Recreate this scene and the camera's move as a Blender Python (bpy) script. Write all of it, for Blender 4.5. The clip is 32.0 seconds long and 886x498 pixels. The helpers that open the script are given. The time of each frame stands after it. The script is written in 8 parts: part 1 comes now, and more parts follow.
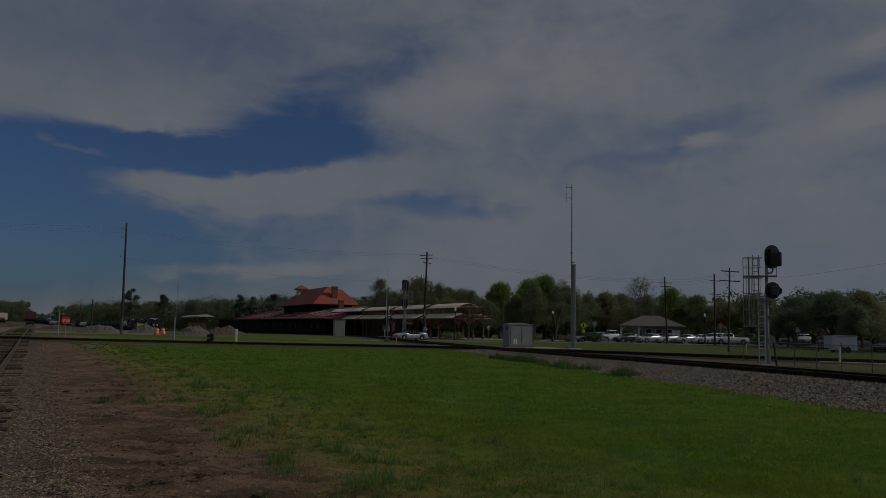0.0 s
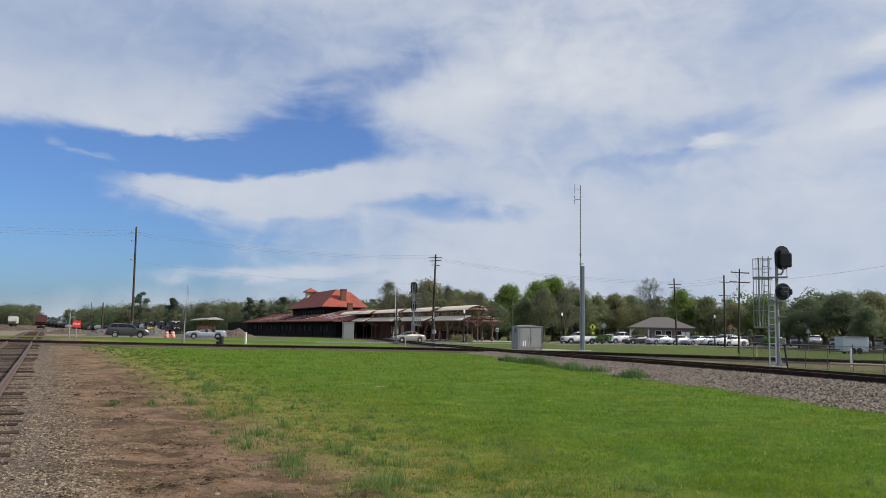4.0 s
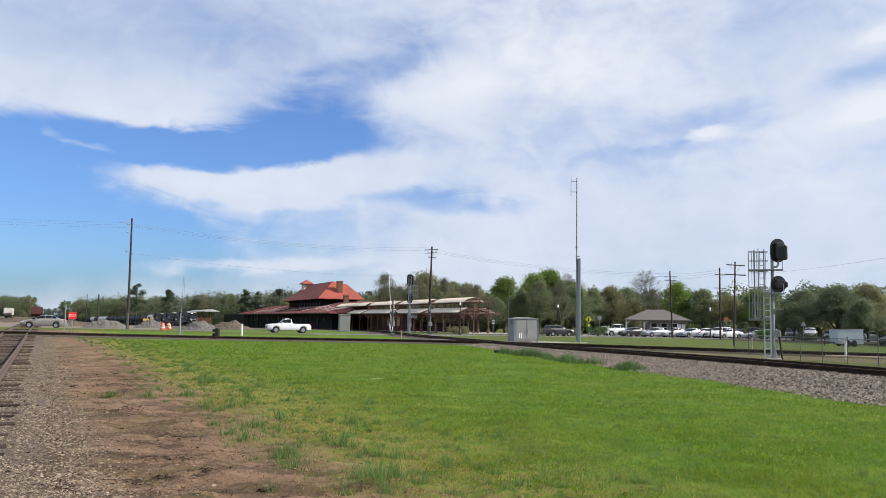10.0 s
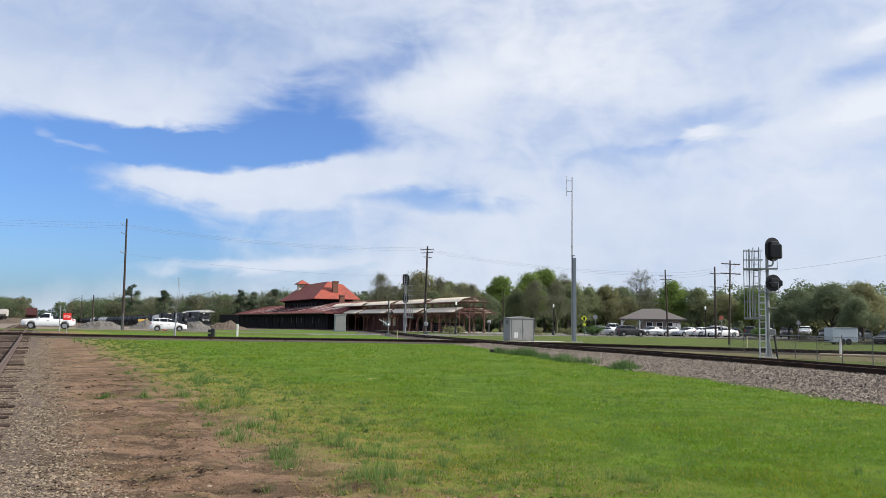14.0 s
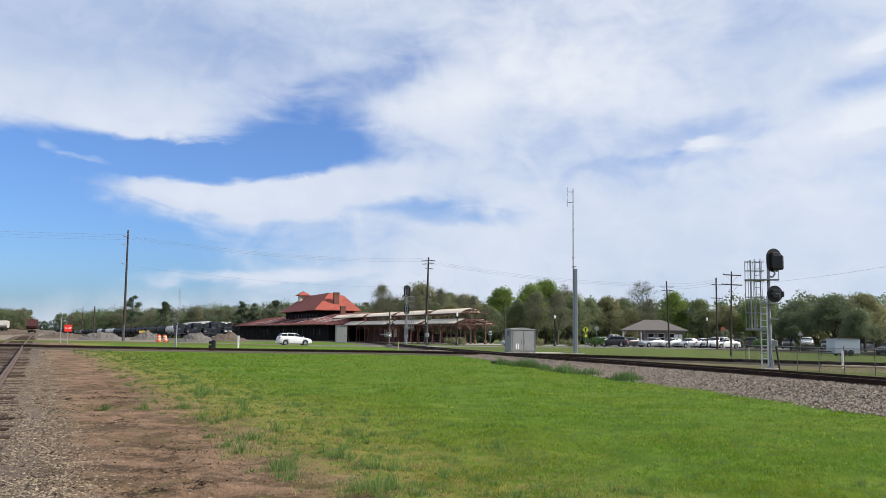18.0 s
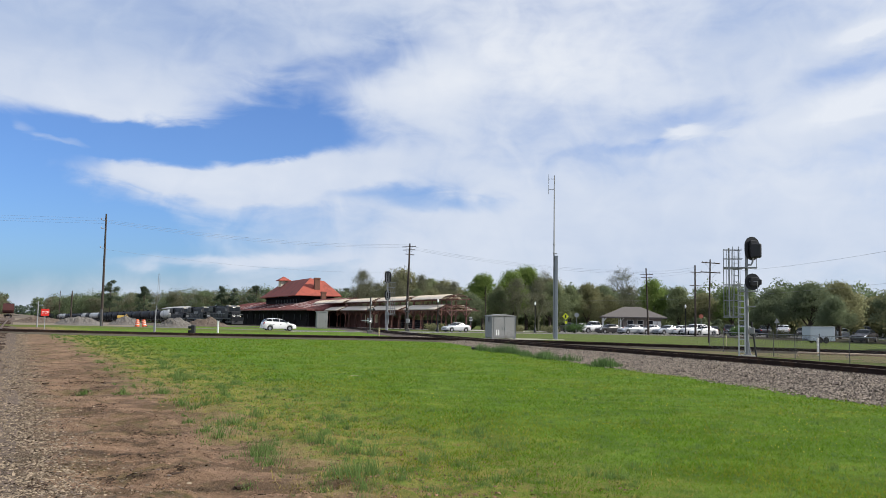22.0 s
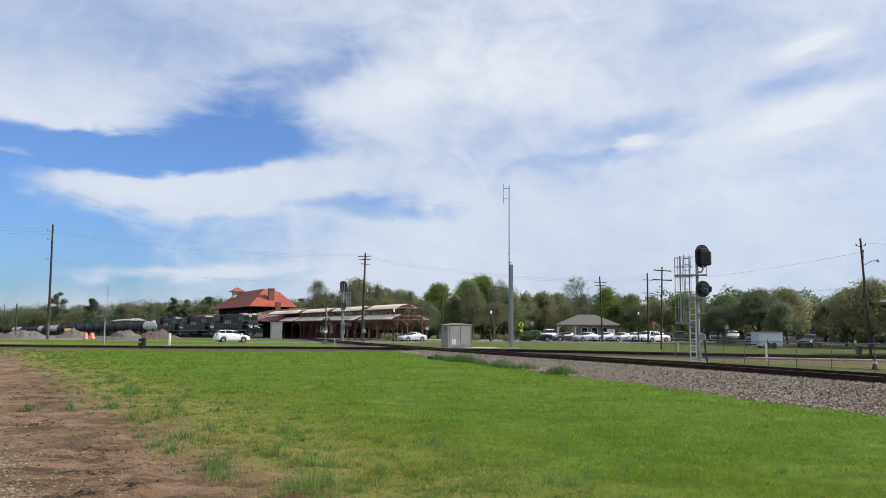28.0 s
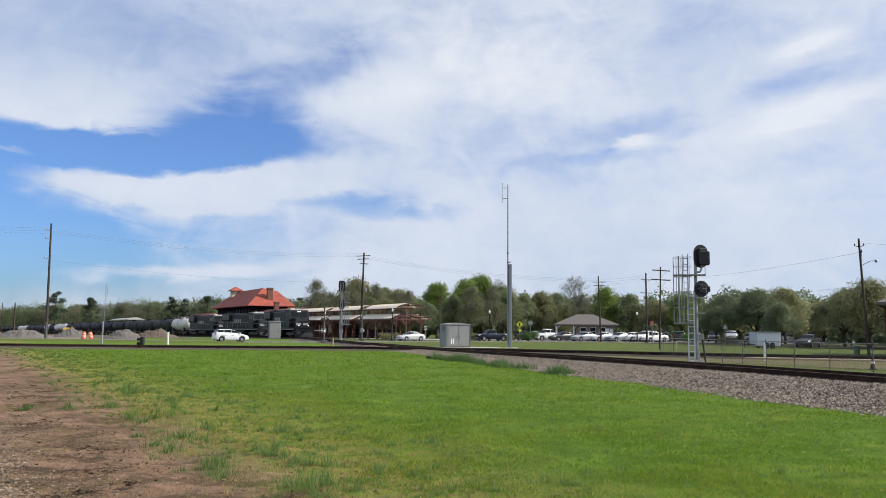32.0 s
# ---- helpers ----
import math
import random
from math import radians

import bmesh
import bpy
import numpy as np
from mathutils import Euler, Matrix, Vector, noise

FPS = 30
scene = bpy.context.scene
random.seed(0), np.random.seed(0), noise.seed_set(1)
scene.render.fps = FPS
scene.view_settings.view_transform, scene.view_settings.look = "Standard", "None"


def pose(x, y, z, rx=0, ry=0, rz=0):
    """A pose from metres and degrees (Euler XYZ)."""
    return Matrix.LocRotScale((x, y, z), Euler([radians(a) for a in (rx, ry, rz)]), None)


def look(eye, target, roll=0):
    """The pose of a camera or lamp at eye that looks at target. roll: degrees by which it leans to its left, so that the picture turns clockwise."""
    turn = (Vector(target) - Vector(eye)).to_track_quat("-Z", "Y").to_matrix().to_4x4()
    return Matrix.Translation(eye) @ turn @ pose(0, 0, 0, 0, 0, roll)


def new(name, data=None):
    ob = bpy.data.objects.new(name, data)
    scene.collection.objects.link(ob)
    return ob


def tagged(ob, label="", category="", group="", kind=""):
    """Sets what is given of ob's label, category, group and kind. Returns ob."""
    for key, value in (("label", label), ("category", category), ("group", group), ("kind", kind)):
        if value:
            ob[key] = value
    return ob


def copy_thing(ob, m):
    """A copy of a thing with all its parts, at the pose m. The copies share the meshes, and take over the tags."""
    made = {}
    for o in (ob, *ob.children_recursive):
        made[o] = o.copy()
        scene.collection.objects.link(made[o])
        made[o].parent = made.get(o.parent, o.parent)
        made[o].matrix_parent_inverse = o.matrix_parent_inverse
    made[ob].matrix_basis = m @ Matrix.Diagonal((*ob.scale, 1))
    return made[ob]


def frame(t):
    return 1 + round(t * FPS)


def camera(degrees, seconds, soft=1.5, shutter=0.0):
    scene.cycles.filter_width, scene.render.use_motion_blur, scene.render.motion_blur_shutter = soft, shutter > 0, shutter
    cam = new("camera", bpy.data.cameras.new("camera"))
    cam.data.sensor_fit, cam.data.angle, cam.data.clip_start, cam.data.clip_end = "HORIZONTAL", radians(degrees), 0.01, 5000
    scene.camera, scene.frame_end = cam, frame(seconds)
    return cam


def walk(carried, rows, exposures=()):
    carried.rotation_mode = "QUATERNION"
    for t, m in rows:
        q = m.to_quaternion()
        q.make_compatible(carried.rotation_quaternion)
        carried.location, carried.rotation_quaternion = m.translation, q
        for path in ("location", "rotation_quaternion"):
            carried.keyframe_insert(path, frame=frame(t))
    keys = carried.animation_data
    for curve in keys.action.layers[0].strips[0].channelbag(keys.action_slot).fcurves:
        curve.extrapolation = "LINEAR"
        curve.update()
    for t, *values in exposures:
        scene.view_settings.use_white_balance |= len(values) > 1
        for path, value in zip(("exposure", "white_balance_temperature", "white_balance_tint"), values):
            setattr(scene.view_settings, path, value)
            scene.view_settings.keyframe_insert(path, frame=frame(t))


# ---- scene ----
cam = camera(58.0, 32.0, soft=0.85)
EYE = 1.65
# seconds and the camera's turn in degrees; it stands in one spot and only pans
PATH = [
    (0, 95.627, -1.121, -0.619),
    (0.5, 95.633, -1.098, -0.563),
    (1, 95.465, -1.070, -0.529),
    (1.5, 95.271, -1.020, -0.432),
    (2, 95.285, -1.046, -0.101),
    (2.5, 95.388, -0.929, 0.058),
    (3, 95.474, -0.944, 0.086),
    (3.5, 95.616, -1.022, 0.008),
    (5.5, 96.069, -0.596, 0.025),
    (6, 95.969, -0.590, -0.100),
    (6.5, 95.182, -0.461, -0.345),
    (7, 94.947, -0.364, -0.223),
    (7.5, 95.577, -0.875, 0.045),
    (8, 95.772, -1.241, 0.072),
    (8.5, 95.670, -1.262, 0.016),
    (9, 95.513, -1.200, -0.124),
    (9.5, 95.343, -1.071, -0.191),
    (10, 95.221, -1.020, -0.261),
    (10.5, 95.129, -0.880, -0.265),
    (11, 94.929, -0.776, -0.436),
    (11.5, 94.764, -0.617, -0.602),
    (12, 94.587, -0.317, -0.314),
    (12.5, 94.711, -0.486, -0.028),
    (13, 95.005, -0.685, -0.060),
    (13.5, 95.152, -0.828, -0.358),
    (14, 95.206, -0.835, -0.563),
    (14.5, 95.269, -0.798, -0.425),
    (16.5, 95.858, -0.643, -0.365),
    (17, 96.027, -0.619, -0.388),
    (17.5, 96.044, -0.830, -0.315),
    (18, 96.007, -0.807, -0.481),
    (18.5, 95.919, -0.759, -0.906),
    (19, 95.693, -0.706, -1.206),
    (19.5, 95.447, -0.834, -1.382),
    (20, 95.215, -1.123, -1.627),
    (20.5, 95.226, -1.293, -1.919),
    (21, 95.323, -1.240, -2.062),
    (21.5, 95.301, -1.115, -2.011),
    (22, 95.036, -1.051, -1.856),
    (22.5, 95.002, -1.077, -1.988),
    (23, 95.221, -0.831, -2.452),
    (23.5, 95.410, -0.631, -2.929),
    (24, 95.210, -0.488, -3.477),
    (24.5, 95.285, -0.565, -4.243),
    (25, 95.562, -0.579, -4.758),
    (25.5, 95.682, -0.552, -5.050),
    (27.5, 95.602, -0.490, -5.239),
    (28, 95.747, -0.437, -4.985),
    (28.5, 95.952, -0.496, -5.027),
    (29, 96.030, -0.625, -5.383),
    (29.5, 95.997, -0.846, -5.699),
    (30, 95.892, -1.002, -5.776),
    (30.5, 95.839, -0.900, -5.612),
    (31, 95.856, -0.755, -5.367),
    (31.5, 95.823, -0.641, -5.257),
    (32, 95.718, -0.509, -5.090),
]
FADE = [(t, e + 0.87) for t, e in ((0, -2.68), (1, -1.92), (2, -1.26), (3, -0.74), (3.5, -0.55), (4.5, -0.15), (5.2, 0.0), (16, 0.0), (20, -0.04), (24, -0.07), (28, -0.06), (32, -0.06))]
walk(cam, [(t, pose(0, 0, EYE, a, b, c)) for t, a, b, c in PATH], FADE)

# ---- sky and sun ----
SUN_AZ, SUN_EL = 97.0, 35.0


def make_world():
    world = bpy.data.worlds.new("sky")
    scene.world = world
    world.use_nodes = True
    nt = world.node_tree
    nt.nodes.clear()
    N, L = nt.nodes.new, nt.links.new

    def m(op, a, b=None, c=None, clamp=False):
        n = N("ShaderNodeMath")
        n.operation, n.use_clamp = op, clamp
        for i, v in enumerate((a, b, c)):
            if v is None:
                continue
            if isinstance(v, (int, float)):
                n.inputs[i].default_value = v
            else:
                L(v, n.inputs[i])
        return n.outputs[0]

    tc = N("ShaderNodeTexCoord")
    sep = N("ShaderNodeSeparateXYZ")
    L(tc.outputs["Generated"], sep.inputs[0])
    x, y, z = sep.outputs
    az = m("ARCTAN2", x, y)
    el = m("ARCSINE", z)
    com = N("ShaderNodeCombineXYZ")
    L(m("MULTIPLY", az, 2.4), com.inputs[0])
    L(m("MULTIPLY", el, 6.5), com.inputs[1])

    def fbm(scale, detail, rough, off, dist=0.0, shape=(1, 1, 1)):
        mp = N("ShaderNodeMapping")
        mp.inputs["Location"].default_value = off
        mp.inputs["Rotation"].default_value = (0, 0, 0.22 if shape == (1, 1, 1) else 0.0)
        mp.inputs["Scale"].default_value = shape
        L(com.outputs[0], mp.inputs[0])
        n = N("ShaderNodeTexNoise")
        n.inputs["Scale"].default_value, n.inputs["Detail"].default_value = scale, detail
        n.inputs["Roughness"].default_value, n.inputs["Distortion"].default_value = rough, dist
        L(mp.outputs[0], n.inputs["Vector"])
        return n.outputs["Fac"]

    big, fine, soft = fbm(1.5, 6, 0.52, (3.1, 1.7, 0)), fbm(5.0, 7, 0.55, (0, 5, 2), 0.6), fbm(2.2, 4, 0.45, (8, 2, 0))
    puff = fbm(3.6, 7, 0.52, (4, 1, 6), 0.7, (2.0, 0.8, 1))
    wa = m("ADD", az, m("ADD", m("MULTIPLY", m("SUBTRACT", soft, 0.5), 0.09), m("MULTIPLY", m("SUBTRACT", puff, 0.5), 0.035)))
    we = m("ADD", el, m("ADD", m("MULTIPLY", m("SUBTRACT", big, 0.5), 0.045), m("MULTIPLY", m("SUBTRACT", fine, 0.5), 0.034)))

    def blob(a, e, sa, up, dn, tilt=0.0):
        """A soft-edged patch of sky; it fades over up above its middle and over dn below it."""
        da, de = m("SUBTRACT", wa, a), m("SUBTRACT", we, e)
        de = m("SUBTRACT", de, m("MULTIPLY", da, tilt))
        hi, lo = m("MULTIPLY", m("MAXIMUM", de, 0.0), 1 / up), m("MULTIPLY", m("MINIMUM", de, 0.0), 1 / dn)
        q = m("ADD", m("POWER", m("MULTIPLY", da, 1 / sa), 2.0), m("ADD", m("POWER", hi, 2.0), m("POWER", lo, 2.0)))
        return m("EXPONENT", m("MULTIPLY", m("POWER", q, 1.4), -1.0))

    cover = m("ADD", m("MULTIPLY", m("SUBTRACT", big, 0.5), 0.75), m("ADD", m("MULTIPLY", m("SUBTRACT", fine, 0.5), 0.42), m("MULTIPLY", m("SUBTRACT", puff, 0.5), 0.5)))
    cover = m("ADD", cover, 0.86)
    for a, e, sa, up, dn, tilt, w in SKY_SHAPES:
        cover = m("ADD", cover, m("MULTIPLY", blob(a, e, sa, up, dn, tilt), w))
    mask = N("ShaderNodeMapRange")
    mask.interpolation_type = "SMOOTHSTEP"
    L(cover, mask.inputs["Value"])
    mask.inputs["From Min"].default_value, mask.inputs["From Max"].default_value = 0.02, 1.06
    mask.inputs["To Min"].default_value, mask.inputs["To Max"].default_value = 0.05, 0.95
    # grey-blue undersides in the thick cloud
    shade = m("ADD", m("MULTIPLY", m("SUBTRACT", puff, 0.5), 0.42), m("ADD", m("MULTIPLY", m("SUBTRACT", big, 0.5), 0.8), 0.55), clamp=True)
    for a, e, sa, up, dn, tilt, w in SKY_TONES:
        shade = m("ADD", shade, m("MULTIPLY", blob(a, e, sa, up, dn, tilt), w), clamp=True)
    cloud = N("ShaderNodeMix")
    cloud.data_type = "RGBA"
    L(shade, cloud.inputs["Factor"])
    cloud.inputs["A"].default_value = (0.262, 0.320, 0.435, 1)
    cloud.inputs["B"].default_value = (0.468, 0.490, 0.526, 1)
    sky = N("ShaderNodeTexSky")
    sky.sky_type, sky.sun_disc = "NISHITA", False
    sky.sun_elevation, sky.sun_rotation = radians(SUN_EL), radians(SUN_AZ)
    gain = N("ShaderNodeMix")
    gain.data_type, gain.blend_type = "RGBA", "MULTIPLY"
    gain.inputs["Factor"].default_value = 1.0
    L(sky.outputs[0], gain.inputs["A"])
    gain.inputs["B"].default_value = (SKY_GAIN * 0.56, SKY_GAIN * 0.88, SKY_GAIN * 1.45, 1)
    mix = N("ShaderNodeMix")
    mix.data_type = "RGBA"
    L(mask.outputs[0], mix.inputs["Factor"])
    L(gain.outputs["Result"], mix.inputs["A"])
    L(cloud.outputs["Result"], mix.inputs["B"])
    bg = N("ShaderNodeBackground")
    bg.inputs["Strength"].default_value = 1.0
    L(mix.outputs["Result"], bg.inputs["Color"])
    out = N("ShaderNodeOutputWorld")
    L(bg.outputs[0], out.inputs[0])


# cloud gaps and banks: azimuth, elevation, width, reach up and down, slope, how much cloud is added or taken
SKY_GAIN = 0.061
SKY_SHAPES = [
    (-0.185, 0.232, 0.115, 0.045, 0.032, 0.05, -1.05),
    (-0.34, 0.203, 0.22, 0.026, 0.026, 0.03, -1.25),
    (-0.56, 0.140, 0.20, 0.066, 0.11, 0.0, -1.15),
    (-0.38, 0.096, 0.24, 0.032, 0.068, 0.0, -0.8),
    (-0.14, 0.128, 0.10, 0.012, 0.02, 0.0, -0.25),
    (0.02, 0.149, 0.12, 0.014, 0.012, -0.06, -0.5),
    (-0.085, 0.315, 0.09, 0.022, 0.03, 0.3, -0.42),
    (0.325, 0.245, 0.075, 0.022, 0.020, 0.1, -0.27),
    (0.27, 0.213, 0.06, 0.008, 0.010, 0.1, -0.3),
    (0.505, 0.285, 0.075, 0.018, 0.016, 0.25, -0.18),
    (-0.41, 0.246, 0.16, 0.07, 0.013, -0.12, 0.4),
    (-0.466, 0.197, 0.024, 0.012, 0.011, -0.25, 1.0),
    (-0.426, 0.189, 0.028, 0.008, 0.008, 0.15, 1.0),
    (-0.30, 0.157, 0.125, 0.020, 0.014, -0.07, 0.85),
    (-0.16, 0.176, 0.13, 0.024, 0.026, 0.12, 0.75),
    (-0.23, 0.066, 0.13, 0.010, 0.010, 0.05, 0.6),
    (0.005, 0.285, 0.055, 0.032, 0.05, 0.0, 0.4),
    (0.315, 0.227, 0.030, 0.010, 0.008, 0.1, 0.7),
    (0.372, 0.229, 0.012, 0.005, 0.004, 0.3, 0.5),
    (0.52, 0.322, 0.045, 0.014, 0.010, 0.1, 0.7),
    (0.54, 0.250, 0.085, 0.020, 0.03, 0.22, 0.7),
    (0.25, 0.10, 0.30, 0.055, 0.05, 0.0, 0.4),
]
# brighter heads and greyer bellies of the clouds: azimuth, elevation, width, reach up and down, slope, tone
SKY_TONES = [
    (0.155, 0.35, 0.15, 0.10, 0.09, 0.0, 0.35),
    (0.005, 0.292, 0.055, 0.026, 0.04, 0.0, 0.25),
    (0.525, 0.323, 0.040, 0.012, 0.008, 0.08, 0.6),
    (0.545, 0.255, 0.080, 0.014, 0.018, 0.2, 0.45),
    (0.315, 0.229, 0.024, 0.008, 0.006, 0.1, 0.5),
    (-0.31, 0.158, 0.11, 0.016, 0.012, -0.07, 0.08),
    (-0.33, 0.236, 0.12, 0.012, 0.012, -0.1, 0.10),
    (-0.45, 0.335, 0.30, 0.10, 0.055, 0.0, -0.55),
    (0.42, 0.34, 0.09, 0.06, 0.06, 0.3, -0.3),
    (0.33, 0.25, 0.08, 0.02, 0.02, 0.1, -0.25),
    (0.51, 0.287, 0.07, 0.014, 0.012, 0.15, -0.3),
    (-0.05, 0.34, 0.08, 0.05, 0.04, 0.0, -0.25),
]
make_world()
sun = new("sun", bpy.data.lights.new("sun", "SUN"))
sun.data.energy, sun.data.angle, sun.data.color = 3.5, radians(0.8), (1.0, 0.95, 0.87)
sun.matrix_world = look((0, 0, 60), (-math.sin(radians(SUN_AZ)) * math.cos(radians(SUN_EL)), -math.cos(radians(SUN_AZ)) * math.cos(radians(SUN_EL)), 60 - math.sin(radians(SUN_EL))))


# ---- materials ----
def mat(name, color, rough=0.7, metal=0.0, vary=0.25, scale=3.0, bump=0.0, bump_scale=40.0, dirt=None, dirt_amount=0.0, rand=0.0, spec=0.5, island=0.0):
    """A painted, worn or grainy surface: two scales of noise on the colour, one on the relief."""
    M = bpy.data.materials.new(name)
    M.use_nodes = True
    nt = M.node_tree
    N, L = nt.nodes.new, nt.links.new
    b = nt.nodes["Principled BSDF"]
    b.inputs["Roughness"].default_value, b.inputs["Metallic"].default_value = rough, metal
    b.inputs["Specular IOR Level"].default_value = spec
    geo = N("ShaderNodeTexCoord")

    def noise_tex(sc, detail=5.0, rgh=0.6):
        n = N("ShaderNodeTexNoise")
        n.inputs["Scale"].default_value, n.inputs["Detail"].default_value, n.inputs["Roughness"].default_value = sc, detail, rgh
        L(geo.outputs["Object"], n.inputs["Vector"])
        return n.outputs["Fac"]

    def mixc(kind, fac, a, bb):
        n = N("ShaderNodeMix")
        n.data_type, n.blend_type = "RGBA", kind
        for sock, v in (("Factor", fac), ("A", a), ("B", bb)):
            if isinstance(v, (int, float)):
                n.inputs[sock].default_value = v
            elif isinstance(v, tuple):
                n.inputs[sock].default_value = (*v, 1.0)
            else:
                L(v, n.inputs[sock])
        return n.outputs["Result"]

    dark = tuple(c * (1 - vary) for c in color)
    light = tuple(min(1, c * (1 + vary * 0.8)) for c in color)
    col = mixc("MIX", noise_tex(scale), dark, light)
    fine = mixc("MIX", noise_tex(scale * 9, 3), tuple(c * (1 - vary * 0.6) for c in (1, 1, 1)), tuple(min(1.0, c * (1 + vary * 0.3)) for c in (1, 1, 1)))
    col = mixc("MULTIPLY", 1.0, col, fine)
    if dirt:
        ramp = N("ShaderNodeMapRange")
        L(noise_tex(scale * 0.6, 7, 0.7), ramp.inputs["Value"])
        ramp.inputs["From Min"].default_value, ramp.inputs["From Max"].default_value = 0.62 - dirt_amount * 0.4, 0.8 - dirt_amount * 0.3
        col = mixc("MIX", ramp.outputs[0], col, dirt)
    if rand or island:
        src = N("ShaderNodeObjectInfo").outputs["Random"] if rand else N("ShaderNodeNewGeometry").outputs["Random Per Island"]
        r = N("ShaderNodeMapRange")
        L(src, r.inputs["Value"])
        amount = rand or island
        r.inputs["To Min"].default_value, r.inputs["To Max"].default_value = 1 - amount, 1 + amount
        hv = N("ShaderNodeHueSaturation")
        L(r.outputs[0], hv.inputs["Value"])
        L(col, hv.inputs["Color"])
        col = hv.outputs[0]
    L(col, b.inputs["Base Color"])
    if bump:
        bp = N("ShaderNodeBump")
        bp.inputs["Strength"].default_value, bp.inputs["Distance"].default_value = min(1.0, bump), 0.02
        L(noise_tex(bump_scale, 4), bp.inputs["Height"])
        L(bp.outputs[0], b.inputs["Normal"])
    return M


def glow(name, color, strength):
    M = mat(name, color, 0.3, vary=0.02)
    b = M.node_tree.nodes["Principled BSDF"]
    b.inputs["Emission Color"].default_value, b.inputs["Emission Strength"].default_value = (*color, 1), strength
    return M


def leaf_mat(name, color, island=0.12, vary=0.2, scale=0.6):
    M = mat(name, color, 0.9, vary=vary, scale=scale, island=island, spec=0.03)
    b = M.node_tree.nodes["Principled BSDF"]
    b.inputs["Subsurface Weight"].default_value = 0.0
    nt = M.node_tree
    tr = nt.nodes.new("ShaderNodeBsdfTranslucent")
    src = b.inputs["Base Color"].links[0].from_socket
    nt.links.new(src, tr.inputs["Color"])
    add = nt.nodes.new("ShaderNodeMixShader")
    add.inputs[0].default_value = 0.58
    nt.links.new(b.outputs[0], add.inputs[1])
    nt.links.new(tr.outputs[0], add.inputs[2])
    nt.links.new(add.outputs[0], nt.nodes["Material Output"].inputs[0])
    return M


M_BLACK = mat("black_metal", (0.012, 0.012, 0.014), 0.5, vary=0.2)
M_RUBBER = mat("rubber", (0.018, 0.018, 0.018), 0.85, vary=0.2, bump=0.2)
M_GALV = mat("galvanised_steel", (0.29, 0.30, 0.31), 0.55, 0.35, vary=0.2, scale=4, dirt=(0.25, 0.2, 0.15), dirt_amount=0.1)
M_PALE_STEEL = mat("pale_zinc_steel", (0.58, 0.59, 0.60), 0.5, 0.2, vary=0.15, scale=4)
M_POST = mat("dull_grey_post", (0.10, 0.098, 0.095), 0.6, 0.2, vary=0.2, scale=3)
M_CABINET = mat("grey_cabinet_paint", (0.25, 0.25, 0.25), 0.55, 0.1, vary=0.14, scale=1.2, dirt=(0.16, 0.15, 0.13), dirt_amount=0.15)
M_CABINET_DARK = mat("grey_cabinet_shade_paint", (0.22, 0.235, 0.245), 0.5, 0.2, vary=0.14, scale=1.2)
M_POLE = mat("weathered_pole_wood", (0.05, 0.036, 0.029), 0.9, vary=0.45, scale=5, bump=0.5, bump_scale=25)
M_RAIL = mat("rusty_rail_steel", (0.040, 0.028, 0.024), 0.75, 0.0, vary=0.35, scale=2, dirt=(0.085, 0.048, 0.03), dirt_amount=0.3, spec=0.05)
M_RAIL_OLD = mat("pale_rusted_rail_steel", (0.125, 0.088, 0.072), 0.7, 0.0, vary=0.35, scale=2, dirt=(0.07, 0.045, 0.035), dirt_amount=0.25, spec=0.15)
M_RAILTOP = mat("worn_rail_head", (0.135, 0.10, 0.082), 0.75, 0.0, vary=0.3, scale=2, spec=0.12)
M_TIE = mat("creosoted_tie", (0.062, 0.043, 0.034), 0.95, vary=0.6, scale=6, bump=0.8, rand=0.45, spec=0.08)
M_BALLAST = mat("ballast_stone", (0.115, 0.095, 0.083), 0.95, vary=0.4, scale=9, bump=1.0, bump_scale=14, dirt=(0.07, 0.057, 0.05), dirt_amount=0.35, spec=0.1)
M_STONE = mat("crushed_stone", (0.20, 0.168, 0.138), 0.95, vary=0.35, scale=14, island=0.8, spec=0.1)
M_PALE_STONE = mat("limestone_gravel", (0.25, 0.196, 0.138), 0.95, vary=0.4, scale=12, island=0.6, spec=0.1)
M_DIRTY_STONE = mat("rust_stained_gravel", (0.135, 0.103, 0.085), 0.95, vary=0.4, scale=12, island=0.6, spec=0.1)
M_ASPHALT = mat("road_asphalt", (0.14, 0.135, 0.13), 0.9, vary=0.25, scale=0.6, bump=0.4, bump_scale=60, dirt=(0.20, 0.19, 0.175), dirt_amount=0.3, spec=0.1)
M_CONCRETE = mat("pale_concrete", (0.44, 0.41, 0.36), 0.9, vary=0.2, scale=0.8, bump=0.2, dirt=(0.28, 0.25, 0.21), dirt_amount=0.25, spec=0.1)
M_PILE = mat("gravel_pile", (0.15, 0.138, 0.125), 0.95, vary=0.45, scale=3, bump=1.0, bump_scale=9, dirt=(0.10, 0.085, 0.07), dirt_amount=0.35)
M_PILE_BROWN = mat("earth_pile", (0.125, 0.095, 0.072), 0.95, vary=0.45, scale=3, bump=1.0, bump_scale=9, dirt=(0.085, 0.06, 0.045), dirt_amount=0.35)
M_ROOF_RED = mat("orange_clay_tile", (0.31, 0.066, 0.040), 0.8, vary=0.3, scale=0.5, bump=0.5, bump_scale=6, dirt=(0.10, 0.028, 0.02), dirt_amount=0.3, island=0.2)
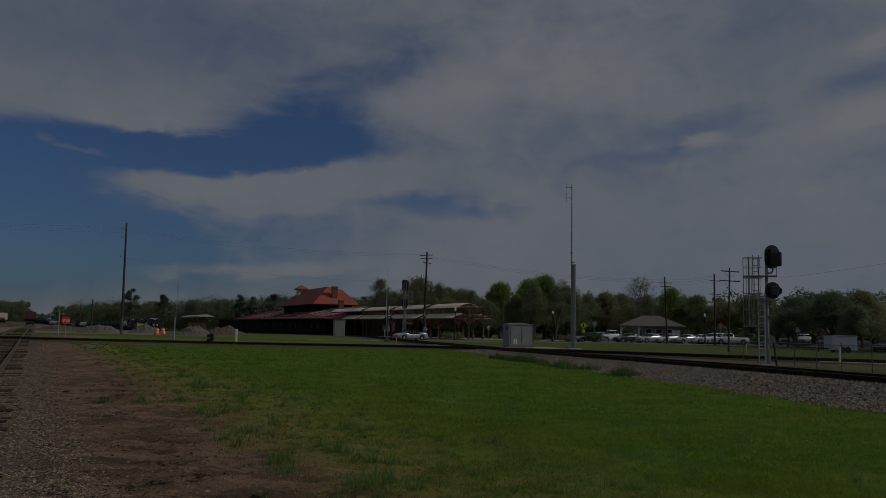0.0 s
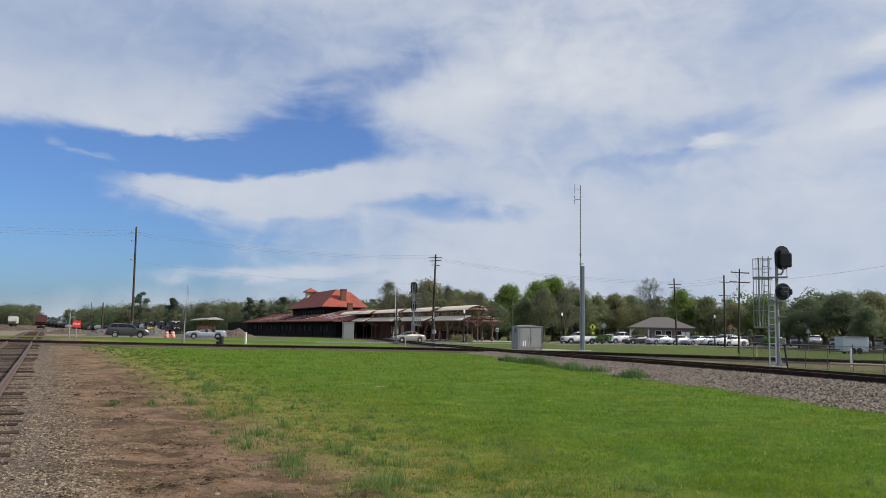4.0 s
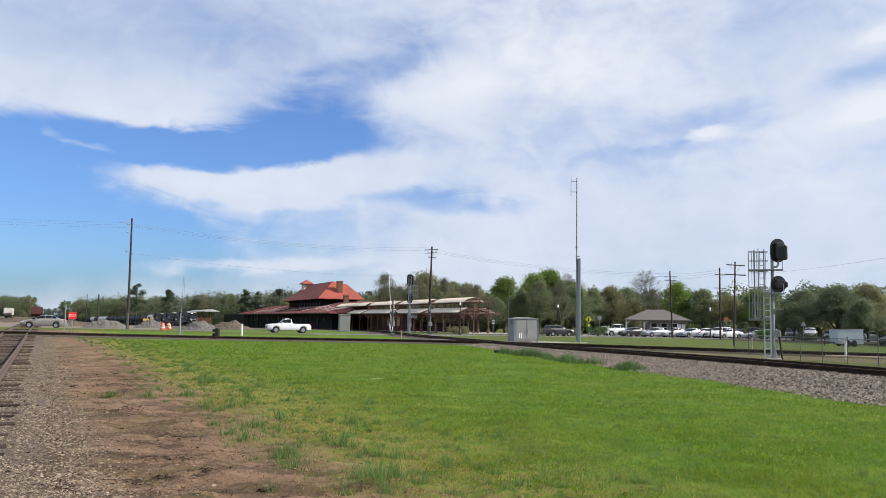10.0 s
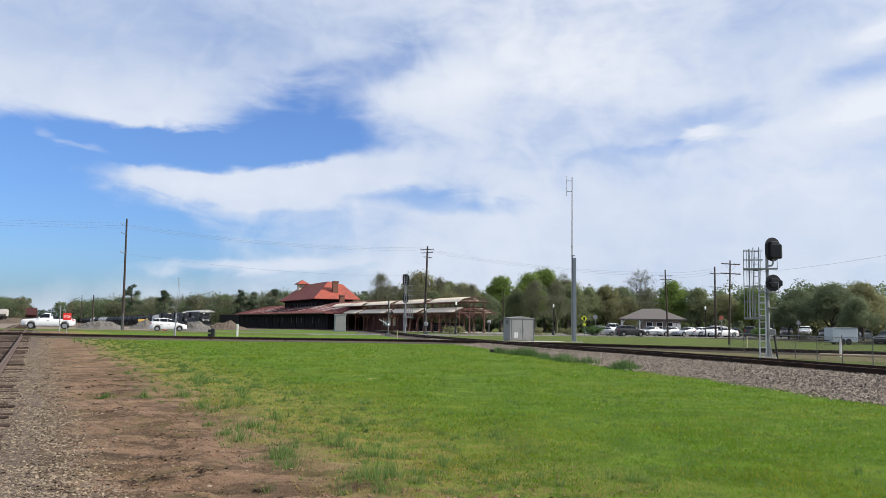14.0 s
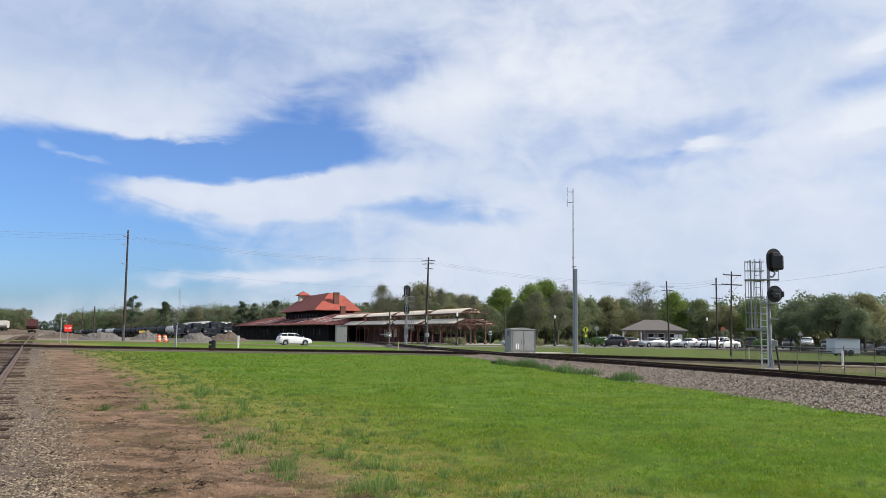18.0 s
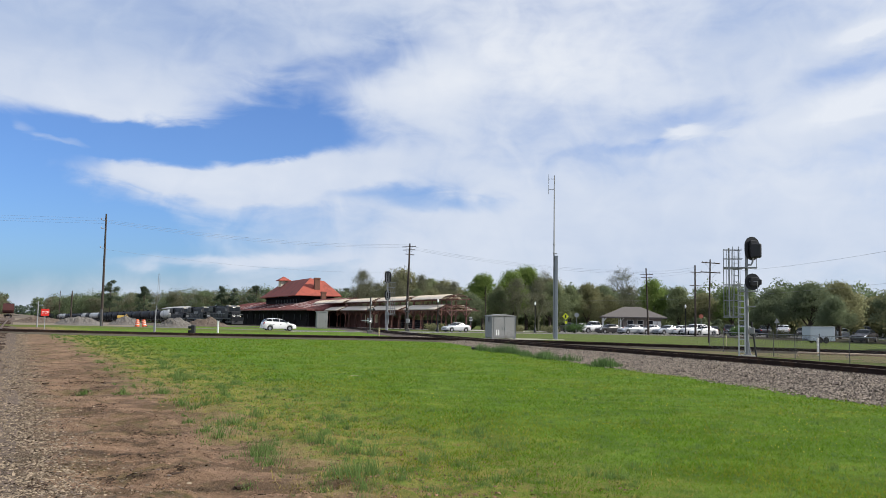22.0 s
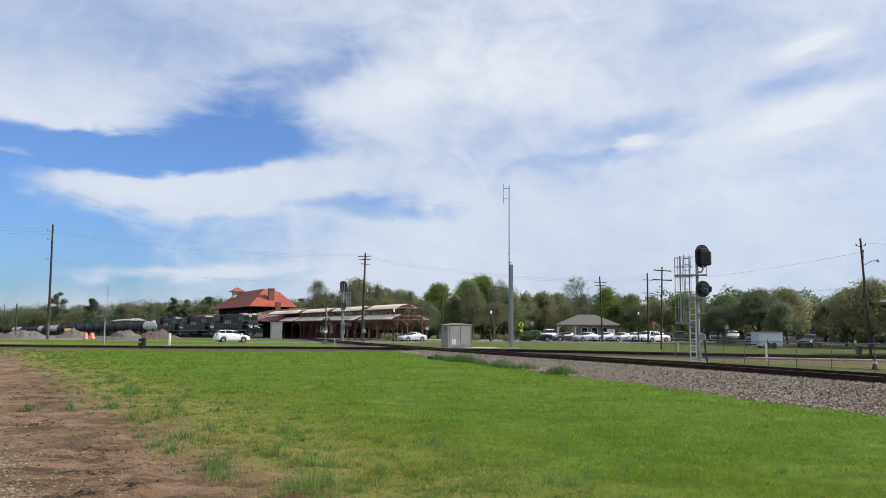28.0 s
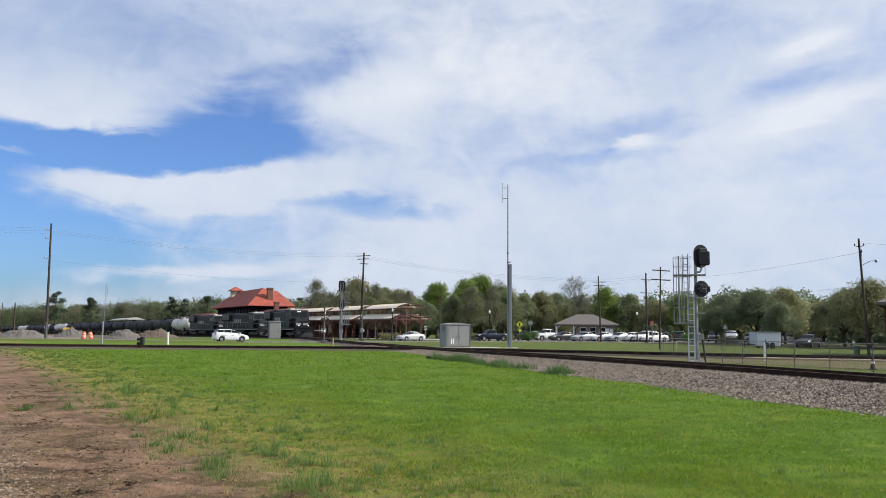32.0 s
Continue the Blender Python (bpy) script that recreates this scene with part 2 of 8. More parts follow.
M_ROOF_BROWN = mat("rusty_red_metal_roof", (0.115, 0.026, 0.024), 0.7, 0.0, vary=0.5, scale=0.4, dirt=(0.25, 0.12, 0.105), dirt_amount=0.22, island=0.35)
M_ROOF_WORN = mat("worn_pinkish_roof_sheet", (0.40, 0.29, 0.265), 0.75, vary=0.35, scale=0.8, spec=0.2, rand=0.3)
# station brick taken down to near black: the shade on it is in the colour
M_BRICK_SHADED = mat("shaded_near_black_brick", (0.015, 0.013, 0.015), 0.95, vary=0.3, scale=2, bump=0.4, bump_scale=12, spec=0.08)
M_WALL_RED = mat("rust_red_painted_wall", (0.10, 0.038, 0.03), 0.8, vary=0.25, scale=1.0)
M_STEEL_RED = mat("rust_red_steel", (0.105, 0.036, 0.027), 0.6, vary=0.25, scale=2)
M_CANOPY = mat("cream_standing_seam_roof", (0.66, 0.58, 0.47), 0.55, 0.1, vary=0.12, scale=0.8, dirt=(0.4, 0.3, 0.22), dirt_amount=0.15)
M_OLD_ROOF = mat("weathered_grey_white_roofing", (0.36, 0.355, 0.34), 0.7, vary=0.25, scale=0.5, dirt=(0.2, 0.18, 0.16), dirt_amount=0.3)
M_CHIMNEY = mat("brown_chimney_brick", (0.17, 0.075, 0.05), 0.9, vary=0.3, scale=2, bump=0.4)
M_CREAM = mat("cream_paint", (0.62, 0.56, 0.44), 0.7, vary=0.12)
M_GLASS = mat("dark_window_glass", (0.012, 0.015, 0.018), 0.12, vary=0.1, spec=0.15)
M_DARK_PANE = mat("grimy_window_glass", (0.016, 0.019, 0.024), 0.5, vary=0.2, spec=0.12)
M_WHITE = mat("white_paint", (0.78, 0.78, 0.77), 0.45, vary=0.06, scale=1.5)
M_WHITE_CAR = mat("white_car_paint", (0.74, 0.74, 0.74), 0.25, vary=0.03, spec=0.6)
M_SILVER_CAR = mat("silver_car_paint", (0.34, 0.36, 0.39), 0.28, 0.3, vary=0.05)
M_TAN_CAR = mat("pewter_car_paint", (0.27, 0.255, 0.23), 0.3, 0.25, vary=0.05)
M_DARK_CAR = mat("dark_grey_car_paint", (0.045, 0.042, 0.045), 0.25, 0.3, vary=0.06)
M_TAN_DARK = mat("graphite_car_paint", (0.055, 0.053, 0.055), 0.28, 0.2, vary=0.05)
M_SILVER_LIGHT = mat("pale_silver_car_paint", (0.52, 0.53, 0.54), 0.25, 0.2, vary=0.04)
M_NAVY_CAR = mat("navy_car_paint", (0.02, 0.026, 0.045), 0.25, 0.3, vary=0.06)
M_RIM = mat("alloy_rim", (0.45, 0.45, 0.46), 0.35, 0.8, vary=0.15, scale=8)
M_TRIM = mat("black_plastic_trim", (0.025, 0.025, 0.026), 0.6, vary=0.15)
M_RED_LENS = mat("red_lamp_lens", (0.45, 0.02, 0.015), 0.2, vary=0.1)
M_CLEAR_LENS = mat("clear_lamp_lens", (0.75, 0.76, 0.78), 0.1, vary=0.05)
M_LOCO = mat("black_locomotive_paint", (0.010, 0.0115, 0.015), 0.5, vary=0.35, scale=1.5, dirt=(0.03, 0.029, 0.028), dirt_amount=0.15, spec=0.22)
M_TANK = mat("black_tank_paint", (0.018, 0.02, 0.025), 0.55, vary=0.4, scale=1.0, dirt=(0.05, 0.045, 0.04), dirt_amount=0.15, spec=0.12)
M_TANK_GREY = mat("grey_tank_paint", (0.035, 0.037, 0.04), 0.65, vary=0.3, scale=1.0, dirt=(0.05, 0.045, 0.04), dirt_amount=0.3, spec=0.15)
M_TANK_WHITE = mat("dirty_white_tank_paint", (0.60, 0.59, 0.56), 0.5, vary=0.15, scale=1.0, dirt=(0.3, 0.25, 0.2), dirt_amount=0.2)
M_TANK_PALE = mat("chalky_hopper_paint", (0.52, 0.50, 0.47), 0.7, vary=0.2, scale=0.8, dirt=(0.25, 0.2, 0.16), dirt_amount=0.3)
M_BOXCAR = mat("oxide_red_boxcar_paint", (0.08, 0.022, 0.02), 0.7, vary=0.3, scale=1.0)
M_SIGN_RED = mat("red_sign_face", (0.62, 0.03, 0.02), 0.4, vary=0.05)
M_SIGN_YELLOW = mat("fluorescent_yellow_sign", (0.70, 0.75, 0.03), 0.4, vary=0.04)
M_ORANGE = mat("orange_barrel_plastic", (0.75, 0.13, 0.03), 0.5, vary=0.1)
M_LAMP_GLOBE = mat("white_lamp_globe", (0.85, 0.85, 0.82), 0.3, vary=0.03)
M_SHINGLE = mat("grey_shingle", (0.13, 0.115, 0.105), 0.9, vary=0.25, scale=3, bump=0.5, bump_scale=10)
M_TAN_BRICK = mat("tan_brick_wall", (0.22, 0.185, 0.165), 0.85, vary=0.2, scale=3)
M_BARK = mat("bark", (0.075, 0.06, 0.05), 0.95, vary=0.4, scale=3, bump=0.6)
M_LEAF_BRIGHT = leaf_mat("spring_green_leaves", (0.19, 0.26, 0.075))
M_LEAF_MID = leaf_mat("mid_green_leaves", (0.21, 0.245, 0.13))
M_LEAF_DARK = leaf_mat("dark_green_leaves", (0.18, 0.215, 0.125))
M_LEAF_OLIVE = leaf_mat("olive_brown_leaves", (0.245, 0.245, 0.13))
M_LEAF_FAR = leaf_mat("hazy_far_leaves", (0.165, 0.205, 0.11))
M_LEAF_FAR_OLIVE = leaf_mat("hazy_far_olive_leaves", (0.185, 0.18, 0.115))
M_TWIG = leaf_mat("bare_twigs", (0.20, 0.205, 0.135), 0.2)
M_GRASS = leaf_mat("grass_blades", (0.125, 0.235, 0.018), 0.28, 0.4, 1.1)
M_WEED = leaf_mat("weed_leaves", (0.16, 0.245, 0.075), 0.3)
M_WEED_DARK = leaf_mat("rank_weed_leaves", (0.105, 0.175, 0.062), 0.35)
M_DRY = leaf_mat("dry_grass", (0.38, 0.315, 0.10), 0.4)
M_GRASS_YELLOW = leaf_mat("yellowing_grass_blades", (0.255, 0.275, 0.035), 0.3, 0.4, 1.1)
M_DEAD = leaf_mat("withered_stalks", (0.11, 0.083, 0.045), 0.5)
M_CLOD = mat("red_earth_clods", (0.205, 0.128, 0.082), 0.95, vary=0.4, scale=10, island=0.5, spec=0.1)
M_LITTER = mat("dark_damp_litter", (0.068, 0.047, 0.034), 0.95, vary=0.4, scale=10, island=0.5, spec=0.05)
M_FLOWER = mat("yellow_flowers", (0.75, 0.62, 0.05), 0.7, vary=0.1)
M_PIPE = mat("tan_pipe_rail", (0.55, 0.42, 0.30), 0.6, vary=0.15)
M_WIRE = mat("cable", (0.20, 0.205, 0.22), 0.6, vary=0.1)
M_TRAILER = mat("white_trailer_skin", (0.44, 0.48, 0.55), 0.45, vary=0.1, scale=1.0)
M_ROCK_DARK = mat("dark_tie_splinters", (0.07, 0.048, 0.034), 0.95, vary=0.4, scale=8, bump=0.5, spec=0.08)
M_YELLOW_MACHINE = mat("yellow_machine_paint", (0.55, 0.36, 0.07), 0.5, vary=0.15)


# ---- mesh helpers ----
def finish(name, bm, material, parent=None, label="", smooth=False):
    me = bpy.data.meshes.new(name)
    bm.normal_update()
    bm.to_mesh(me)
    bm.free()
    for mm in (material if isinstance(material, (list, tuple)) else (material,)):
        me.materials.append(mm)
    if smooth:
        me.polygons.foreach_set("use_smooth", [True] * len(me.polygons))
        me.set_sharp_from_angle(angle=radians(42))
    ob = new(name, me)
    if parent is not None:
        ob.parent = parent
    if label:
        ob["label"] = label
    return ob


def part(name, bm, material, parent, label="", smooth=False):
    return finish(name, bm, material, parent, label, smooth)


def empty(name, m, label, category, group="", kind=""):
    ob = new(name)
    ob.matrix_basis = m
    return tagged(ob, label, category, group, kind)


def share(name, ob, parent, m):
    """One more piece on the mesh of ob."""
    o = new(name, ob.data)
    o.parent = parent
    o.matrix_basis = m
    return o


def box(bm, x0, x1, y0, y1, z0, z1, bevel=0.0, m=None, top=1.0):
    vs = []
    cx, cy = (x0 + x1) / 2, (y0 + y1) / 2
    for z, s in ((z0, 1.0), (z1, top)):
        for x, y in ((x0, y0), (x1, y0), (x1, y1), (x0, y1)):
            v = Vector((cx + (x - cx) * s, cy + (y - cy) * s, z))
            vs.append(bm.verts.new(m @ v if m else v))
    fs = [bm.faces.new([vs[i] for i in q]) for q in ((3, 2, 1, 0), (4, 5, 6, 7), (0, 1, 5, 4), (1, 2, 6, 5), (2, 3, 7, 6), (3, 0, 4, 7))]
    if bevel:
        es = list({e for f in fs for e in f.edges})
        bmesh.ops.bevel(bm, geom=es, offset=bevel, segments=1, affect="EDGES", profile=0.5)
    return vs


def rod(bm, a, b, r0, r1=None, n=8, caps=True):
    a, b = Vector(a), Vector(b)
    r1 = r0 if r1 is None else r1
    d = (b - a).normalized()
    u = d.orthogonal().normalized()
    w = d.cross(u)
    rings = []
    for p, r in ((a, r0), (b, r1)):
        rings.append([bm.verts.new(p + (u * math.cos(2 * math.pi * i / n) + w * math.sin(2 * math.pi * i / n)) * r) for i in range(n)])
    for i in range(n):
        bm.faces.new((rings[0][i], rings[0][(i + 1) % n], rings[1][(i + 1) % n], rings[1][i]))
    if caps:
        bm.faces.new(rings[0][::-1])
        bm.faces.new(rings[1])


def pipe(bm, pts, r, n=6):
    """One tube through pts, capped at both ends."""
    P = [Vector(p) for p in pts]
    rings = []
    for i, p in enumerate(P):
        d = (P[min(i + 1, len(P) - 1)] - P[max(i - 1, 0)]).normalized()
        ref = Vector((0, 0, 1)) if abs(d.z) < 0.8 else Vector((0, 1, 0))
        if len(P) > 2 and abs(d.y) < 0.3 and abs((P[-1] - P[0]).normalized().z) > 0.3:
            ref = Vector((0, 1, 0))
        u = d.cross(ref).normalized()
        w = u.cross(d)
        rings.append([bm.verts.new(p + (u * math.cos(2 * math.pi * k / n) + w * math.sin(2 * math.pi * k / n)) * r) for k in range(n)])
    for a, b in zip(rings, rings[1:]):
        for k in range(n):
            bm.faces.new((a[k], a[(k + 1) % n], b[(k + 1) % n], b[k]))
    bm.faces.new(rings[0][::-1])
    bm.faces.new(rings[-1])


def lathe(bm, prof, n=16, m=None, cap=True):
    """prof: (radius, height) up the z axis."""
    rings = []
    for r, h in prof:
        ring = []
        for i in range(n):
            v = Vector((r * math.cos(2 * math.pi * i / n), r * math.sin(2 * math.pi * i / n), h))
            ring.append(bm.verts.new(m @ v if m else v))
        rings.append(ring)
    for a, b in zip(rings, rings[1:]):
        for i in range(n):
            bm.faces.new((a[i], a[(i + 1) % n], b[(i + 1) % n], b[i]))
    if cap:
        bm.faces.new(rings[0][::-1])
        bm.faces.new(rings[-1])


def prism(bm, pts, y0, y1, m=None, taper=None):
    """A closed outline of (x, z) pushed from y0 to y1. taper(x, z) scales y."""
    a, b = [], []
    for x, z in pts:
        k = taper(x, z) if taper else 1.0
        va, vb = Vector((x, y0 * k, z)), Vector((x, y1 * k, z))
        a.append(bm.verts.new(m @ va if m else va))
        b.append(bm.verts.new(m @ vb if m else vb))
    n = len(pts)
    bm.faces.new(a)
    bm.faces.new(b[::-1])
    for i in range(n):
        bm.faces.new((a[i], b[i], b[(i + 1) % n], a[(i + 1) % n]))
    bmesh.ops.recalc_face_normals(bm, faces=bm.faces)


def quad(bm, *pts):
    return bm.faces.new([bm.verts.new(Vector(p)) for p in pts])


def slab(bm, pts, thick):
    """A flat panel through pts, pushed back along its normal."""
    pts = [Vector(p) for p in pts]
    nrm = (pts[1] - pts[0]).cross(pts[2] - pts[0]).normalized() * thick
    a = [bm.verts.new(p) for p in pts]
    b = [bm.verts.new(p - nrm) for p in pts]
    n = len(pts)
    bm.faces.new(a)
    bm.faces.new(b[::-1])
    for i in range(n):
        bm.faces.new((b[i], b[(i + 1) % n], a[(i + 1) % n], a[i]))


def raw(name, verts, faces, material, parent=None):
    me = bpy.data.meshes.new(name)
    me.from_pydata(verts, [], faces)
    me.materials.append(material)
    ob = new(name, me)
    if parent is not None:
        ob.parent = parent
    return ob


def sm(a, b, v):
    u = min(1.0, max(0.0, (v - a) / (b - a)))
    return u * u * (3 - 2 * u)


def gz(x, y):
    """Height of the ground: nearly level, rising a little to the yard crossing and falling beyond it."""
    fall = 0.0085 * max(0.0, min(y, 620) - 125) * sm(-20, 30, (x + 10.62) * 0.8965 + (y - 19.53) * 0.443) * (1 - 0.7 * sm(-10, 20, x))
    return 0.28 * sm(5, 75, y) * (1 - sm(-40, -12, x)) * (1 - sm(110, 180, y)) - 0.1 * sm(50, 90, y) - fall


def spline(pts, step):
    """Even points along a smooth curve through pts (Catmull-Rom)."""
    P = [Vector((x, y)) for x, y in pts]
    P = [P[0] * 2 - P[1]] + P + [P[-1] * 2 - P[-2]]
    dense = []
    for i in range(1, len(P) - 2):
        k = max(4, int((P[i + 1] - P[i]).length / 1.0))
        for j in range(k):
            t = j / k
            a, b, c, d = P[i - 1], P[i], P[i + 1], P[i + 2]
            dense.append(0.5 * ((2 * b) + (c - a) * t + (2 * a - 5 * b + 4 * c - d) * t * t + (3 * b - a - 3 * c + d) * t ** 3))
    dense.append(P[-2])
    out, left = [dense[0]], step
    for a, b in zip(dense, dense[1:]):
        seg = (b - a).length
        pos = 0.0
        while seg - pos >= left:
            pos += left
            out.append(a + (b - a) * (pos / seg))
            left = step
        left -= seg - pos
    return out


def dirs_of(pts):
    return [((pts[min(i + 1, len(pts) - 1)] - pts[max(i - 1, 0)]).normalized()) for i in range(len(pts))]


def ribbon(bm, pts, offs, zs, ground=True):
    """A strip along pts; offs are distances to the left, zs heights over the ground."""
    rows = []
    for p, d in zip(pts, dirs_of(pts)):
        n = Vector((-d.y, d.x))
        row = []
        for o, z in zip(offs, zs):
            q = p + n * o
            base = gz(p.x, p.y) if ground == "mid" else (gz(q.x, q.y) if ground else 0)
            row.append(bm.verts.new((q.x, q.y, base + z)))
        rows.append(row)
    for a, b in zip(rows, rows[1:]):
        for i in range(len(offs) - 1):
            bm.faces.new((a[i + 1], a[i], b[i], b[i + 1]))

# ---- ground ----
RAIL_P, RAIL_D = Vector((-10.62, 19.53)), Vector((-0.443, 0.8965))  # right rail of the track beside the camera
RAIL_N = Vector((0.8965, 0.443))


def ground_material():
    M = bpy.data.materials.new("grass_dirt_and_gravel_ground")
    M.use_nodes = True
    nt = M.node_tree
    N, L = nt.nodes.new, nt.links.new
    b = nt.nodes["Principled BSDF"]
    b.inputs["Roughness"].default_value = 0.95
    b.inputs["Specular IOR Level"].default_value = 0.15
    geo = N("ShaderNodeNewGeometry")
    pos = geo.outputs["Position"]

    def tex(scale, detail=6.0, rough=0.6, stretch=None):
        n = N("ShaderNodeTexNoise")
        n.inputs["Scale"].default_value, n.inputs["Detail"].default_value, n.inputs["Roughness"].default_value = scale, detail, rough
        src = pos
        if stretch:
            mp = N("ShaderNodeMapping")
            mp.inputs["Rotation"].default_value = (0, 0, radians(-26.3))
            mp.inputs["Scale"].default_value = stretch
            L(pos, mp.inputs[0])
            src = mp.outputs[0]
        L(src, n.inputs["Vector"])
        return n.outputs["Fac"]

    def m(op, a, bb=None, clamp=False):
        n = N("ShaderNodeMath")
        n.operation, n.use_clamp = op, clamp
        for i, v in enumerate((a, bb)):
            if v is None:
                continue
            if isinstance(v, (int, float)):
                n.inputs[i].default_value = v
            else:
                L(v, n.inputs[i])
        return n.outputs[0]

    def ramp(v, lo, hi):
        n = N("ShaderNodeMapRange")
        n.interpolation_type = "SMOOTHSTEP"
        L(v, n.inputs["Value"])
        n.inputs["From Min"].default_value, n.inputs["From Max"].default_value = lo, hi
        return n.outputs[0]

    def mixc(fac, a, bb, kind="MIX"):
        n = N("ShaderNodeMix")
        n.data_type, n.blend_type = "RGBA", kind
        for sock, v in (("Factor", fac), ("A", a), ("B", bb)):
            if isinstance(v, (int, float)):
                n.inputs[sock].default_value = v
            elif isinstance(v, tuple):
                n.inputs[sock].default_value = (*v, 1.0)
            else:
                L(v, n.inputs[sock])
        return n.outputs["Result"]

    dot = N("ShaderNodeVectorMath")
    dot.operation = "DOT_PRODUCT"
    L(pos, dot.inputs[0])
    dot.inputs[1].default_value = (RAIL_N.x, RAIL_N.y, 0)
    off = m("SUBTRACT", dot.outputs["Value"], RAIL_P.dot(RAIL_N))
    wob = m("MULTIPLY", m("SUBTRACT", tex(0.35, 7, 0.65), 0.5), 2.6)
    wob2 = m("MULTIPLY", m("SUBTRACT", tex(1.6, 7, 0.7), 0.5), 2.4)
    edge = m("ADD", off, m("ADD", wob, wob2))
    to_dirt = ramp(m("ADD", off, m("ADD", m("MULTIPLY", wob, 0.35), m("MULTIPLY", wob2, 0.4))), 0.9, 1.7)
    to_grass = ramp(edge, 3.0, 4.9)
    # grass: mown, with yellow and dry patches
    g = mixc(tex(0.12, 4), (0.066, 0.130, 0.010), (0.124, 0.210, 0.016))
    g = mixc(ramp(tex(0.5, 7, 0.7), 0.48, 0.70), g, (0.150, 0.195, 0.019))
    g = mixc(m("MULTIPLY", ramp(tex(0.9, 8, 0.75), 0.58, 0.78), 0.5), g, (0.185, 0.165, 0.05))
    g = mixc(1.0, g, mixc(tex(26, 4, 0.8), (0.6, 0.6, 0.6), (1.3, 1.3, 1.3)), "MULTIPLY")
    g = mixc(1.0, g, mixc(ramp(tex(1.3, 8, 0.72), 0.33, 0.67), (0.62, 0.66, 0.62), (1.22, 1.18, 1.15)), "MULTIPLY")
    # duller, darker olive turf beyond the main line
    far = N("ShaderNodeVectorMath")
    far.operation = "DOT_PRODUCT"
    L(pos, far.inputs[0])
    far.inputs[1].default_value = (0.974, 0.226, 0)
    beyond = m("MULTIPLY", ramp(far.outputs["Value"], 19.5, 22.5), m("ADD", 0.38, m("MULTIPLY", ramp(tex(0.35, 7, 0.7), 0.38, 0.62), 0.55)))
    g = mixc(beyond, g, (0.080, 0.086, 0.029))
    # thin yellowish growth where the grass gives way to bare earth
    thin = m("SUBTRACT", 1.0, ramp(edge, 4.2, 8.0))
    g = mixc(m("MULTIPLY", thin, ramp(tex(2.2, 7, 0.75), 0.36, 0.60)), g, (0.235, 0.205, 0.052))
    g = mixc(m("MULTIPLY", thin, ramp(tex(3.1, 7, 0.75), 0.50, 0.68)), g, (0.18, 0.105, 0.055))
    d = mixc(tex(0.9, 7, 0.65, (1, 0.35, 1)), (0.140, 0.088, 0.054), (0.385, 0.245, 0.155))
    d = mixc(1.0, d, mixc(tex(22, 6, 0.8), (0.4, 0.4, 0.4), (1.4, 1.4, 1.4)), "MULTIPLY")
    d = mixc(1.0, d, mixc(tex(90, 3, 0.8), (0.55, 0.55, 0.55), (1.35, 1.35, 1.35)), "MULTIPLY")
    d = mixc(m("MULTIPLY", ramp(tex(1.3, 8, 0.75, (0.5, 1.3, 1)), 0.45, 0.58), 0.75), d, (0.088, 0.058, 0.034))
    # cross ruts: bands of damp dark earth between paler crests
    mp = N("ShaderNodeMapping")
    mp.inputs["Scale"].default_value = (0.42, 1.7, 1)
    L(pos, mp.inputs[0])
    rut = N("ShaderNodeTexNoise")
    rut.inputs["Scale"].default_value, rut.inputs["Detail"].default_value, rut.inputs["Roughness"].default_value = 1.5, 9.0, 0.68
    L(mp.outputs[0], rut.inputs["Vector"])
    d = mixc(m("MULTIPLY", ramp(rut.outputs["Fac"], 0.52, 0.64), 0.8), d, (0.070, 0.048, 0.031))
    d = mixc(m("MULTIPLY", m("SUBTRACT", 1.0, ramp(rut.outputs["Fac"], 0.33, 0.44)), 0.6), d, (0.37, 0.232, 0.155))
    d = mixc(m("MULTIPLY", ramp(tex(1.1, 6, 0.7), 0.55, 0.72), 0.45), d, (0.26, 0.178, 0.105))
    d = mixc(m("MULTIPLY", ramp(tex(0.8, 8, 0.8, (1, 0.6, 1)), 0.49, 0.63), 0.55), d, (0.088, 0.082, 0.022))
    v = N("ShaderNodeTexVoronoi")
    v.inputs["Scale"].default_value = 17.0
    L(pos, v.inputs["Vector"])
    s = mixc(v.outputs["Color"], (0.145, 0.108, 0.076), (0.33, 0.258, 0.18))
    s = mixc(ramp(v.outputs["Distance"], 0.25, 0.65), s, (0.07, 0.053, 0.038))
    s = mixc(ramp(tex(1.7, 8, 0.72), 0.47, 0.62), s, (0.125, 0.090, 0.062))
    s = mixc(1.0, s, mixc(tex(0.8, 6), (0.6, 0.57, 0.54), (1.15, 1.13, 1.1)), "MULTIPLY")
    col = mixc(to_dirt, s, d)
    col = mixc(to_grass, col, g)
    L(col, b.inputs["Base Color"])
    bp = N("ShaderNodeBump")
    bp.inputs["Strength"].default_value, bp.inputs["Distance"].default_value = 1.0, 0.06
    h = m("ADD", m("ADD", m("MULTIPLY", tex(7, 8, 0.75), 1.0), m("MULTIPLY", tex(60, 3, 0.7), 0.25)), m("MULTIPLY", v.outputs["Distance"], m("MULTIPLY", m("SUBTRACT", 1.0, to_dirt), -0.6)))
    L(h, bp.inputs["Height"])
    L(bp.outputs[0], b.inputs["Normal"])
    return M


def graded(lo, hi, mid, fine, grow):
    a, out, step = mid, [mid], fine
    while a < hi:
        a += step
        out.append(min(a, hi))
        step *= grow
    a, step = mid, fine
    while a > lo:
        a -= step
        out.insert(0, max(a, lo))
        step *= grow
    return out


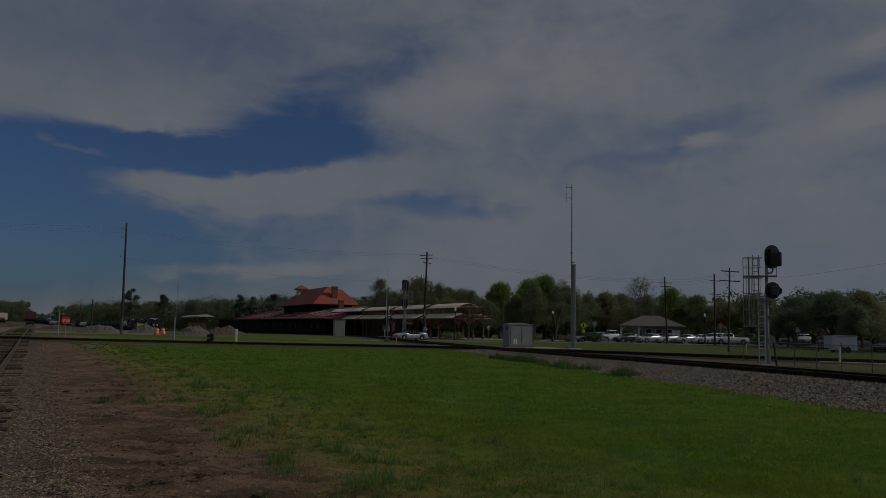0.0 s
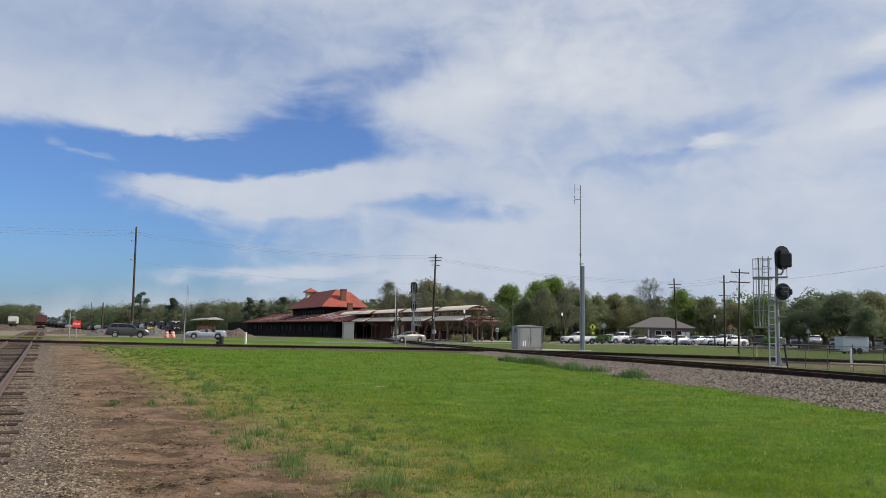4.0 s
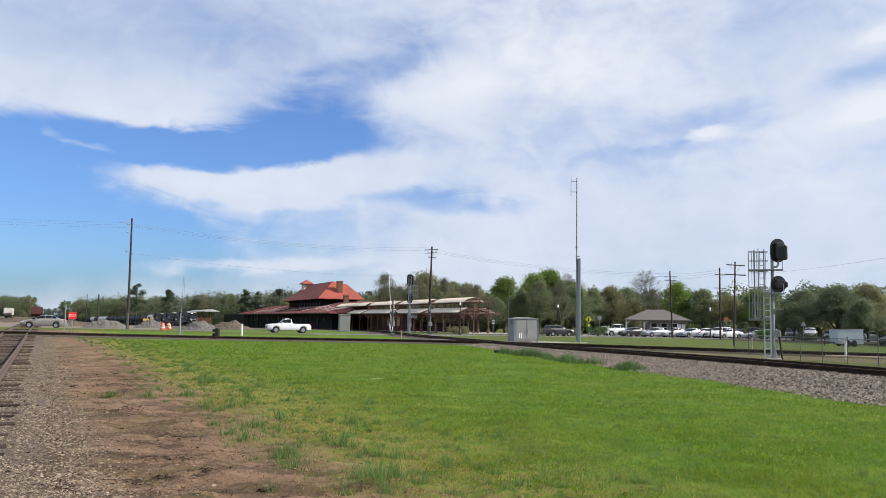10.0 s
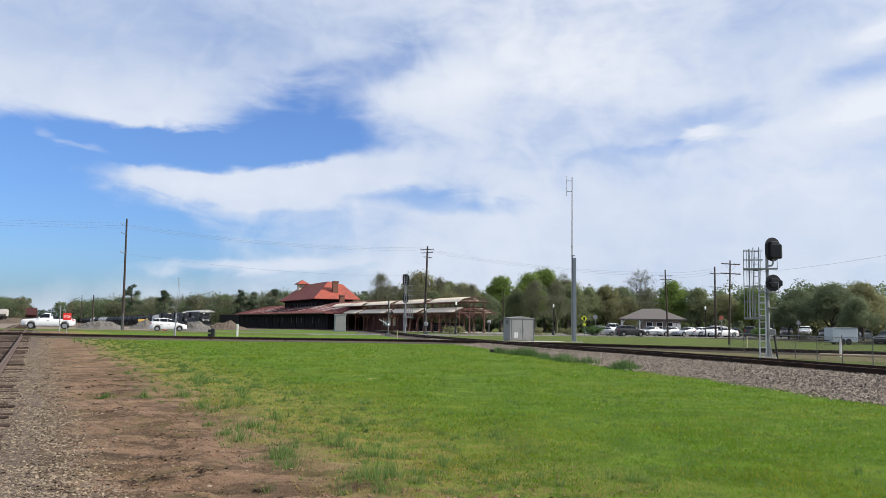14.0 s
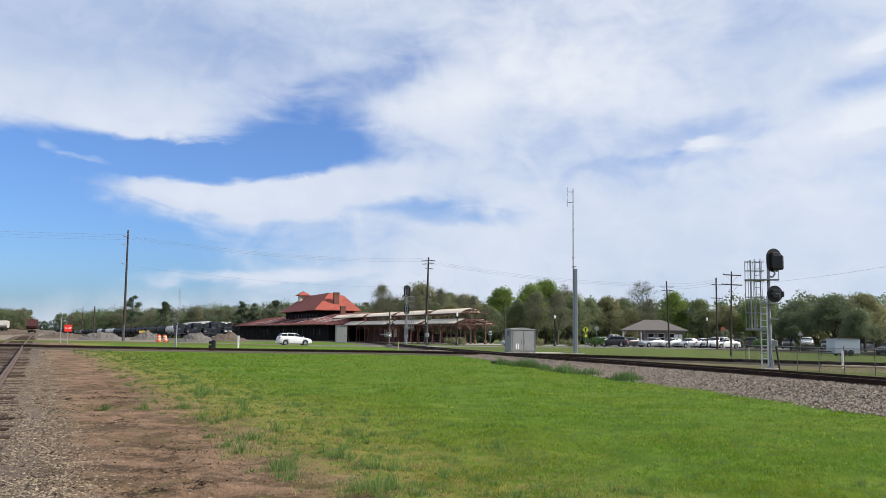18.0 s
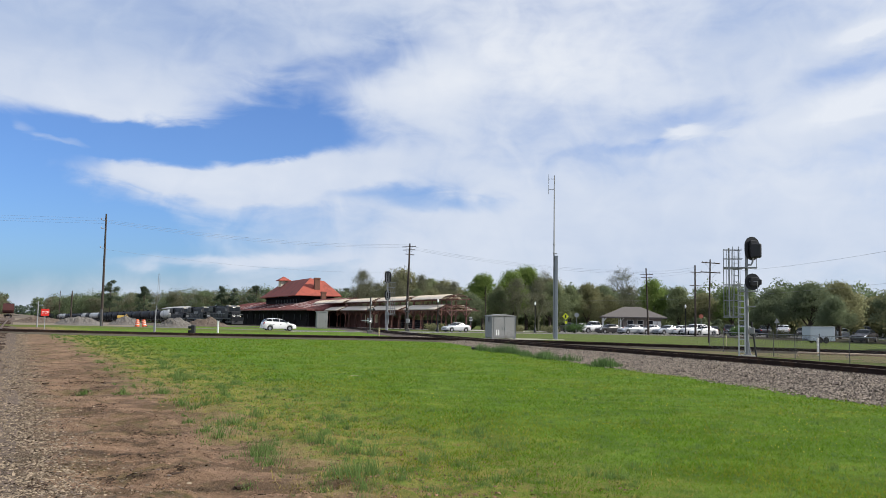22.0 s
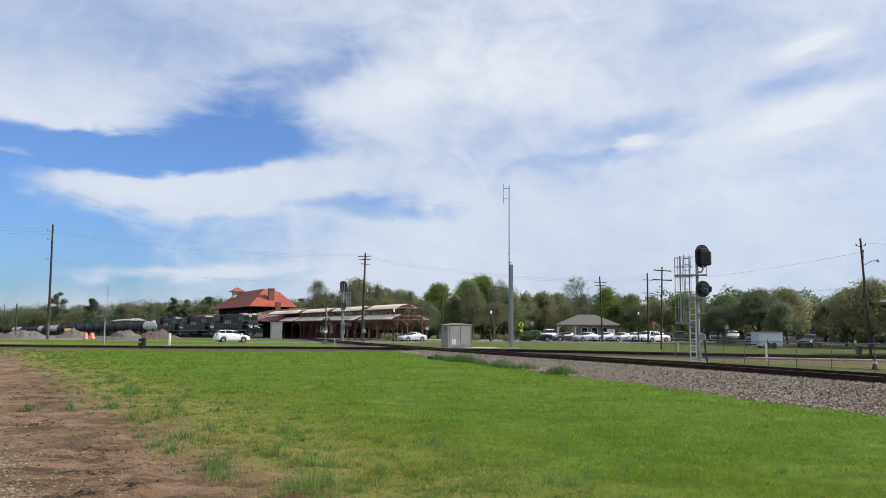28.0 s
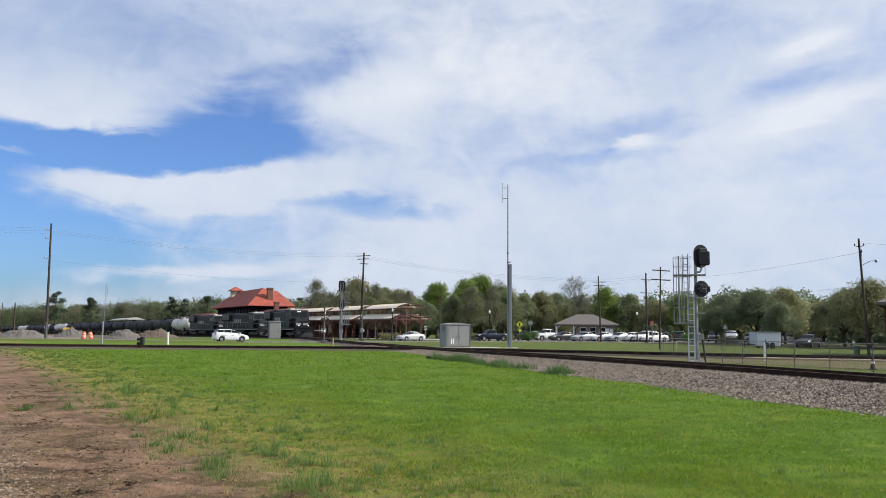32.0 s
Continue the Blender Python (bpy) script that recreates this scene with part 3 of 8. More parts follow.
def lie(x, y):
    """Height of the turned-up surface of the ground near the camera."""
    near = 1 - sm(30, 60, math.hypot(x, y))
    if near <= 0:
        return gz(x, y)
    off = (x - RAIL_P.x) * RAIL_N.x + (y - RAIL_P.y) * RAIL_N.y
    rough = sm(1.0, 2.2, off) * (1 - sm(3.8, 7.0, off))
    soft = sm(0.6, 2.0, off)
    return gz(x, y) + near * soft * 0.05 * noise.noise((x * 0.35, y * 0.35, 0)) + near * rough * (0.08 * noise.noise((x * 1.1, y * 1.1, 4)) + 0.05 * noise.noise((x * 0.9 + y * 0.4, y * 2.6, 7)) + 0.05 * abs(noise.noise((x * 2.6, y * 2.2, 2))) + 0.03 * noise.noise((x * 6.5, y * 5.0, 5)) + 0.018 * noise.noise((x * 14, y * 9, 8)))


def make_ground():
    xs, ys = graded(-3000, 3000, -3.4, 0.05, 1.030), graded(-300, 4500, 8.6, 0.07, 1.024)
    verts = []
    for y in ys:
        for x in xs:
            verts.append((x, y, lie(x, y)))
    w = len(xs)
    faces = [(j * w + i, j * w + i + 1, (j + 1) * w + i + 1, (j + 1) * w + i) for j in range(len(ys) - 1) for i in range(w - 1)]
    ob = raw("ground", verts, faces, ground_material())
    ob.data.polygons.foreach_set("use_smooth", [True] * len(ob.data.polygons))
    return tagged(ob, "mown green grass with bare red earth and pale gravel", "ground", kind="structure")


make_ground()

# ---- railway tracks ----
TRACK_B = [(28.8, -45), (21.2, -12), (13.03, 22.9), (6.75, 50), (2.1, 70), (-1.6, 86), (-5.6, 104), (-10.4, 124), (-15.4, 138), (-22.5, 154), (-66, 235), (-121, 335), (-200, 480), (-300, 640), (-420, 800)]
TRACK_A = [(-150, 42), (-90, 48.5), (-60, 52), (-30, 57), (-16.6, 60.6), (-3.5, 61.6), (4, 59.8), (12, 55.2), (19.5, 50), (27, 46), (45, 39), (90, 25)]
NEAR = [tuple(RAIL_P + RAIL_D * s - RAIL_N * 0.75) for s in (-60, -20, 0, 60, 160, 420)]
FAR_LEFT = [tuple(RAIL_P + RAIL_D * s - RAIL_N * (0.75 + o)) for s, o in ((20, 2.5), (60, 5), (100, 7.5), (160, 9), (420, 12))]
FAR_LEFT_2 = [tuple(RAIL_P + RAIL_D * s - RAIL_N * (0.75 + o)) for s, o in ((30, 8), (75, 16), (160, 22), (420, 30))]


def rail_strip(bm, pts, off, z, banked):
    prof = [(-0.07, 0.0), (-0.07, 0.012), (-0.012, 0.03), (-0.012, 0.12), (-0.036, 0.13), (-0.036, 0.165), (0.036, 0.165), (0.036, 0.13), (0.012, 0.12), (0.012, 0.03), (0.07, 0.012), (0.07, 0.0)]
    rows = []
    for p, d in zip(pts, dirs_of(pts)):
        n = Vector((-d.y, d.x))
        g = gz(p.x, p.y) + z * (bank(p.y) if banked else 1.0)
        rows.append([bm.verts.new((p.x + n.x * (off + o), p.y + n.y * (off + o), g + h)) for o, h in prof])
    k = len(prof)
    for a, b in zip(rows, rows[1:]):
        for i in range(k):
            f = bm.faces.new((a[i], a[(i + 1) % k], b[(i + 1) % k], b[i]))
            f.material_index = 1 if i == 5 else 0


def bank(y):
    """How full the ballast bank of the main line is: high by the camera, low at the crossing."""
    return 0.36 + 0.64 * (1 - sm(20, 60, y))


def railway(name, ctrl, label, z_tie, bed, lo, hi, bed_mat, banked=False, steel=None):
    """Bed of stone, ties and two rails. The ties within lo..hi (world y) are pieces, the rest one mesh."""
    top = empty(name, Matrix(), label, "railway track", kind="structure")
    pts = spline(ctrl, 1.5)
    bm = bmesh.new()
    offs, zs = bed
    rows = []
    for p, d in zip(pts, dirs_of(pts)):
        k = bank(p.y) if banked else 1.0
        n = Vector((-d.y, d.x))
        rows.append([bm.verts.new((p.x + n.x * o * (0.45 + 0.55 * k if abs(o) > 1.6 else 1), p.y + n.y * o * (0.45 + 0.55 * k if abs(o) > 1.6 else 1), gz(p.x, p.y) + z * k)) for o, z in zip(offs, zs)])
    for a, b in zip(rows, rows[1:]):
        for i in range(len(offs) - 1):
            bm.faces.new((a[i + 1], a[i], b[i], b[i + 1]))
    part("ballast_bed", bm, bed_mat, top)
    for s in (1, -1):
        bm = bmesh.new()
        rail_strip(bm, pts, 0.755 * s, z_tie, banked)
        part("rail", bm, steel or [M_RAIL, M_RAILTOP], top)
    tie = bmesh.new()
    box(tie, -0.11, 0.11, -1.3, 1.3, -0.16, 0.0, 0.012)
    first, count, rest = None, 0, bmesh.new()
    for p, d in zip(spline(ctrl, 0.55), dirs_of(spline(ctrl, 0.55))):
        if math.hypot(p.x, p.y) > 150:
            continue
        m = pose(p.x + random.uniform(-.02, .02), p.y, gz(p.x, p.y) + z_tie * (bank(p.y) if banked else 1.0) + 0.004, 0, 0, math.degrees(math.atan2(d.y, d.x)) + random.uniform(-1.5, 1.5))
        m = m @ pose(0, random.uniform(-0.08, 0.08), random.uniform(-0.05, 0.012))
        if lo < p.y < hi and count < 280:
            count += 1
            if first is None:
                first = part("tie", tie, M_TIE, top)
                first.matrix_basis = m
            else:
                share("tie", first, top, m)
        else:
            box(rest, -0.11, 0.11, -1.3, 1.3, -0.16, 0.0, 0, m)
    tagged(part("ties_beyond", rest, M_TIE, top), kind="stuff")
    return top


BED_B = ((-4.8, -2.9, -1.7, -1.3, 1.3, 1.7, 2.9, 4.8), (-0.12, 0.15, 0.34, 0.355, 0.355, 0.34, 0.15, -0.12))
BED_A = ((-1.6, -1.45, -1.32, 1.32, 1.45, 1.6), (-0.03, 0.05, 0.118, 0.118, 0.05, -0.03))
BED_N = ((-1.9, -1.4, 1.4, 1.9), (-0.02, 0.045, 0.045, -0.02))
M_SUNKEN = mat("sunken_gravel_bed", (0.125, 0.096, 0.076), 0.95, vary=0.45, scale=8, bump=1.0, bump_scale=16, spec=0.1)
M_OILY = mat("oily_dark_ballast", (0.105, 0.092, 0.07), 0.95, vary=0.4, scale=6, bump=1.0, bump_scale=14, spec=0.1)
railway("main_track", TRACK_B, "main line track on a bank of grey ballast", 0.36, BED_B, 10, 110, M_BALLAST, True)
railway("crossing_track", TRACK_A, "low track crossing behind the grass", 0.12, BED_A, 40, 90, M_OILY)
railway("yard_track", NEAR, "old yard track with worn ties sunk in gravel", 0.06, BED_N, 0, 100, M_SUNKEN, steel=[M_RAIL_OLD, M_RAILTOP])
railway("yard_siding", FAR_LEFT, "yard siding running to parked freight cars", 0.06, BED_N, 0, 60, M_SUNKEN, steel=[M_RAIL_OLD, M_RAILTOP])
railway("yard_siding", FAR_LEFT_2, "yard siding running to parked hopper cars", 0.06, BED_N, 0, 60, M_SUNKEN, steel=[M_RAIL_OLD, M_RAILTOP])

# ---- road, parking lot, paths ----
ROAD = [(-420, -60), (-230, 10), (-140, 46), (-100, 63), (-60, 79), (-36, 88), (-15.9, 95.6), (0, 104.5), (12, 112), (30, 117), (60, 116), (110, 101), (200, 72), (330, 20)]


def strip(name, ctrl, offs, zs, material, label, category, step=2.0):
    bm = bmesh.new()
    ribbon(bm, spline(ctrl, step), offs, zs, True)
    ob = finish(name, bm, material)
    return tagged(ob, label, category, kind="structure")


strip("road", ROAD, (-2.0, 1.5, 5.6), (0.03, 0.07, 0.03), M_ASPHALT, "grey asphalt road with worn edges", "road")
strip("road_verge", [p for p in ROAD if -62 < p[0] < -15], (-8.0, -4.4, -3.2, -2.3), (-0.02, 0.12, 0.14, 0.0), mat("verge_grass", (0.098, 0.128, 0.024), 0.95, vary=0.45, scale=1.5, bump=1.0, bump_scale=18, spec=0.1, dirt=(0.15, 0.14, 0.03), dirt_amount=0.3), "low grassy verge along the road", "verge", 1.0)
strip("road_edge_line", ROAD, (-1.85, -1.73), (0.041, 0.042), M_WHITE, "white painted edge line on the road", "road marking")
strip("road_shoulder", ROAD, (-2.3, -2.0), (0.012, 0.026), mat("worn_shoulder_gravel", (0.26, 0.22, 0.165), 0.95, spec=0.1, vary=0.35, scale=0.5), "worn gravel shoulder along the road", "road")
strip("pavement", [(13, 121), (30, 125), (60, 123), (112, 108)], (-0.9, 0.9), (0.11, 0.11), M_CONCRETE, "pale concrete pavement behind the road", "pavement")
strip("parking_lot", [(20, 128), (34, 128), (70, 126), (130, 108)], (-7.5, 0, 22), (0.03, 0.03, 0.03), mat("parking_asphalt", (0.22, 0.21, 0.195), 0.9, spec=0.1, vary=0.2, scale=0.5), "grey asphalt parking lot", "parking lot")
strip("platform", [(5.5, 122), (-7, 152), (-58, 270), (-98, 362)], (-14, 1.0), (0.08, 0.08), M_CONCRETE, "concrete station platform and forecourt", "platform")
strip("gravel_yard", [(-26, 112), (-40, 130), (-66, 190), (-120, 330), (-220, 520)], (-7, 6, 22), (0.02, 0.02, 0.02), mat("yard_gravel", (0.125, 0.10, 0.08), 0.95, spec=0.1, vary=0.35, scale=0.4, bump=0.6, bump_scale=6), "bare grey-brown gravel of the rail yard", "yard ground")
strip("dirt_lane", [(-44, 88), (-70, 140), (-130, 262), (-260, 520)], (-14, 0, 16), (0.02, 0.02, 0.02), mat("pale_dirt_lane", (0.22, 0.18, 0.135), 0.95, spec=0.1, vary=0.3, scale=0.3), "pale dirt lane beside the yard tracks", "yard ground")
strip("far_yard_ground", [(-150, 300), (-260, 525), (-380, 770), (-580, 1170)], (-46, 0, 50), (0.03, 0.03, 0.03), mat("far_yard_earth", (0.15, 0.125, 0.10), 0.95, spec=0.1, vary=0.3, scale=0.1), "bare grey-brown earth between the far yard tracks", "yard ground", 6.0)
strip("bare_strip", [(9.5, 66), (15, 56), (19.5, 49), (24, 41), (30, 30), (36, 10)], (-4.5, 6.2), (0.012, 0.012), mat("brown_trackside_earth", (0.215, 0.152, 0.105), 0.95, spec=0.1, vary=0.7, scale=1.1, bump=0.9, bump_scale=9, dirt=(0.10, 0.115, 0.035), dirt_amount=0.6), "bare brown earth between the tracks", "ground")

# dark strip laid over the lawn as the painted shade of the oaks
strip("oak_shade_strip", [(40, 116), (47, 102), (54, 88), (63, 72)], (-5.5, 0, 16), (0.014, 0.016, 0.014), mat("oak_shade_ground", (0.052, 0.043, 0.03), 0.95, spec=0.08, vary=0.5, scale=0.9, bump=0.8, bump_scale=9, dirt=(0.07, 0.09, 0.03), dirt_amount=0.25), "dark ground strip under the oaks, painted as their shade", "ground")

# ---- station ----
AX_U, AX_V = Vector((-0.387, 0.922, 0)), Vector((0.922, 0.387, 0))
DEPOT = Matrix(((AX_U.x, AX_V.x, 0, 7.4), (AX_U.y, AX_V.y, 0, 129), (0, 0, 1, -0.06), (0, 0, 0, 1)))


def V3(u, v, z):
    return Vector((u, v, z))


def hip_roof(bm, u0, u1, v0, v1, z0, z1, inset_u, thick=0.18, ridge_v=None):
    vm = (v0 + v1) / 2 if ridge_v is None else ridge_v
    a, b, c, d = V3(u0, v0, z0), V3(u1, v0, z0), V3(u1, v1, z0), V3(u0, v1, z0)
    r0, r1 = V3(u0 + inset_u, vm, z1), V3(u1 - inset_u, vm, z1)
    for f in ((b, a, r0, r1), (d, c, r1, r0), (a, d, r0), (c, b, r1)):
        bm.faces.new([bm.verts.new(p) for p in f])
    lo = [bm.verts.new(p - Vector((0, 0, thick))) for p in (a, b, c, d)]
    bm.faces.new(lo)
    for p, q, i, j in ((a, b, 0, 1), (b, c, 1, 2), (c, d, 2, 3), (d, a, 3, 0)):
        bm.faces.new((bm.verts.new(p), bm.verts.new(q), lo[j], lo[i]))
    bmesh.ops.recalc_face_normals(bm, faces=bm.faces)


def tile_ribs(bm, a, b, r0, r1, n, w=0.10, h=0.07):
    """Raised ribs running up a roof slope from the eave a-b to the ridge r0-r1."""
    a, b, r0, r1 = (Vector(p) for p in (a, b, r0, r1))
    nrm = (b - a).cross(r0 - a).normalized()
    if nrm.z < 0:
        nrm = -nrm
    side = (b - a).normalized() * w / 2
    for i in range(n):
        t = (i + 0.5) / n
        p, q = a.lerp(b, t), r0.lerp(r1, t)
        va = [bm.verts.new(x) for x in (p - side, p + nrm * h, p + side, q - side, q + nrm * h, q + side)]
        bm.faces.new((va[0], va[1], va[4], va[3]))
        bm.faces.new((va[1], va[2], va[5], va[4]))


def window_set(parent, u, v, z, w, h, face, pane_mat=None, frame_mat=None):
    """A sash window in a wall that runs along u (face 'v') or v (face 'u')."""
    bm = bmesh.new()
    t = 0.07
    def bx(bm2, a0, a1, z0, z1, d0, d1):
        if face == "v":
            box(bm2, u + a0, u + a1, v + d0, v + d1, z + z0, z + z1)
        else:
            box(bm2, u + d0, u + d1, v + a0, v + a1, z + z0, z + z1)
    bx(bm, -w / 2 - t, -w / 2, 0, h, -0.08, 0.05)
    bx(bm, w / 2, w / 2 + t, 0, h, -0.08, 0.05)
    bx(bm, -w / 2 - t, w / 2 + t, h, h + t, -0.08, 0.05)
    bx(bm, -w / 2 - t, w / 2 + t, -t, 0, -0.12, 0.05)
    bx(bm, -w / 2, w / 2, h * 0.5 - 0.03, h * 0.5 + 0.03, -0.06, 0.03)
    win = part("window", bm, frame_mat or M_CREAM, parent)
    bm = bmesh.new()
    bx(bm, -w / 2, w / 2, 0, h, -0.02, 0.02)
    part("pane", bm, pane_mat or (M_DARK_PANE if frame_mat is M_BRICK_SHADED else M_GLASS), win)
    return win


def depot():
    top = empty("station_building", DEPOT, "dark brick railway station with an orange hipped tile roof", "station")
    # two-storey block
    bm = bmesh.new()
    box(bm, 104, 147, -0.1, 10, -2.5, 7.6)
    part("wall", bm, M_BRICK_SHADED, top, "near-black brick wall of the upper block, shade in its colour")
    eave, far_u = 7.5, 149.0
    A, B, C2, D = V3(102, -1.8, eave), V3(far_u, -1.8, eave), V3(far_u, 11.6, eave), V3(102, 11.6, eave)
    r0, r1, q0, q1 = V3(110, 4.4, 12.7), V3(far_u - 8, 4.4, 12.7), V3(109, 8.4, 11.9), V3(far_u - 8, 8.4, 11.9)
    bm = bmesh.new()
    for f in ((B, A, r0, r1), (A, D, q0, r0), (D, C2, q1, q0), (r0, q0, q1, r1), (C2, B, r1, q1)):
        slab(bm, f, 0.18)
    roof = part("main_roof", bm, M_ROOF_RED, top, "orange clay tile hipped roof")
    up = Vector((0, 0, 0.02))
    bm = bmesh.new()
    tile_ribs(bm, A + up, B + up, r0, r1, 86)
    tile_ribs(bm, D + up, A + up, q0, r0, 32, 0.07, 0.035)
    part("roof_tiles", bm, M_ROOF_RED, roof)
    bm = bmesh.new()
    up = Vector((0, 0, 0.05))
    for a, b in ((A, r0), (D, q0), (r0, r1), (B, r1), (r0, q0)):
        rod(bm, a + up, b + up, 0.15, 0.15, 6)
    part("ridge_cap", bm, M_ROOF_RED, roof)
    for k in range(21):
        bm = bmesh.new()
        box(bm, 103 + k * 1.95, 103.25 + k * 1.95, -1.7, -0.1, 7.05, 7.32)
        part("eave_bracket", bm, M_BRICK_SHADED, roof)
    for k in range(8):
        window_set(top, 107 + k * 3.6, -0.12, 5.2, 1.3, 1.5, "v", frame_mat=M_BRICK_SHADED)
    for k in range(3):
        window_set(top, 103.98, 1.0 + k * 3.6, 5.2, 1.3, 1.5, "u", frame_mat=M_BRICK_SHADED)
    # chimneys
    for u, v, w, z0, z1 in ((105.2, 5.1, 1.5, 8.0, 12.7), (97.5, 4.9, 1.3, 4.0, 8.6)):
        bm = bmesh.new()
        box(bm, u - w * 0.4, u + w * 0.4, v - w / 2, v + w / 2, z0, z1)
        box(bm, u - w * 0.48, u + w * 0.48, v - w * 0.58, v + w * 0.58, z1 - 0.35, z1 - 0.05)
        box(bm, u - w * 0.42, u + w * 0.42, v - w * 0.52, v + w * 0.52, z1 - 0.05, z1 + 0.12)
        part("chimney", bm, M_CHIMNEY, top, "brown brick chimney stack")
    # roof lantern
    bm = bmesh.new()
    box(bm, 137.0, 140.2, 2.2, 4.6, 7.0, 13.2)
    lantern = part("roof_lantern", bm, M_CREAM, top, "small cream roof turret with a red cap")
    bm = bmesh.new()
    hip_roof(bm, 136.2, 141.0, 1.5, 5.3, 13.2, 14.5, 2.2)
    part("cap", bm, M_ROOF_RED, lantern)
    # long low wing and its wide eaves; the eave shade is in the wall's colour
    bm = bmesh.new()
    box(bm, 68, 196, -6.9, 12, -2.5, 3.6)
    part("wing_wall", bm, M_BRICK_SHADED, top, "near-black wall under the eaves, shade put into its colour")
    bm = bmesh.new()
    hip_roof(bm, 64, 200, -8.6, 17, 3.42, 6.6, 1.5, 0.22)
    wing = part("wing_roof", bm, M_ROOF_BROWN, top, "rust-red standing seam metal roof")
    bm = bmesh.new()
    tile_ribs(bm, (64, -8.6, 3.44), (200, -8.6, 3.44), (65.5, 4.2, 6.6), (198.5, 4.2, 6.6), 150, 0.07, 0.06)
    part("roof_seams", bm, M_ROOF_BROWN, wing)
    # bleached sheets here and there on the slope
    rnd = random.Random(12)
    for k in range(46):
        u, w, t = rnd.uniform(66, 175), rnd.uniform(0.6, 2.2), rnd.uniform(0.1, 0.6)
        e = min(0.95, t + rnd.uniform(0.15, 0.4))
        bm = bmesh.new()
        quads = [(u, -8.6 + 12.8 * t, 3.45 + 3.18 * t), (u + w, -8.6 + 12.8 * t, 3.45 + 3.18 * t), (u + w, -8.6 + 12.8 * e, 3.45 + 3.18 * e), (u, -8.6 + 12.8 * e, 3.45 + 3.18 * e)]
        slab(bm, [(a, b, c + 0.05) for a, b, c in quads], 0.04)
        part("roof_sheet", bm, M_ROOF_WORN, wing)
    bm = bmesh.new()
    box(bm, 64, 200, -8.65, -8.6, 3.24, 3.43)
    part("gutter", bm, M_WALL_RED, wing, "worn red gutter board")
    post = None
    for k in range(13):
        m = pose(66 + k * 10.2, -8.0, 0)
        if post is None:
            bm = bmesh.new()
            box(bm, -0.08, 0.08, -0.08, 0.08, -2.2, 3.2)
            rod(bm, (0, 0, 2.0), (0.9, 0, 2.8), 0.07)
            rod(bm, (0, 0, 2.0), (-0.9, 0, 2.8), 0.07)
            post = part("canopy_post", bm, M_BRICK_SHADED, top)
            post.matrix_basis = m
        else:
            share("canopy_post", post, top, m)
    for k in range(20):
        if k % 4 == 3:
            bm = bmesh.new()
            box(bm, 69.4 + k * 6, 70.6 + k * 6, -6.96, -6.86, -0.6, 1.9, 0.02)
            part("door", bm, M_BRICK_SHADED, top)
        else:
            window_set(top, 70 + k * 6, -6.9, 0.9, 1.2, 1.4, "v", frame_mat=M_BRICK_SHADED)
    # pale rooms under the near end
    bm = bmesh.new()
    box(bm, 40, 68, 1.8, 9, -1.0, 3.6)
    part("red_wall", bm, M_WALL_RED, top, "rust-red wall behind the arcade")
    for k in range(3):
        window_set(top, 46 + k * 3.0, 1.78, 0.8, 1.8, 1.7, "v", mat("lit_cream_blind", (0.7, 0.62, 0.4), 0.7) if k == 0 else M_CREAM)
    bm = bmesh.new()
    hip_roof(bm, 36, 70, 0.6, 11, 3.5, 4.5, 5, 0.18)
    part("low_roof", bm, M_ROOF_BROWN, top)
    # far end canopy
    bm = bmesh.new()
    hip_roof(bm, 214, 290, -19.5, -13.5, 4.4, 5.2, 0.6, 0.25)
    part("far_canopy_roof", bm, M_OLD_ROOF, top, "greyish white far platform canopy")
    for k in range(14):
        bm = bmesh.new()
        box(bm, 217 + k * 5, 217.3 + k * 5, -16.6, -16.3, -2.5, 4.6)
        part("far_canopy_post", bm, M_CHIMNEY, top)
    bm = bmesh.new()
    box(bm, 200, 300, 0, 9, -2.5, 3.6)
    part("far_wall", bm, M_BRICK_SHADED, top)


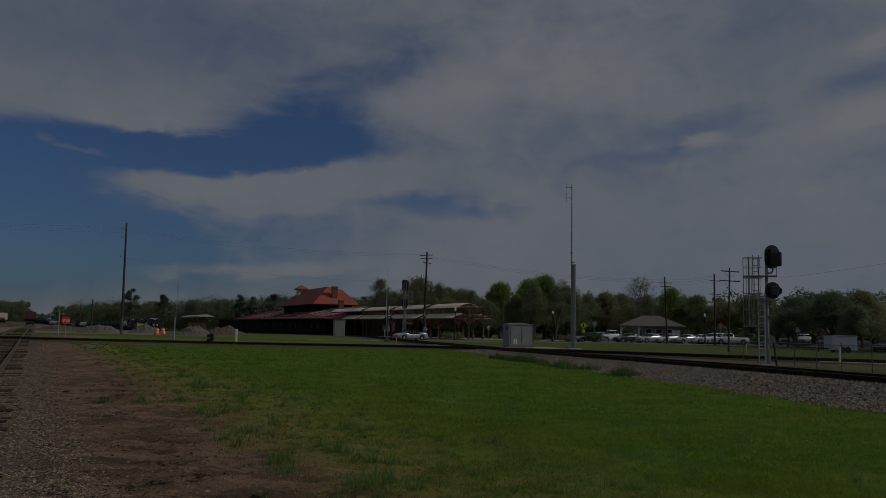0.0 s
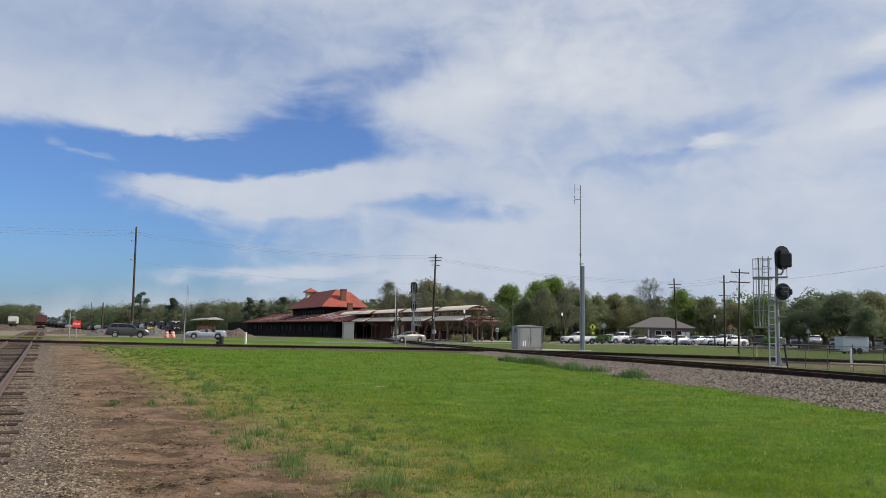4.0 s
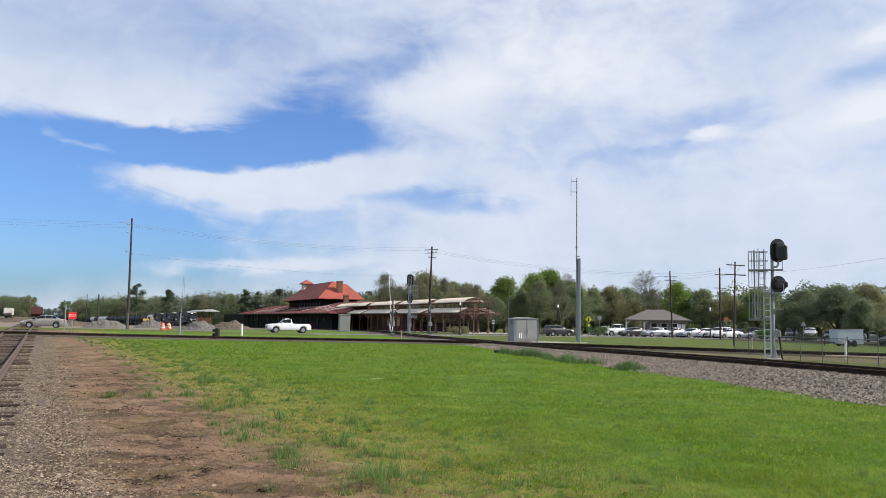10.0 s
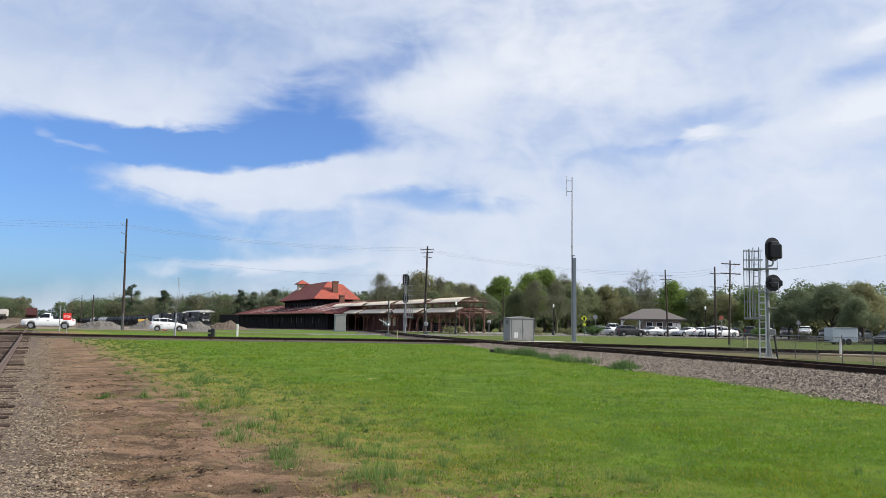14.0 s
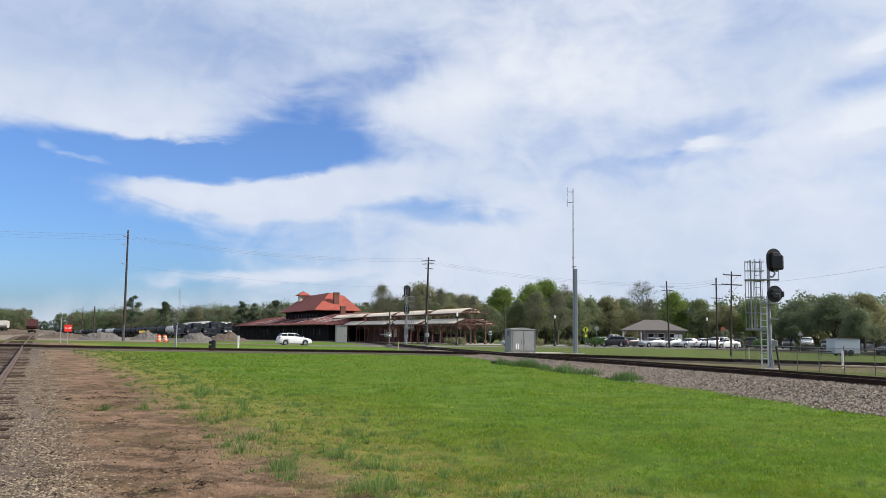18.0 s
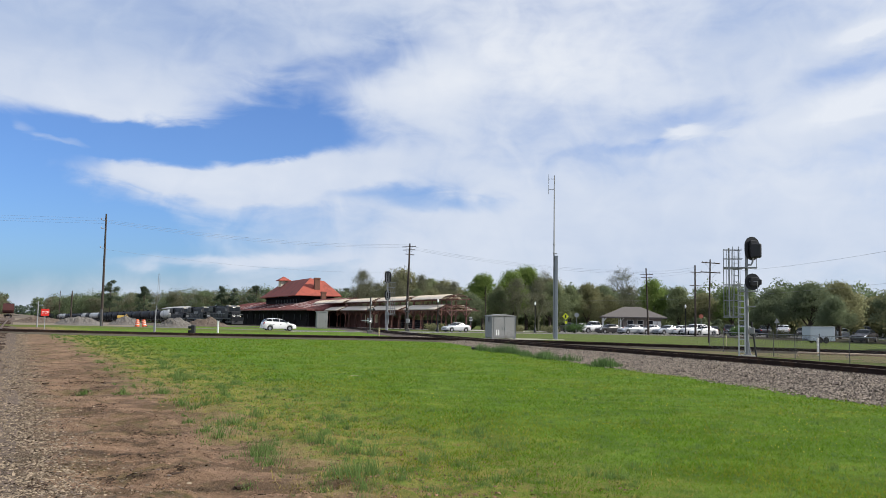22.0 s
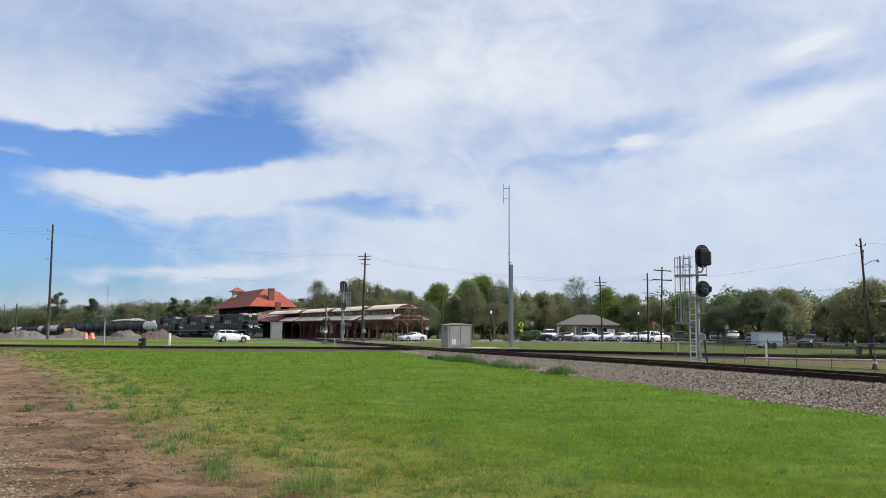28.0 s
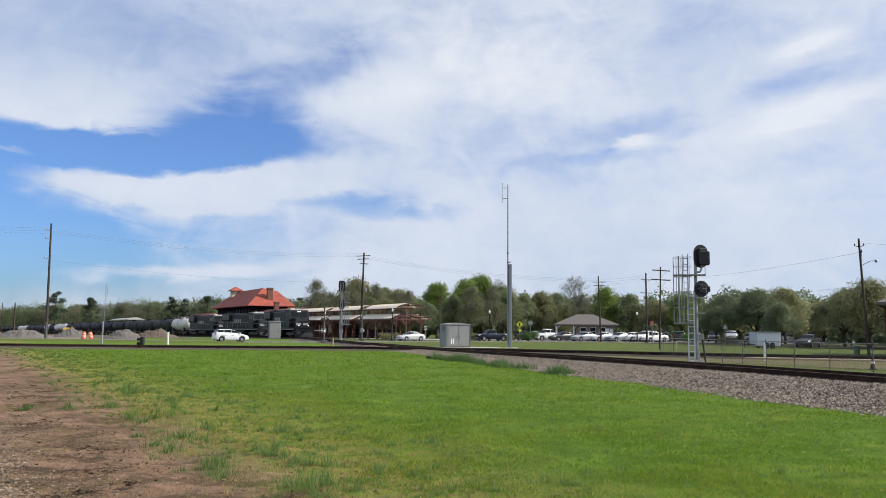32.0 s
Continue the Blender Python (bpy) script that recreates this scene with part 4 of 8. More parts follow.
def arcade():
    """Open platform shelter: four vaulted roofs one behind the other, each over a lower sloping roof, on red steel posts."""
    C = -1.1

    def vault(u0, u1, half, z0, rise, name, parent):
        bm = bmesh.new()
        n = 12
        rows = []
        for u in (u0, u1):
            outer, inner = [], []
            for i in range(n + 1):
                a = -1 + 2 * i / n
                z = z0 + rise * (1 - a * a)
                outer.append(bm.verts.new((u, C + a * half, z)))
                inner.append(bm.verts.new((u, C + a * half, z - 0.10)))
            rows.append((outer, inner))
        for i in range(n):
            (o0, i0), (o1, i1) = rows
            bm.faces.new((o0[i], o0[i + 1], o1[i + 1], o1[i]))
            bm.faces.new((i0[i + 1], i0[i], i1[i], i1[i + 1]))
            bm.faces.new((o0[i + 1], o0[i], i0[i], i0[i + 1]))
            bm.faces.new((o1[i], o1[i + 1], i1[i + 1], i1[i]))
        bm.faces.new((rows[0][0][0], rows[1][0][0], rows[1][1][0], rows[0][1][0]))
        bm.faces.new((rows[1][0][n], rows[0][0][n], rows[0][1][n], rows[1][1][n]))
        # standing seams
        for k in range(int((u1 - u0) / 0.9)):
            u = u0 + 0.45 + k * 0.9
            for i in range(n):
                a, b = -1 + 2 * i / n, -1 + 2 * (i + 1) / n
                za, zb = z0 + rise * (1 - a * a), z0 + rise * (1 - b * b)
                quad(bm, (u, C + a * half, za), (u, C + b * half, zb), (u, C + b * half, zb + 0.05), (u, C + a * half, za + 0.05))
        return part(name, bm, M_CANOPY, parent)

    def arch(bm, u, half, z0, rise, r, n=12):
        pts = [(u, C + half * (-1 + 2 * i / n), z0 + rise * (1 - (-1 + 2 * i / n) ** 2)) for i in range(n + 1)]
        pipe(bm, pts, r, 5)
        return pts

    for u0, u1, open_end in ((-1.0, 15.0, True), (17.5, 33.0, False), (35.0, 52.0, False), (54.0, 79.0, False)):
        top = empty("platform_shelter", DEPOT, "red steel platform shelter with cream vaulted roofs", "shelter", "platform shelters")
        vault(u0 + (3.2 if open_end else 0.8), u1, 1.95, 5.05, 0.75, "upper_roof", top)
        # lower lean-to roofs on both sides
        for s in (-1, 1):
            bm = bmesh.new()
            a0 = u0 + (2.2 if open_end else 0)
            p = [(a0, C + s * 1.5, 4.05), (u1, C + s * 1.5, 4.05), (u1, C + s * 3.4, 3.25), (a0, C + s * 3.4, 3.25)]
            slab(bm, p if s < 0 else p[::-1], 0.09)
            for k in range(int((u1 - a0) / 0.9)):
                u = a0 + 0.4 + k * 0.9
                quad(bm, (u, C + s * 1.5, 4.05), (u, C + s * 3.4, 3.25), (u, C + s * 3.4, 3.31), (u, C + s * 1.5, 4.11))
            bmesh.ops.recalc_face_normals(bm, faces=bm.faces)
            part("lower_roof", bm, M_CANOPY, top)
        n = 4
        for k in range(n + 1):
            u = u0 + 0.3 + (u1 - u0 - 0.6) * k / n
            bm = bmesh.new()
            arch(bm, u, 1.95, 4.98, 0.72, 0.07)
            pipe(bm, [(u, C - 1.95, 4.98), (u, C + 1.95, 4.98)], 0.06, 5)
            for q in (-1.2, -0.4, 0.4, 1.2):
                pipe(bm, [(u, C + q, 4.98), (u, C + q * 0.6, 5.55)], 0.035, 4)
            arch(bm, u, 3.4, 3.15, 0.75, 0.08)
            pipe(bm, [(u, C - 3.4, 3.18), (u, C + 3.4, 3.18)], 0.07, 5)
            for q in (-2.4, -1.2, 1.2, 2.4):
                pipe(bm, [(u, C + q, 3.18), (u, C + q * 0.7, 3.85)], 0.035, 4)
            part("roof_truss", bm, M_STEEL_RED, top)
            for q in (-1.3, 1.3):
                bm = bmesh.new()
                box(bm, u - 0.085, u + 0.085, C + q - 0.085, C + q + 0.085, -0.7, 4.8, 0.02)
                box(bm, u - 0.15, u + 0.15, C + q - 0.15, C + q + 0.15, -0.7, 0.35, 0.02)
                for s in (-1, 1):
                    rod(bm, (u, C + q, 2.2), (u + s * 1.1, C + q, 3.1), 0.06, 0.06, 5)
                    rod(bm, (u, C + q, 2.2), (u, C + q + s * 0.9, 3.1), 0.06, 0.06, 5)
                part("post", bm, M_STEEL_RED, top)
        for q, z in ((-1.95, 4.98), (1.95, 4.98), (-3.4, 3.2), (3.4, 3.2), (-1.5, 4.15), (1.5, 4.15), (0, 5.7), (-1, 5.5), (1, 5.5), (-2.5, 3.55), (2.5, 3.55)):
            bm = bmesh.new()
            box(bm, u0 - (0.3 if open_end else 0), u1, C + q - 0.05, C + q + 0.05, z - 0.07, z + 0.03)
            part("purlin", bm, M_STEEL_RED, top)
    fence = empty("platform_fence", DEPOT, "low dark railing along the platform", "fence")
    bm = bmesh.new()
    box(bm, 17, 68, 4.6, 5.0, -0.7, 1.5)
    tagged(finish("platform_wall", bm, M_BRICK_SHADED), "low dark brick wall behind the shelter", "wall", kind="structure").matrix_basis = DEPOT
    for k in range(28):
        bm = bmesh.new()
        box(bm, 4 + k * 2.4, 4.08 + k * 2.4, 3.4, 3.48, -0.6, 1.0)
        part("post", bm, M_BLACK, fence)
    for z in (0.25, 0.6, 0.98):
        bm = bmesh.new()
        box(bm, 4, 69, 3.42, 3.46, z - 0.03, z + 0.03)
        part("rail", bm, M_BLACK, fence)


depot()
arcade()


# ---- signals, cabinets, masts ----
def at(x, y, rz=0.0, dz=0.0):
    return pose(x, y, gz(x, y) + dz, 0, 0, rz)


def signal_head(parent, z, lamps, x=0.0, face=0.0):
    """A black round-topped target with hooded lamps."""
    m = pose(x, 0, z, 0, 0, face)
    bm = bmesh.new()
    h, r = 0.34 * (lamps - 1) + 0.0, 0.40
    prof = []
    for i in range(13):
        a = math.pi * i / 12
        prof.append((r * math.cos(a), h / 2 + r * math.sin(a)))
    for i in range(13):
        a = math.pi + math.pi * i / 12
        prof.append((r * math.cos(a), -h / 2 + r * math.sin(a)))
    prism(bm, prof, -0.02, 0.02, m)
    box(bm, -0.2, 0.2, 0.02, 0.26, -h / 2 - 0.2, h / 2 + 0.2, 0.03, m)
    head = part("signal_head", bm, M_BLACK, parent, "black round-topped signal head")
    for i in range(lamps):
        zz = h / 2 - i * (h / max(1, lamps - 1)) if lamps > 1 else 0
        bm = bmesh.new()
        hood = m @ pose(0, -0.02, zz, 90)
        lathe(bm, [(0.12, 0.0), (0.135, 0.0), (0.135, 0.30), (0.12, 0.30)], 12, hood, cap=False)
        part("lamp_hood", bm, M_BLACK, head)
        bm = bmesh.new()
        lathe(bm, [(0.115, 0.01), (0.10, 0.03), (0.05, 0.045)], 12, hood)
        part("lens", bm, M_GLASS, head)
    return head


def ladder(parent, x, y, z0, z1, w, material, t=0.02):
    bm = bmesh.new()
    for s in (-1, 1):
        box(bm, x + s * w / 2 - t, x + s * w / 2 + t, y - t, y + t, z0, z1)
    lad = part("ladder", bm, material, parent)
    n = int((z1 - z0) / 0.3)
    for k in range(n):
        bm = bmesh.new()
        rod(bm, (x - w / 2, y, z0 + 0.2 + k * 0.3), (x + w / 2, y, z0 + 0.2 + k * 0.3), t * 0.75, t * 0.75, 5)
        part("rung", bm, material, lad)
    return lad


def tall_signal():
    top = empty("railway_signal", at(16.96, 40.7, -20) @ Matrix.Diagonal((1, 1, 1.075, 1)), "tall grey signal mast with two black heads and a caged ladder", "railway signal")
    bm = bmesh.new()
    box(bm, -0.35, 0.35, -0.35, 0.35, -0.3, 0.12, 0.02)
    part("footing", bm, M_CONCRETE, top)
    bm = bmesh.new()
    rod(bm, (0.0, 0, 0.1), (0.0, 0, 5.45), 0.085, 0.075, 12)
    box(bm, -0.2, 0.2, -0.2, 0.2, 0.1, 0.16)
    for a in range(4):
        rod(bm, (0.18 * math.cos(a * 1.57 + .78), 0.18 * math.sin(a * 1.57 + .78), 0.12), (0.09 * math.cos(a * 1.57 + .78), 0.09 * math.sin(a * 1.57 + .78), 0.7), 0.025)
    part("mast", bm, M_GALV, top)
    bm = bmesh.new()
    rod(bm, (0.12, 0.05, 0.1), (0.35, 0.1, 0.1), 0.03)
    pipe(bm, [(0.42, 0.05, -0.05), (0.2, 0.05, 1.7)], 0.045, 8)
    part("brace", bm, M_BLACK, top)
    ladder(top, -0.27, -0.1, 0.05, 3.5, 0.30, M_PALE_STEEL, 0.034)
    ladder(top, -0.52, -0.02, 1.9, 5.3, 0.28, M_GALV)
    bm = bmesh.new()
    rod(bm, (-0.86, -0.3, 1.9), (-0.86, -0.3, 5.2), 0.04, 0.04, 8)
    part("cage_post", bm, M_GALV, top)
    # cage round the climbing side and the two working stages
    for x, y in ((-1.12, -0.3), (-1.12, 0.3), (-0.98, -0.34), (-0.86, 0.34), (-0.72, 0.35), (-0.6, -0.33), (-0.42, -0.32), (-0.3, 0.3)):
        bm = bmesh.new()
        rod(bm, (x, y, 1.9), (x, y, 5.15), 0.014, 0.014, 5)
        part("cage_bar", bm, M_GALV, top)
    for z in (1.95, 2.7, 3.45, 4.2, 4.7, 5.15):
        bm = bmesh.new()
        pipe(bm, [(-0.2, -0.32, z), (-0.98, -0.34, z), (-1.12, -0.3, z), (-1.12, 0.3, z), (-0.98, 0.34, z), (-0.2, 0.32, z)], 0.014, 5)
        part("cage_hoop", bm, M_GALV, top)
    for z, x0, x1 in ((1.9, -1.15, -0.2), (4.28, -1.15, 0.5), (3.15, -0.45, 0.55), (2.42, 0.0, 0.4)):
        bm = bmesh.new()
        box(bm, x0, x1, -0.3, 0.3, z - 0.03, z + 0.02)
        part("stage", bm, M_GALV, top)
    bm = bmesh.new()
    pipe(bm, [(0.5, 0.25, 4.3), (0.5, 0.25, 5.2), (0.1, 0.25, 5.2)], 0.018, 5)
    part("guard_rail", bm, M_GALV, top)
    bm = bmesh.new()
    pipe(bm, [(0.5, -0.25, 3.15), (0.5, -0.25, 3.6), (0.1, -0.25, 3.6)], 0.018, 5)
    part("guard_rail", bm, M_GALV, top)
    bm = bmesh.new()
    pipe(bm, [(0, 0, 4.42), (0.22, 0, 4.42), (0.3, 0, 4.55), (0.3, 0, 4.75)], 0.05, 8)
    part("bracket_arm", bm, M_GALV, top)
    signal_head(top, 5.2, 2, 0.28, 205)
    bm = bmesh.new()
    box(bm, 0.22, 0.72, -0.36, 0.02, 4.74, 5.42, 0.05)
    part("lamp_housing", bm, M_BLACK, top)
    signal_head(top, 3.6, 1, 0.28, 200)
    bm = bmesh.new()
    box(bm, 0.3, 0.72, -0.1, 0.25, 3.45, 3.72, 0.03)
    part("lamp_housing", bm, M_BLACK, top)
    bm = bmesh.new()
    box(bm, 0.08, 0.34, -0.2, -0.05, 1.12, 1.42, 0.02)
    part("junction_box", bm, M_CABINET, top)


def far_signal():
    top = empty("railway_signal", at(-4.04, 108, 0), "grey signal mast with black heads beside the crossing", "railway signal")
    bm = bmesh.new()
    rod(bm, (0, 0, 0), (0, 0, 3.6), 0.17, 0.15, 10)
    rod(bm, (0, 0, 3.6), (0, 0, 7.4), 0.07, 0.06, 8)
    box(bm, -0.45, 0.45, -0.45, 0.45, -0.1, 0.15, 0.02)
    box(bm, -0.26, 0.26, -0.2, 0.2, 1.0, 2.6, 0.03)
    part("mast", bm, M_GALV, top)
    ladder(top, -0.02, -0.28, 0.3, 7.6, 0.34, M_GALV)
    for x in (0.45, 0.72, 1.0):
        bm = bmesh.new()
        rod(bm, (x, -0.3, 2.4), (x, -0.3, 6.6), 0.022, 0.022, 5)
        part("cage_bar", bm, M_GALV, top)
    for z in (2.4, 3.1, 3.8, 4.5, 5.2, 5.9, 6.6):
        bm = bmesh.new()
        pipe(bm, [(0.1, -0.3, z), (1.0, -0.3, z), (1.0, 0.4, z), (0.1, 0.4, z)], 0.02, 5)
        part("cage_hoop", bm, M_GALV, top)
    bm = bmesh.new()
    box(bm, -0.2, 1.15, -0.4, 0.4, 2.2, 2.28)
    part("stage", bm, M_GALV, top)
    for z, n, r in ((7.3, 3, 0.46), (4.85, 2, 0.36)):
        head = signal_head(top, z, n, 0.0, 180)
        bm = bmesh.new()
        prism(bm, [(r * math.cos(i * math.pi / 6), (0.36 if i <= 6 else -0.34) + r * math.sin(i * math.pi / 6)) for i in range(12)], 0.01, 0.05, pose(0, 0, z))
        part("target_board", bm, M_BLACK, head)
        for q in (-0.15, 0.15):
            bm = bmesh.new()
            box(bm, q - 0.03, q + 0.03, -0.40, -0.36, z - 0.65, z + 0.5)
            part("guard_bar", bm, M_GALV, head)


GATE_HINGE = pose(0.12, 0.14, 1.45)


def crossing_signal(x, y, rz, down):
    top = empty("crossing_gate", at(x, y, rz), "level crossing gate on a grey mast, seen edge on", "crossing gate", "crossing gates")
    bm = bmesh.new()
    rod(bm, (0, 0, 0), (0, 0, 4.2), 0.085, 0.075, 10)
    box(bm, -0.3, 0.3, -0.3, 0.3, -0.1, 0.35, 0.03)
    part("mast", bm, M_POST, top)
    bm = bmesh.new()
    box(bm, 0.08, 0.62, -0.25, 0.25, 1.15, 1.75, 0.05)
    part("gate_motor", bm, M_GALV, top)
    bm = bmesh.new()
    for s in (-1, 1):
        box(bm, -0.6, 0.6, -0.015, 0.015, -0.07, 0.07, 0, pose(0, -0.1, 3.7, 0, s * 45))
    part("crossbuck", bm, M_WHITE, top, "white crossbuck boards seen edge on")
    for s in (-1, 1):
        bm = bmesh.new()
        lathe(bm, [(0.26, 0.0), (0.26, 0.03), (0.12, 0.05), (0.12, 0.22)], 14, pose(s * 0.36, s * 0.26, 2.75, 90))
        part("flasher", bm, M_BLACK, top)
    bm = bmesh.new()
    rod(bm, (-0.4, -0.28, 2.75), (0.4, 0.28, 2.75), 0.04)
    part("flasher_bar", bm, M_GALV, top)
    # the arm stands upright and swings down over the lane
    bm = bmesh.new()
    box(bm, -0.04, 0.04, -0.025, 0.025, 0.0, 7.0, 0, None, 0.6)
    arm = part("gate_arm", bm, M_WHITE, top, "long white gate arm")
    bm = bmesh.new()
    pipe(bm, [(0.0, -0.16, 0.0), (0.0, -0.16, -0.75), (0.12, 0.0, -0.95), (0.0, 0.16, -0.75), (0.0, 0.16, 0.0)], 0.055, 6)
    part("counterweight_arm", bm, M_WHITE, arm, "pale counterweight loop of the gate arm")
    arm.matrix_basis = GATE_HINGE @ pose(0, 0, 0, 0, down)
    return arm


def bungalow():
    top = empty("relay_cabinet", at(7.85, 75.2, 14), "grey metal relay hut with double doors beside the track", "cabinet")
    bm = bmesh.new()
    box(bm, -1.2, 1.2, -0.95, 0.95, 0.12, 2.12, 0.02)
    part("body", bm, M_CABINET, top)
    bm = bmesh.new()
    prism(bm, [(-1.26, 2.12), (1.26, 2.12), (1.26, 2.17), (0, 2.32), (-1.26, 2.17)], -1.02, 1.02)
    part("roof", bm, M_CABINET, top, "shallow pitched grey roof")
    for s in (-1, 1):
        bm = bmesh.new()
        box(bm, s * 0.53 - 0.5, s * 0.53 + 0.5, -0.98, -0.95, 0.26, 2.02, 0.008)
        d = part("door", bm, M_CABINET, top)
        bm = bmesh.new()
        box(bm, s * 0.12 - 0.02, s * 0.12 + 0.02, -1.02, -0.98, 0.9, 1.15)
        part("handle", bm, M_GALV, d)
    for x in (-0.72, -0.52):
        bm = bmesh.new()
        box(bm, x - 0.05, x + 0.05, -0.995, -0.985, 0.35, 0.85)
        part("label_strip", bm, M_WHITE, top, "small white notice")
    for x in (-1.05, 1.05):
        for y in (-0.8, 0.8):
            bm = bmesh.new()
            box(bm, x - 0.1, x + 0.1, y - 0.1, y + 0.1, 0, 0.13)
            part("foot", bm, M_GALV, top)
    bm = bmesh.new()
    box(bm, -1.35, -1.2, -0.3, 0.2, 1.65, 2.0, 0.01)
    part("meter_box", bm, M_CABINET_DARK, top)
    pad = bmesh.new()
    box(pad, -2.0, 4.0, -1.6, 1.6, -0.05, 0.03, 0.01)
    tagged(finish("concrete_pad", pad, M_CONCRETE), "pale gravel pad under the relay hut", "pad", kind="structure").matrix_basis = at(8.2, 75.0, 14)


def antenna_mast():
    top = empty("antenna_mast", at(12.85, 74.2), "slim grey radio mast strapped to a square steel post", "mast")
    bm = bmesh.new()
    box(bm, -0.10, 0.20, -0.14, 0.14, 0, 7.85, 0.03)
    part("post", bm, mat("blue_grey_post_paint", (0.20, 0.225, 0.26), 0.5, 0.1, vary=0.15), top)
    bm = bmesh.new()
    rod(bm, (-0.16, 0, 0.2), (-0.16, 0, 12.0), 0.075, 0.06, 8)
    rod(bm, (-0.16, 0, 12.0), (-0.16, 0, 15.45), 0.06, 0.045, 8)
    for z in (2, 5, 8):
        box(bm, -0.25, 0.1, -0.1, 0.1, z, z + 0.08)
    rod(bm, (-0.16, 0, 8.85), (-0.16, 0, 8.95), 0.12, 0.12, 8)
    part("pole", bm, M_GALV, top)
    for z in (15.1, 14.1):
        bm = bmesh.new()
        rod(bm, (-0.16, 0, z), (-0.7, 0, z), 0.025, 0.025, 5)
        rod(bm, (-0.7, 0, z - 0.45), (-0.7, 0, z + 0.45), 0.03, 0.03, 5)
        part("antenna", bm, M_GALV, top)
    bm = bmesh.new()
    box(bm, -0.4, 0.8, -0.4, 0.4, -0.15, 0.06, 0.02)
    part("footing", bm, M_CONCRETE, top)


tall_signal()
far_signal()
gate_arm = crossing_signal(-5.45, 93.5, 101.5, 0)
crossing_signal(-1.3, 113.5, 271, 90)
bungalow()
antenna_mast()


def grey_cabinet():
    top = empty("equipment_cabinet", at(-14.6, 123.4, 12), "tall grey steel equipment cabinet", "cabinet")
    bm = bmesh.new()
    box(bm, -0.85, 0.85, -0.6, 0.6, 0, 2.55, 0.03)
    part("body", bm, M_CABINET, top)
    bm = bmesh.new()
    box(bm, -0.92, 0.92, -0.67, 0.67, 2.55, 2.66, 0.02)
    part("lid", bm, M_CABINET, top)
    bm = bmesh.new()
    box(bm, -0.75, 0.75, -0.63, -0.6, 0.15, 2.4, 0.008)
    d = part("door", bm, M_CABINET, top)
    bm = bmesh.new()
    box(bm, 0.55, 0.6, -0.66, -0.63, 1.0, 1.25)
    part("handle", bm, M_BLACK, d)


def dwarf_signal():
    top = empty("dwarf_signal", at(-17.67, 64.0, 0), "small black two-lamp dwarf signal beside the track", "railway signal")
    bm = bmesh.new()
    box(bm, -0.12, 0.2, -0.16, 0.16, 0.15, 0.86, 0.05)
    part("body", bm, M_BLACK, top)
    for z in (0.34, 0.67):
        bm = bmesh.new()
        lathe(bm, [(0.1, 0), (0.12, 0), (0.12, 0.22), (0.1, 0.22)], 12, pose(-0.12, 0, z, 0, -90), cap=False)
        part("lamp_hood", bm, M_BLACK, top)
    bm = bmesh.new()
    for x in (-0.2, 0.15):
        rod(bm, (x, 0, 0), (x, 0, 0.2), 0.04)
    box(bm, -0.2, 0.65, -0.08, 0.08, 0.04, 0.16, 0.02)
    part("stand", bm, M_GALV, top)


def simple_post(name, x, y, h, r, material, label, category, square=False, cap=None):
    top = empty(name, at(x, y), label, category)
    bm = bmesh.new()
    if square:
        box(bm, -r, r, -r, r, 0, h, 0.02)
    else:
        rod(bm, (0, 0, 0), (0, 0, h), r, r, 10)
    part("post", bm, material, top)
    if cap:
        bm = bmesh.new()
        box(bm, -r * 1.2, r * 1.2, -r * 1.2, r * 1.2, h, h + 0.06, 0.01)
        part("cap", bm, cap, top)
    return top


grey_cabinet()
dwarf_signal()
simple_post("marker_post", -18.82, 76.7, 1.1, 0.08, M_WHITE, "white marker post in the grass", "post", True, M_WHITE)
gp = simple_post("signal_post", -19.95, 61.9, 1.95, 0.05, M_GALV, "slim grey steel post with a whip aerial", "post")
bm = bmesh.new()
rod(bm, (0.05, 0, 1.9), (0.1, 0, 4.75), 0.016, 0.012, 5)
rod(bm, (0.2, 0, 2.9), (0.2, 0, 4.4), 0.010, 0.010, 5)
for k in range(5):
    rod(bm, (0.02, 0, 4.1 + k * 0.14), (0.22, 0, 4.1 + k * 0.14), 0.010, 0.010, 4)
part("aerial", bm, M_GALV, gp)
bm = bmesh.new()
box(bm, -0.09, 0.03, -0.09, 0.03, 0, 0.9, 0.01)
part("terminal_box", bm, M_GALV, gp)
simple_post("wooden_stake", -3.25, 69.4, 0.9, 0.05, mat("pale_stake_wood", (0.42, 0.33, 0.2), 0.8), "short pale wooden stake in the ballast", "post", True)


simple_post("marker_post", -36.4, 78.2, 2.5, 0.055, M_GALV, "bare silver steel post at the edge of the yard", "post")


def letters(text, size, m, material, parent, name="lettering"):
    cu = bpy.data.curves.new(name, "FONT")
    cu.body, cu.size, cu.align_x, cu.align_y, cu.extrude = text, size, "CENTER", "CENTER", 0.004
    tmp = bpy.data.objects.new(name, cu)
    scene.collection.objects.link(tmp)
    me = bpy.data.meshes.new_from_object(tmp.evaluated_get(bpy.context.evaluated_depsgraph_get()))
    bpy.data.objects.remove(tmp)
    me.materials.clear()
    me.materials.append(material)
    ob = new(name, me)
    ob.parent, ob.matrix_basis = parent, m
    return ob


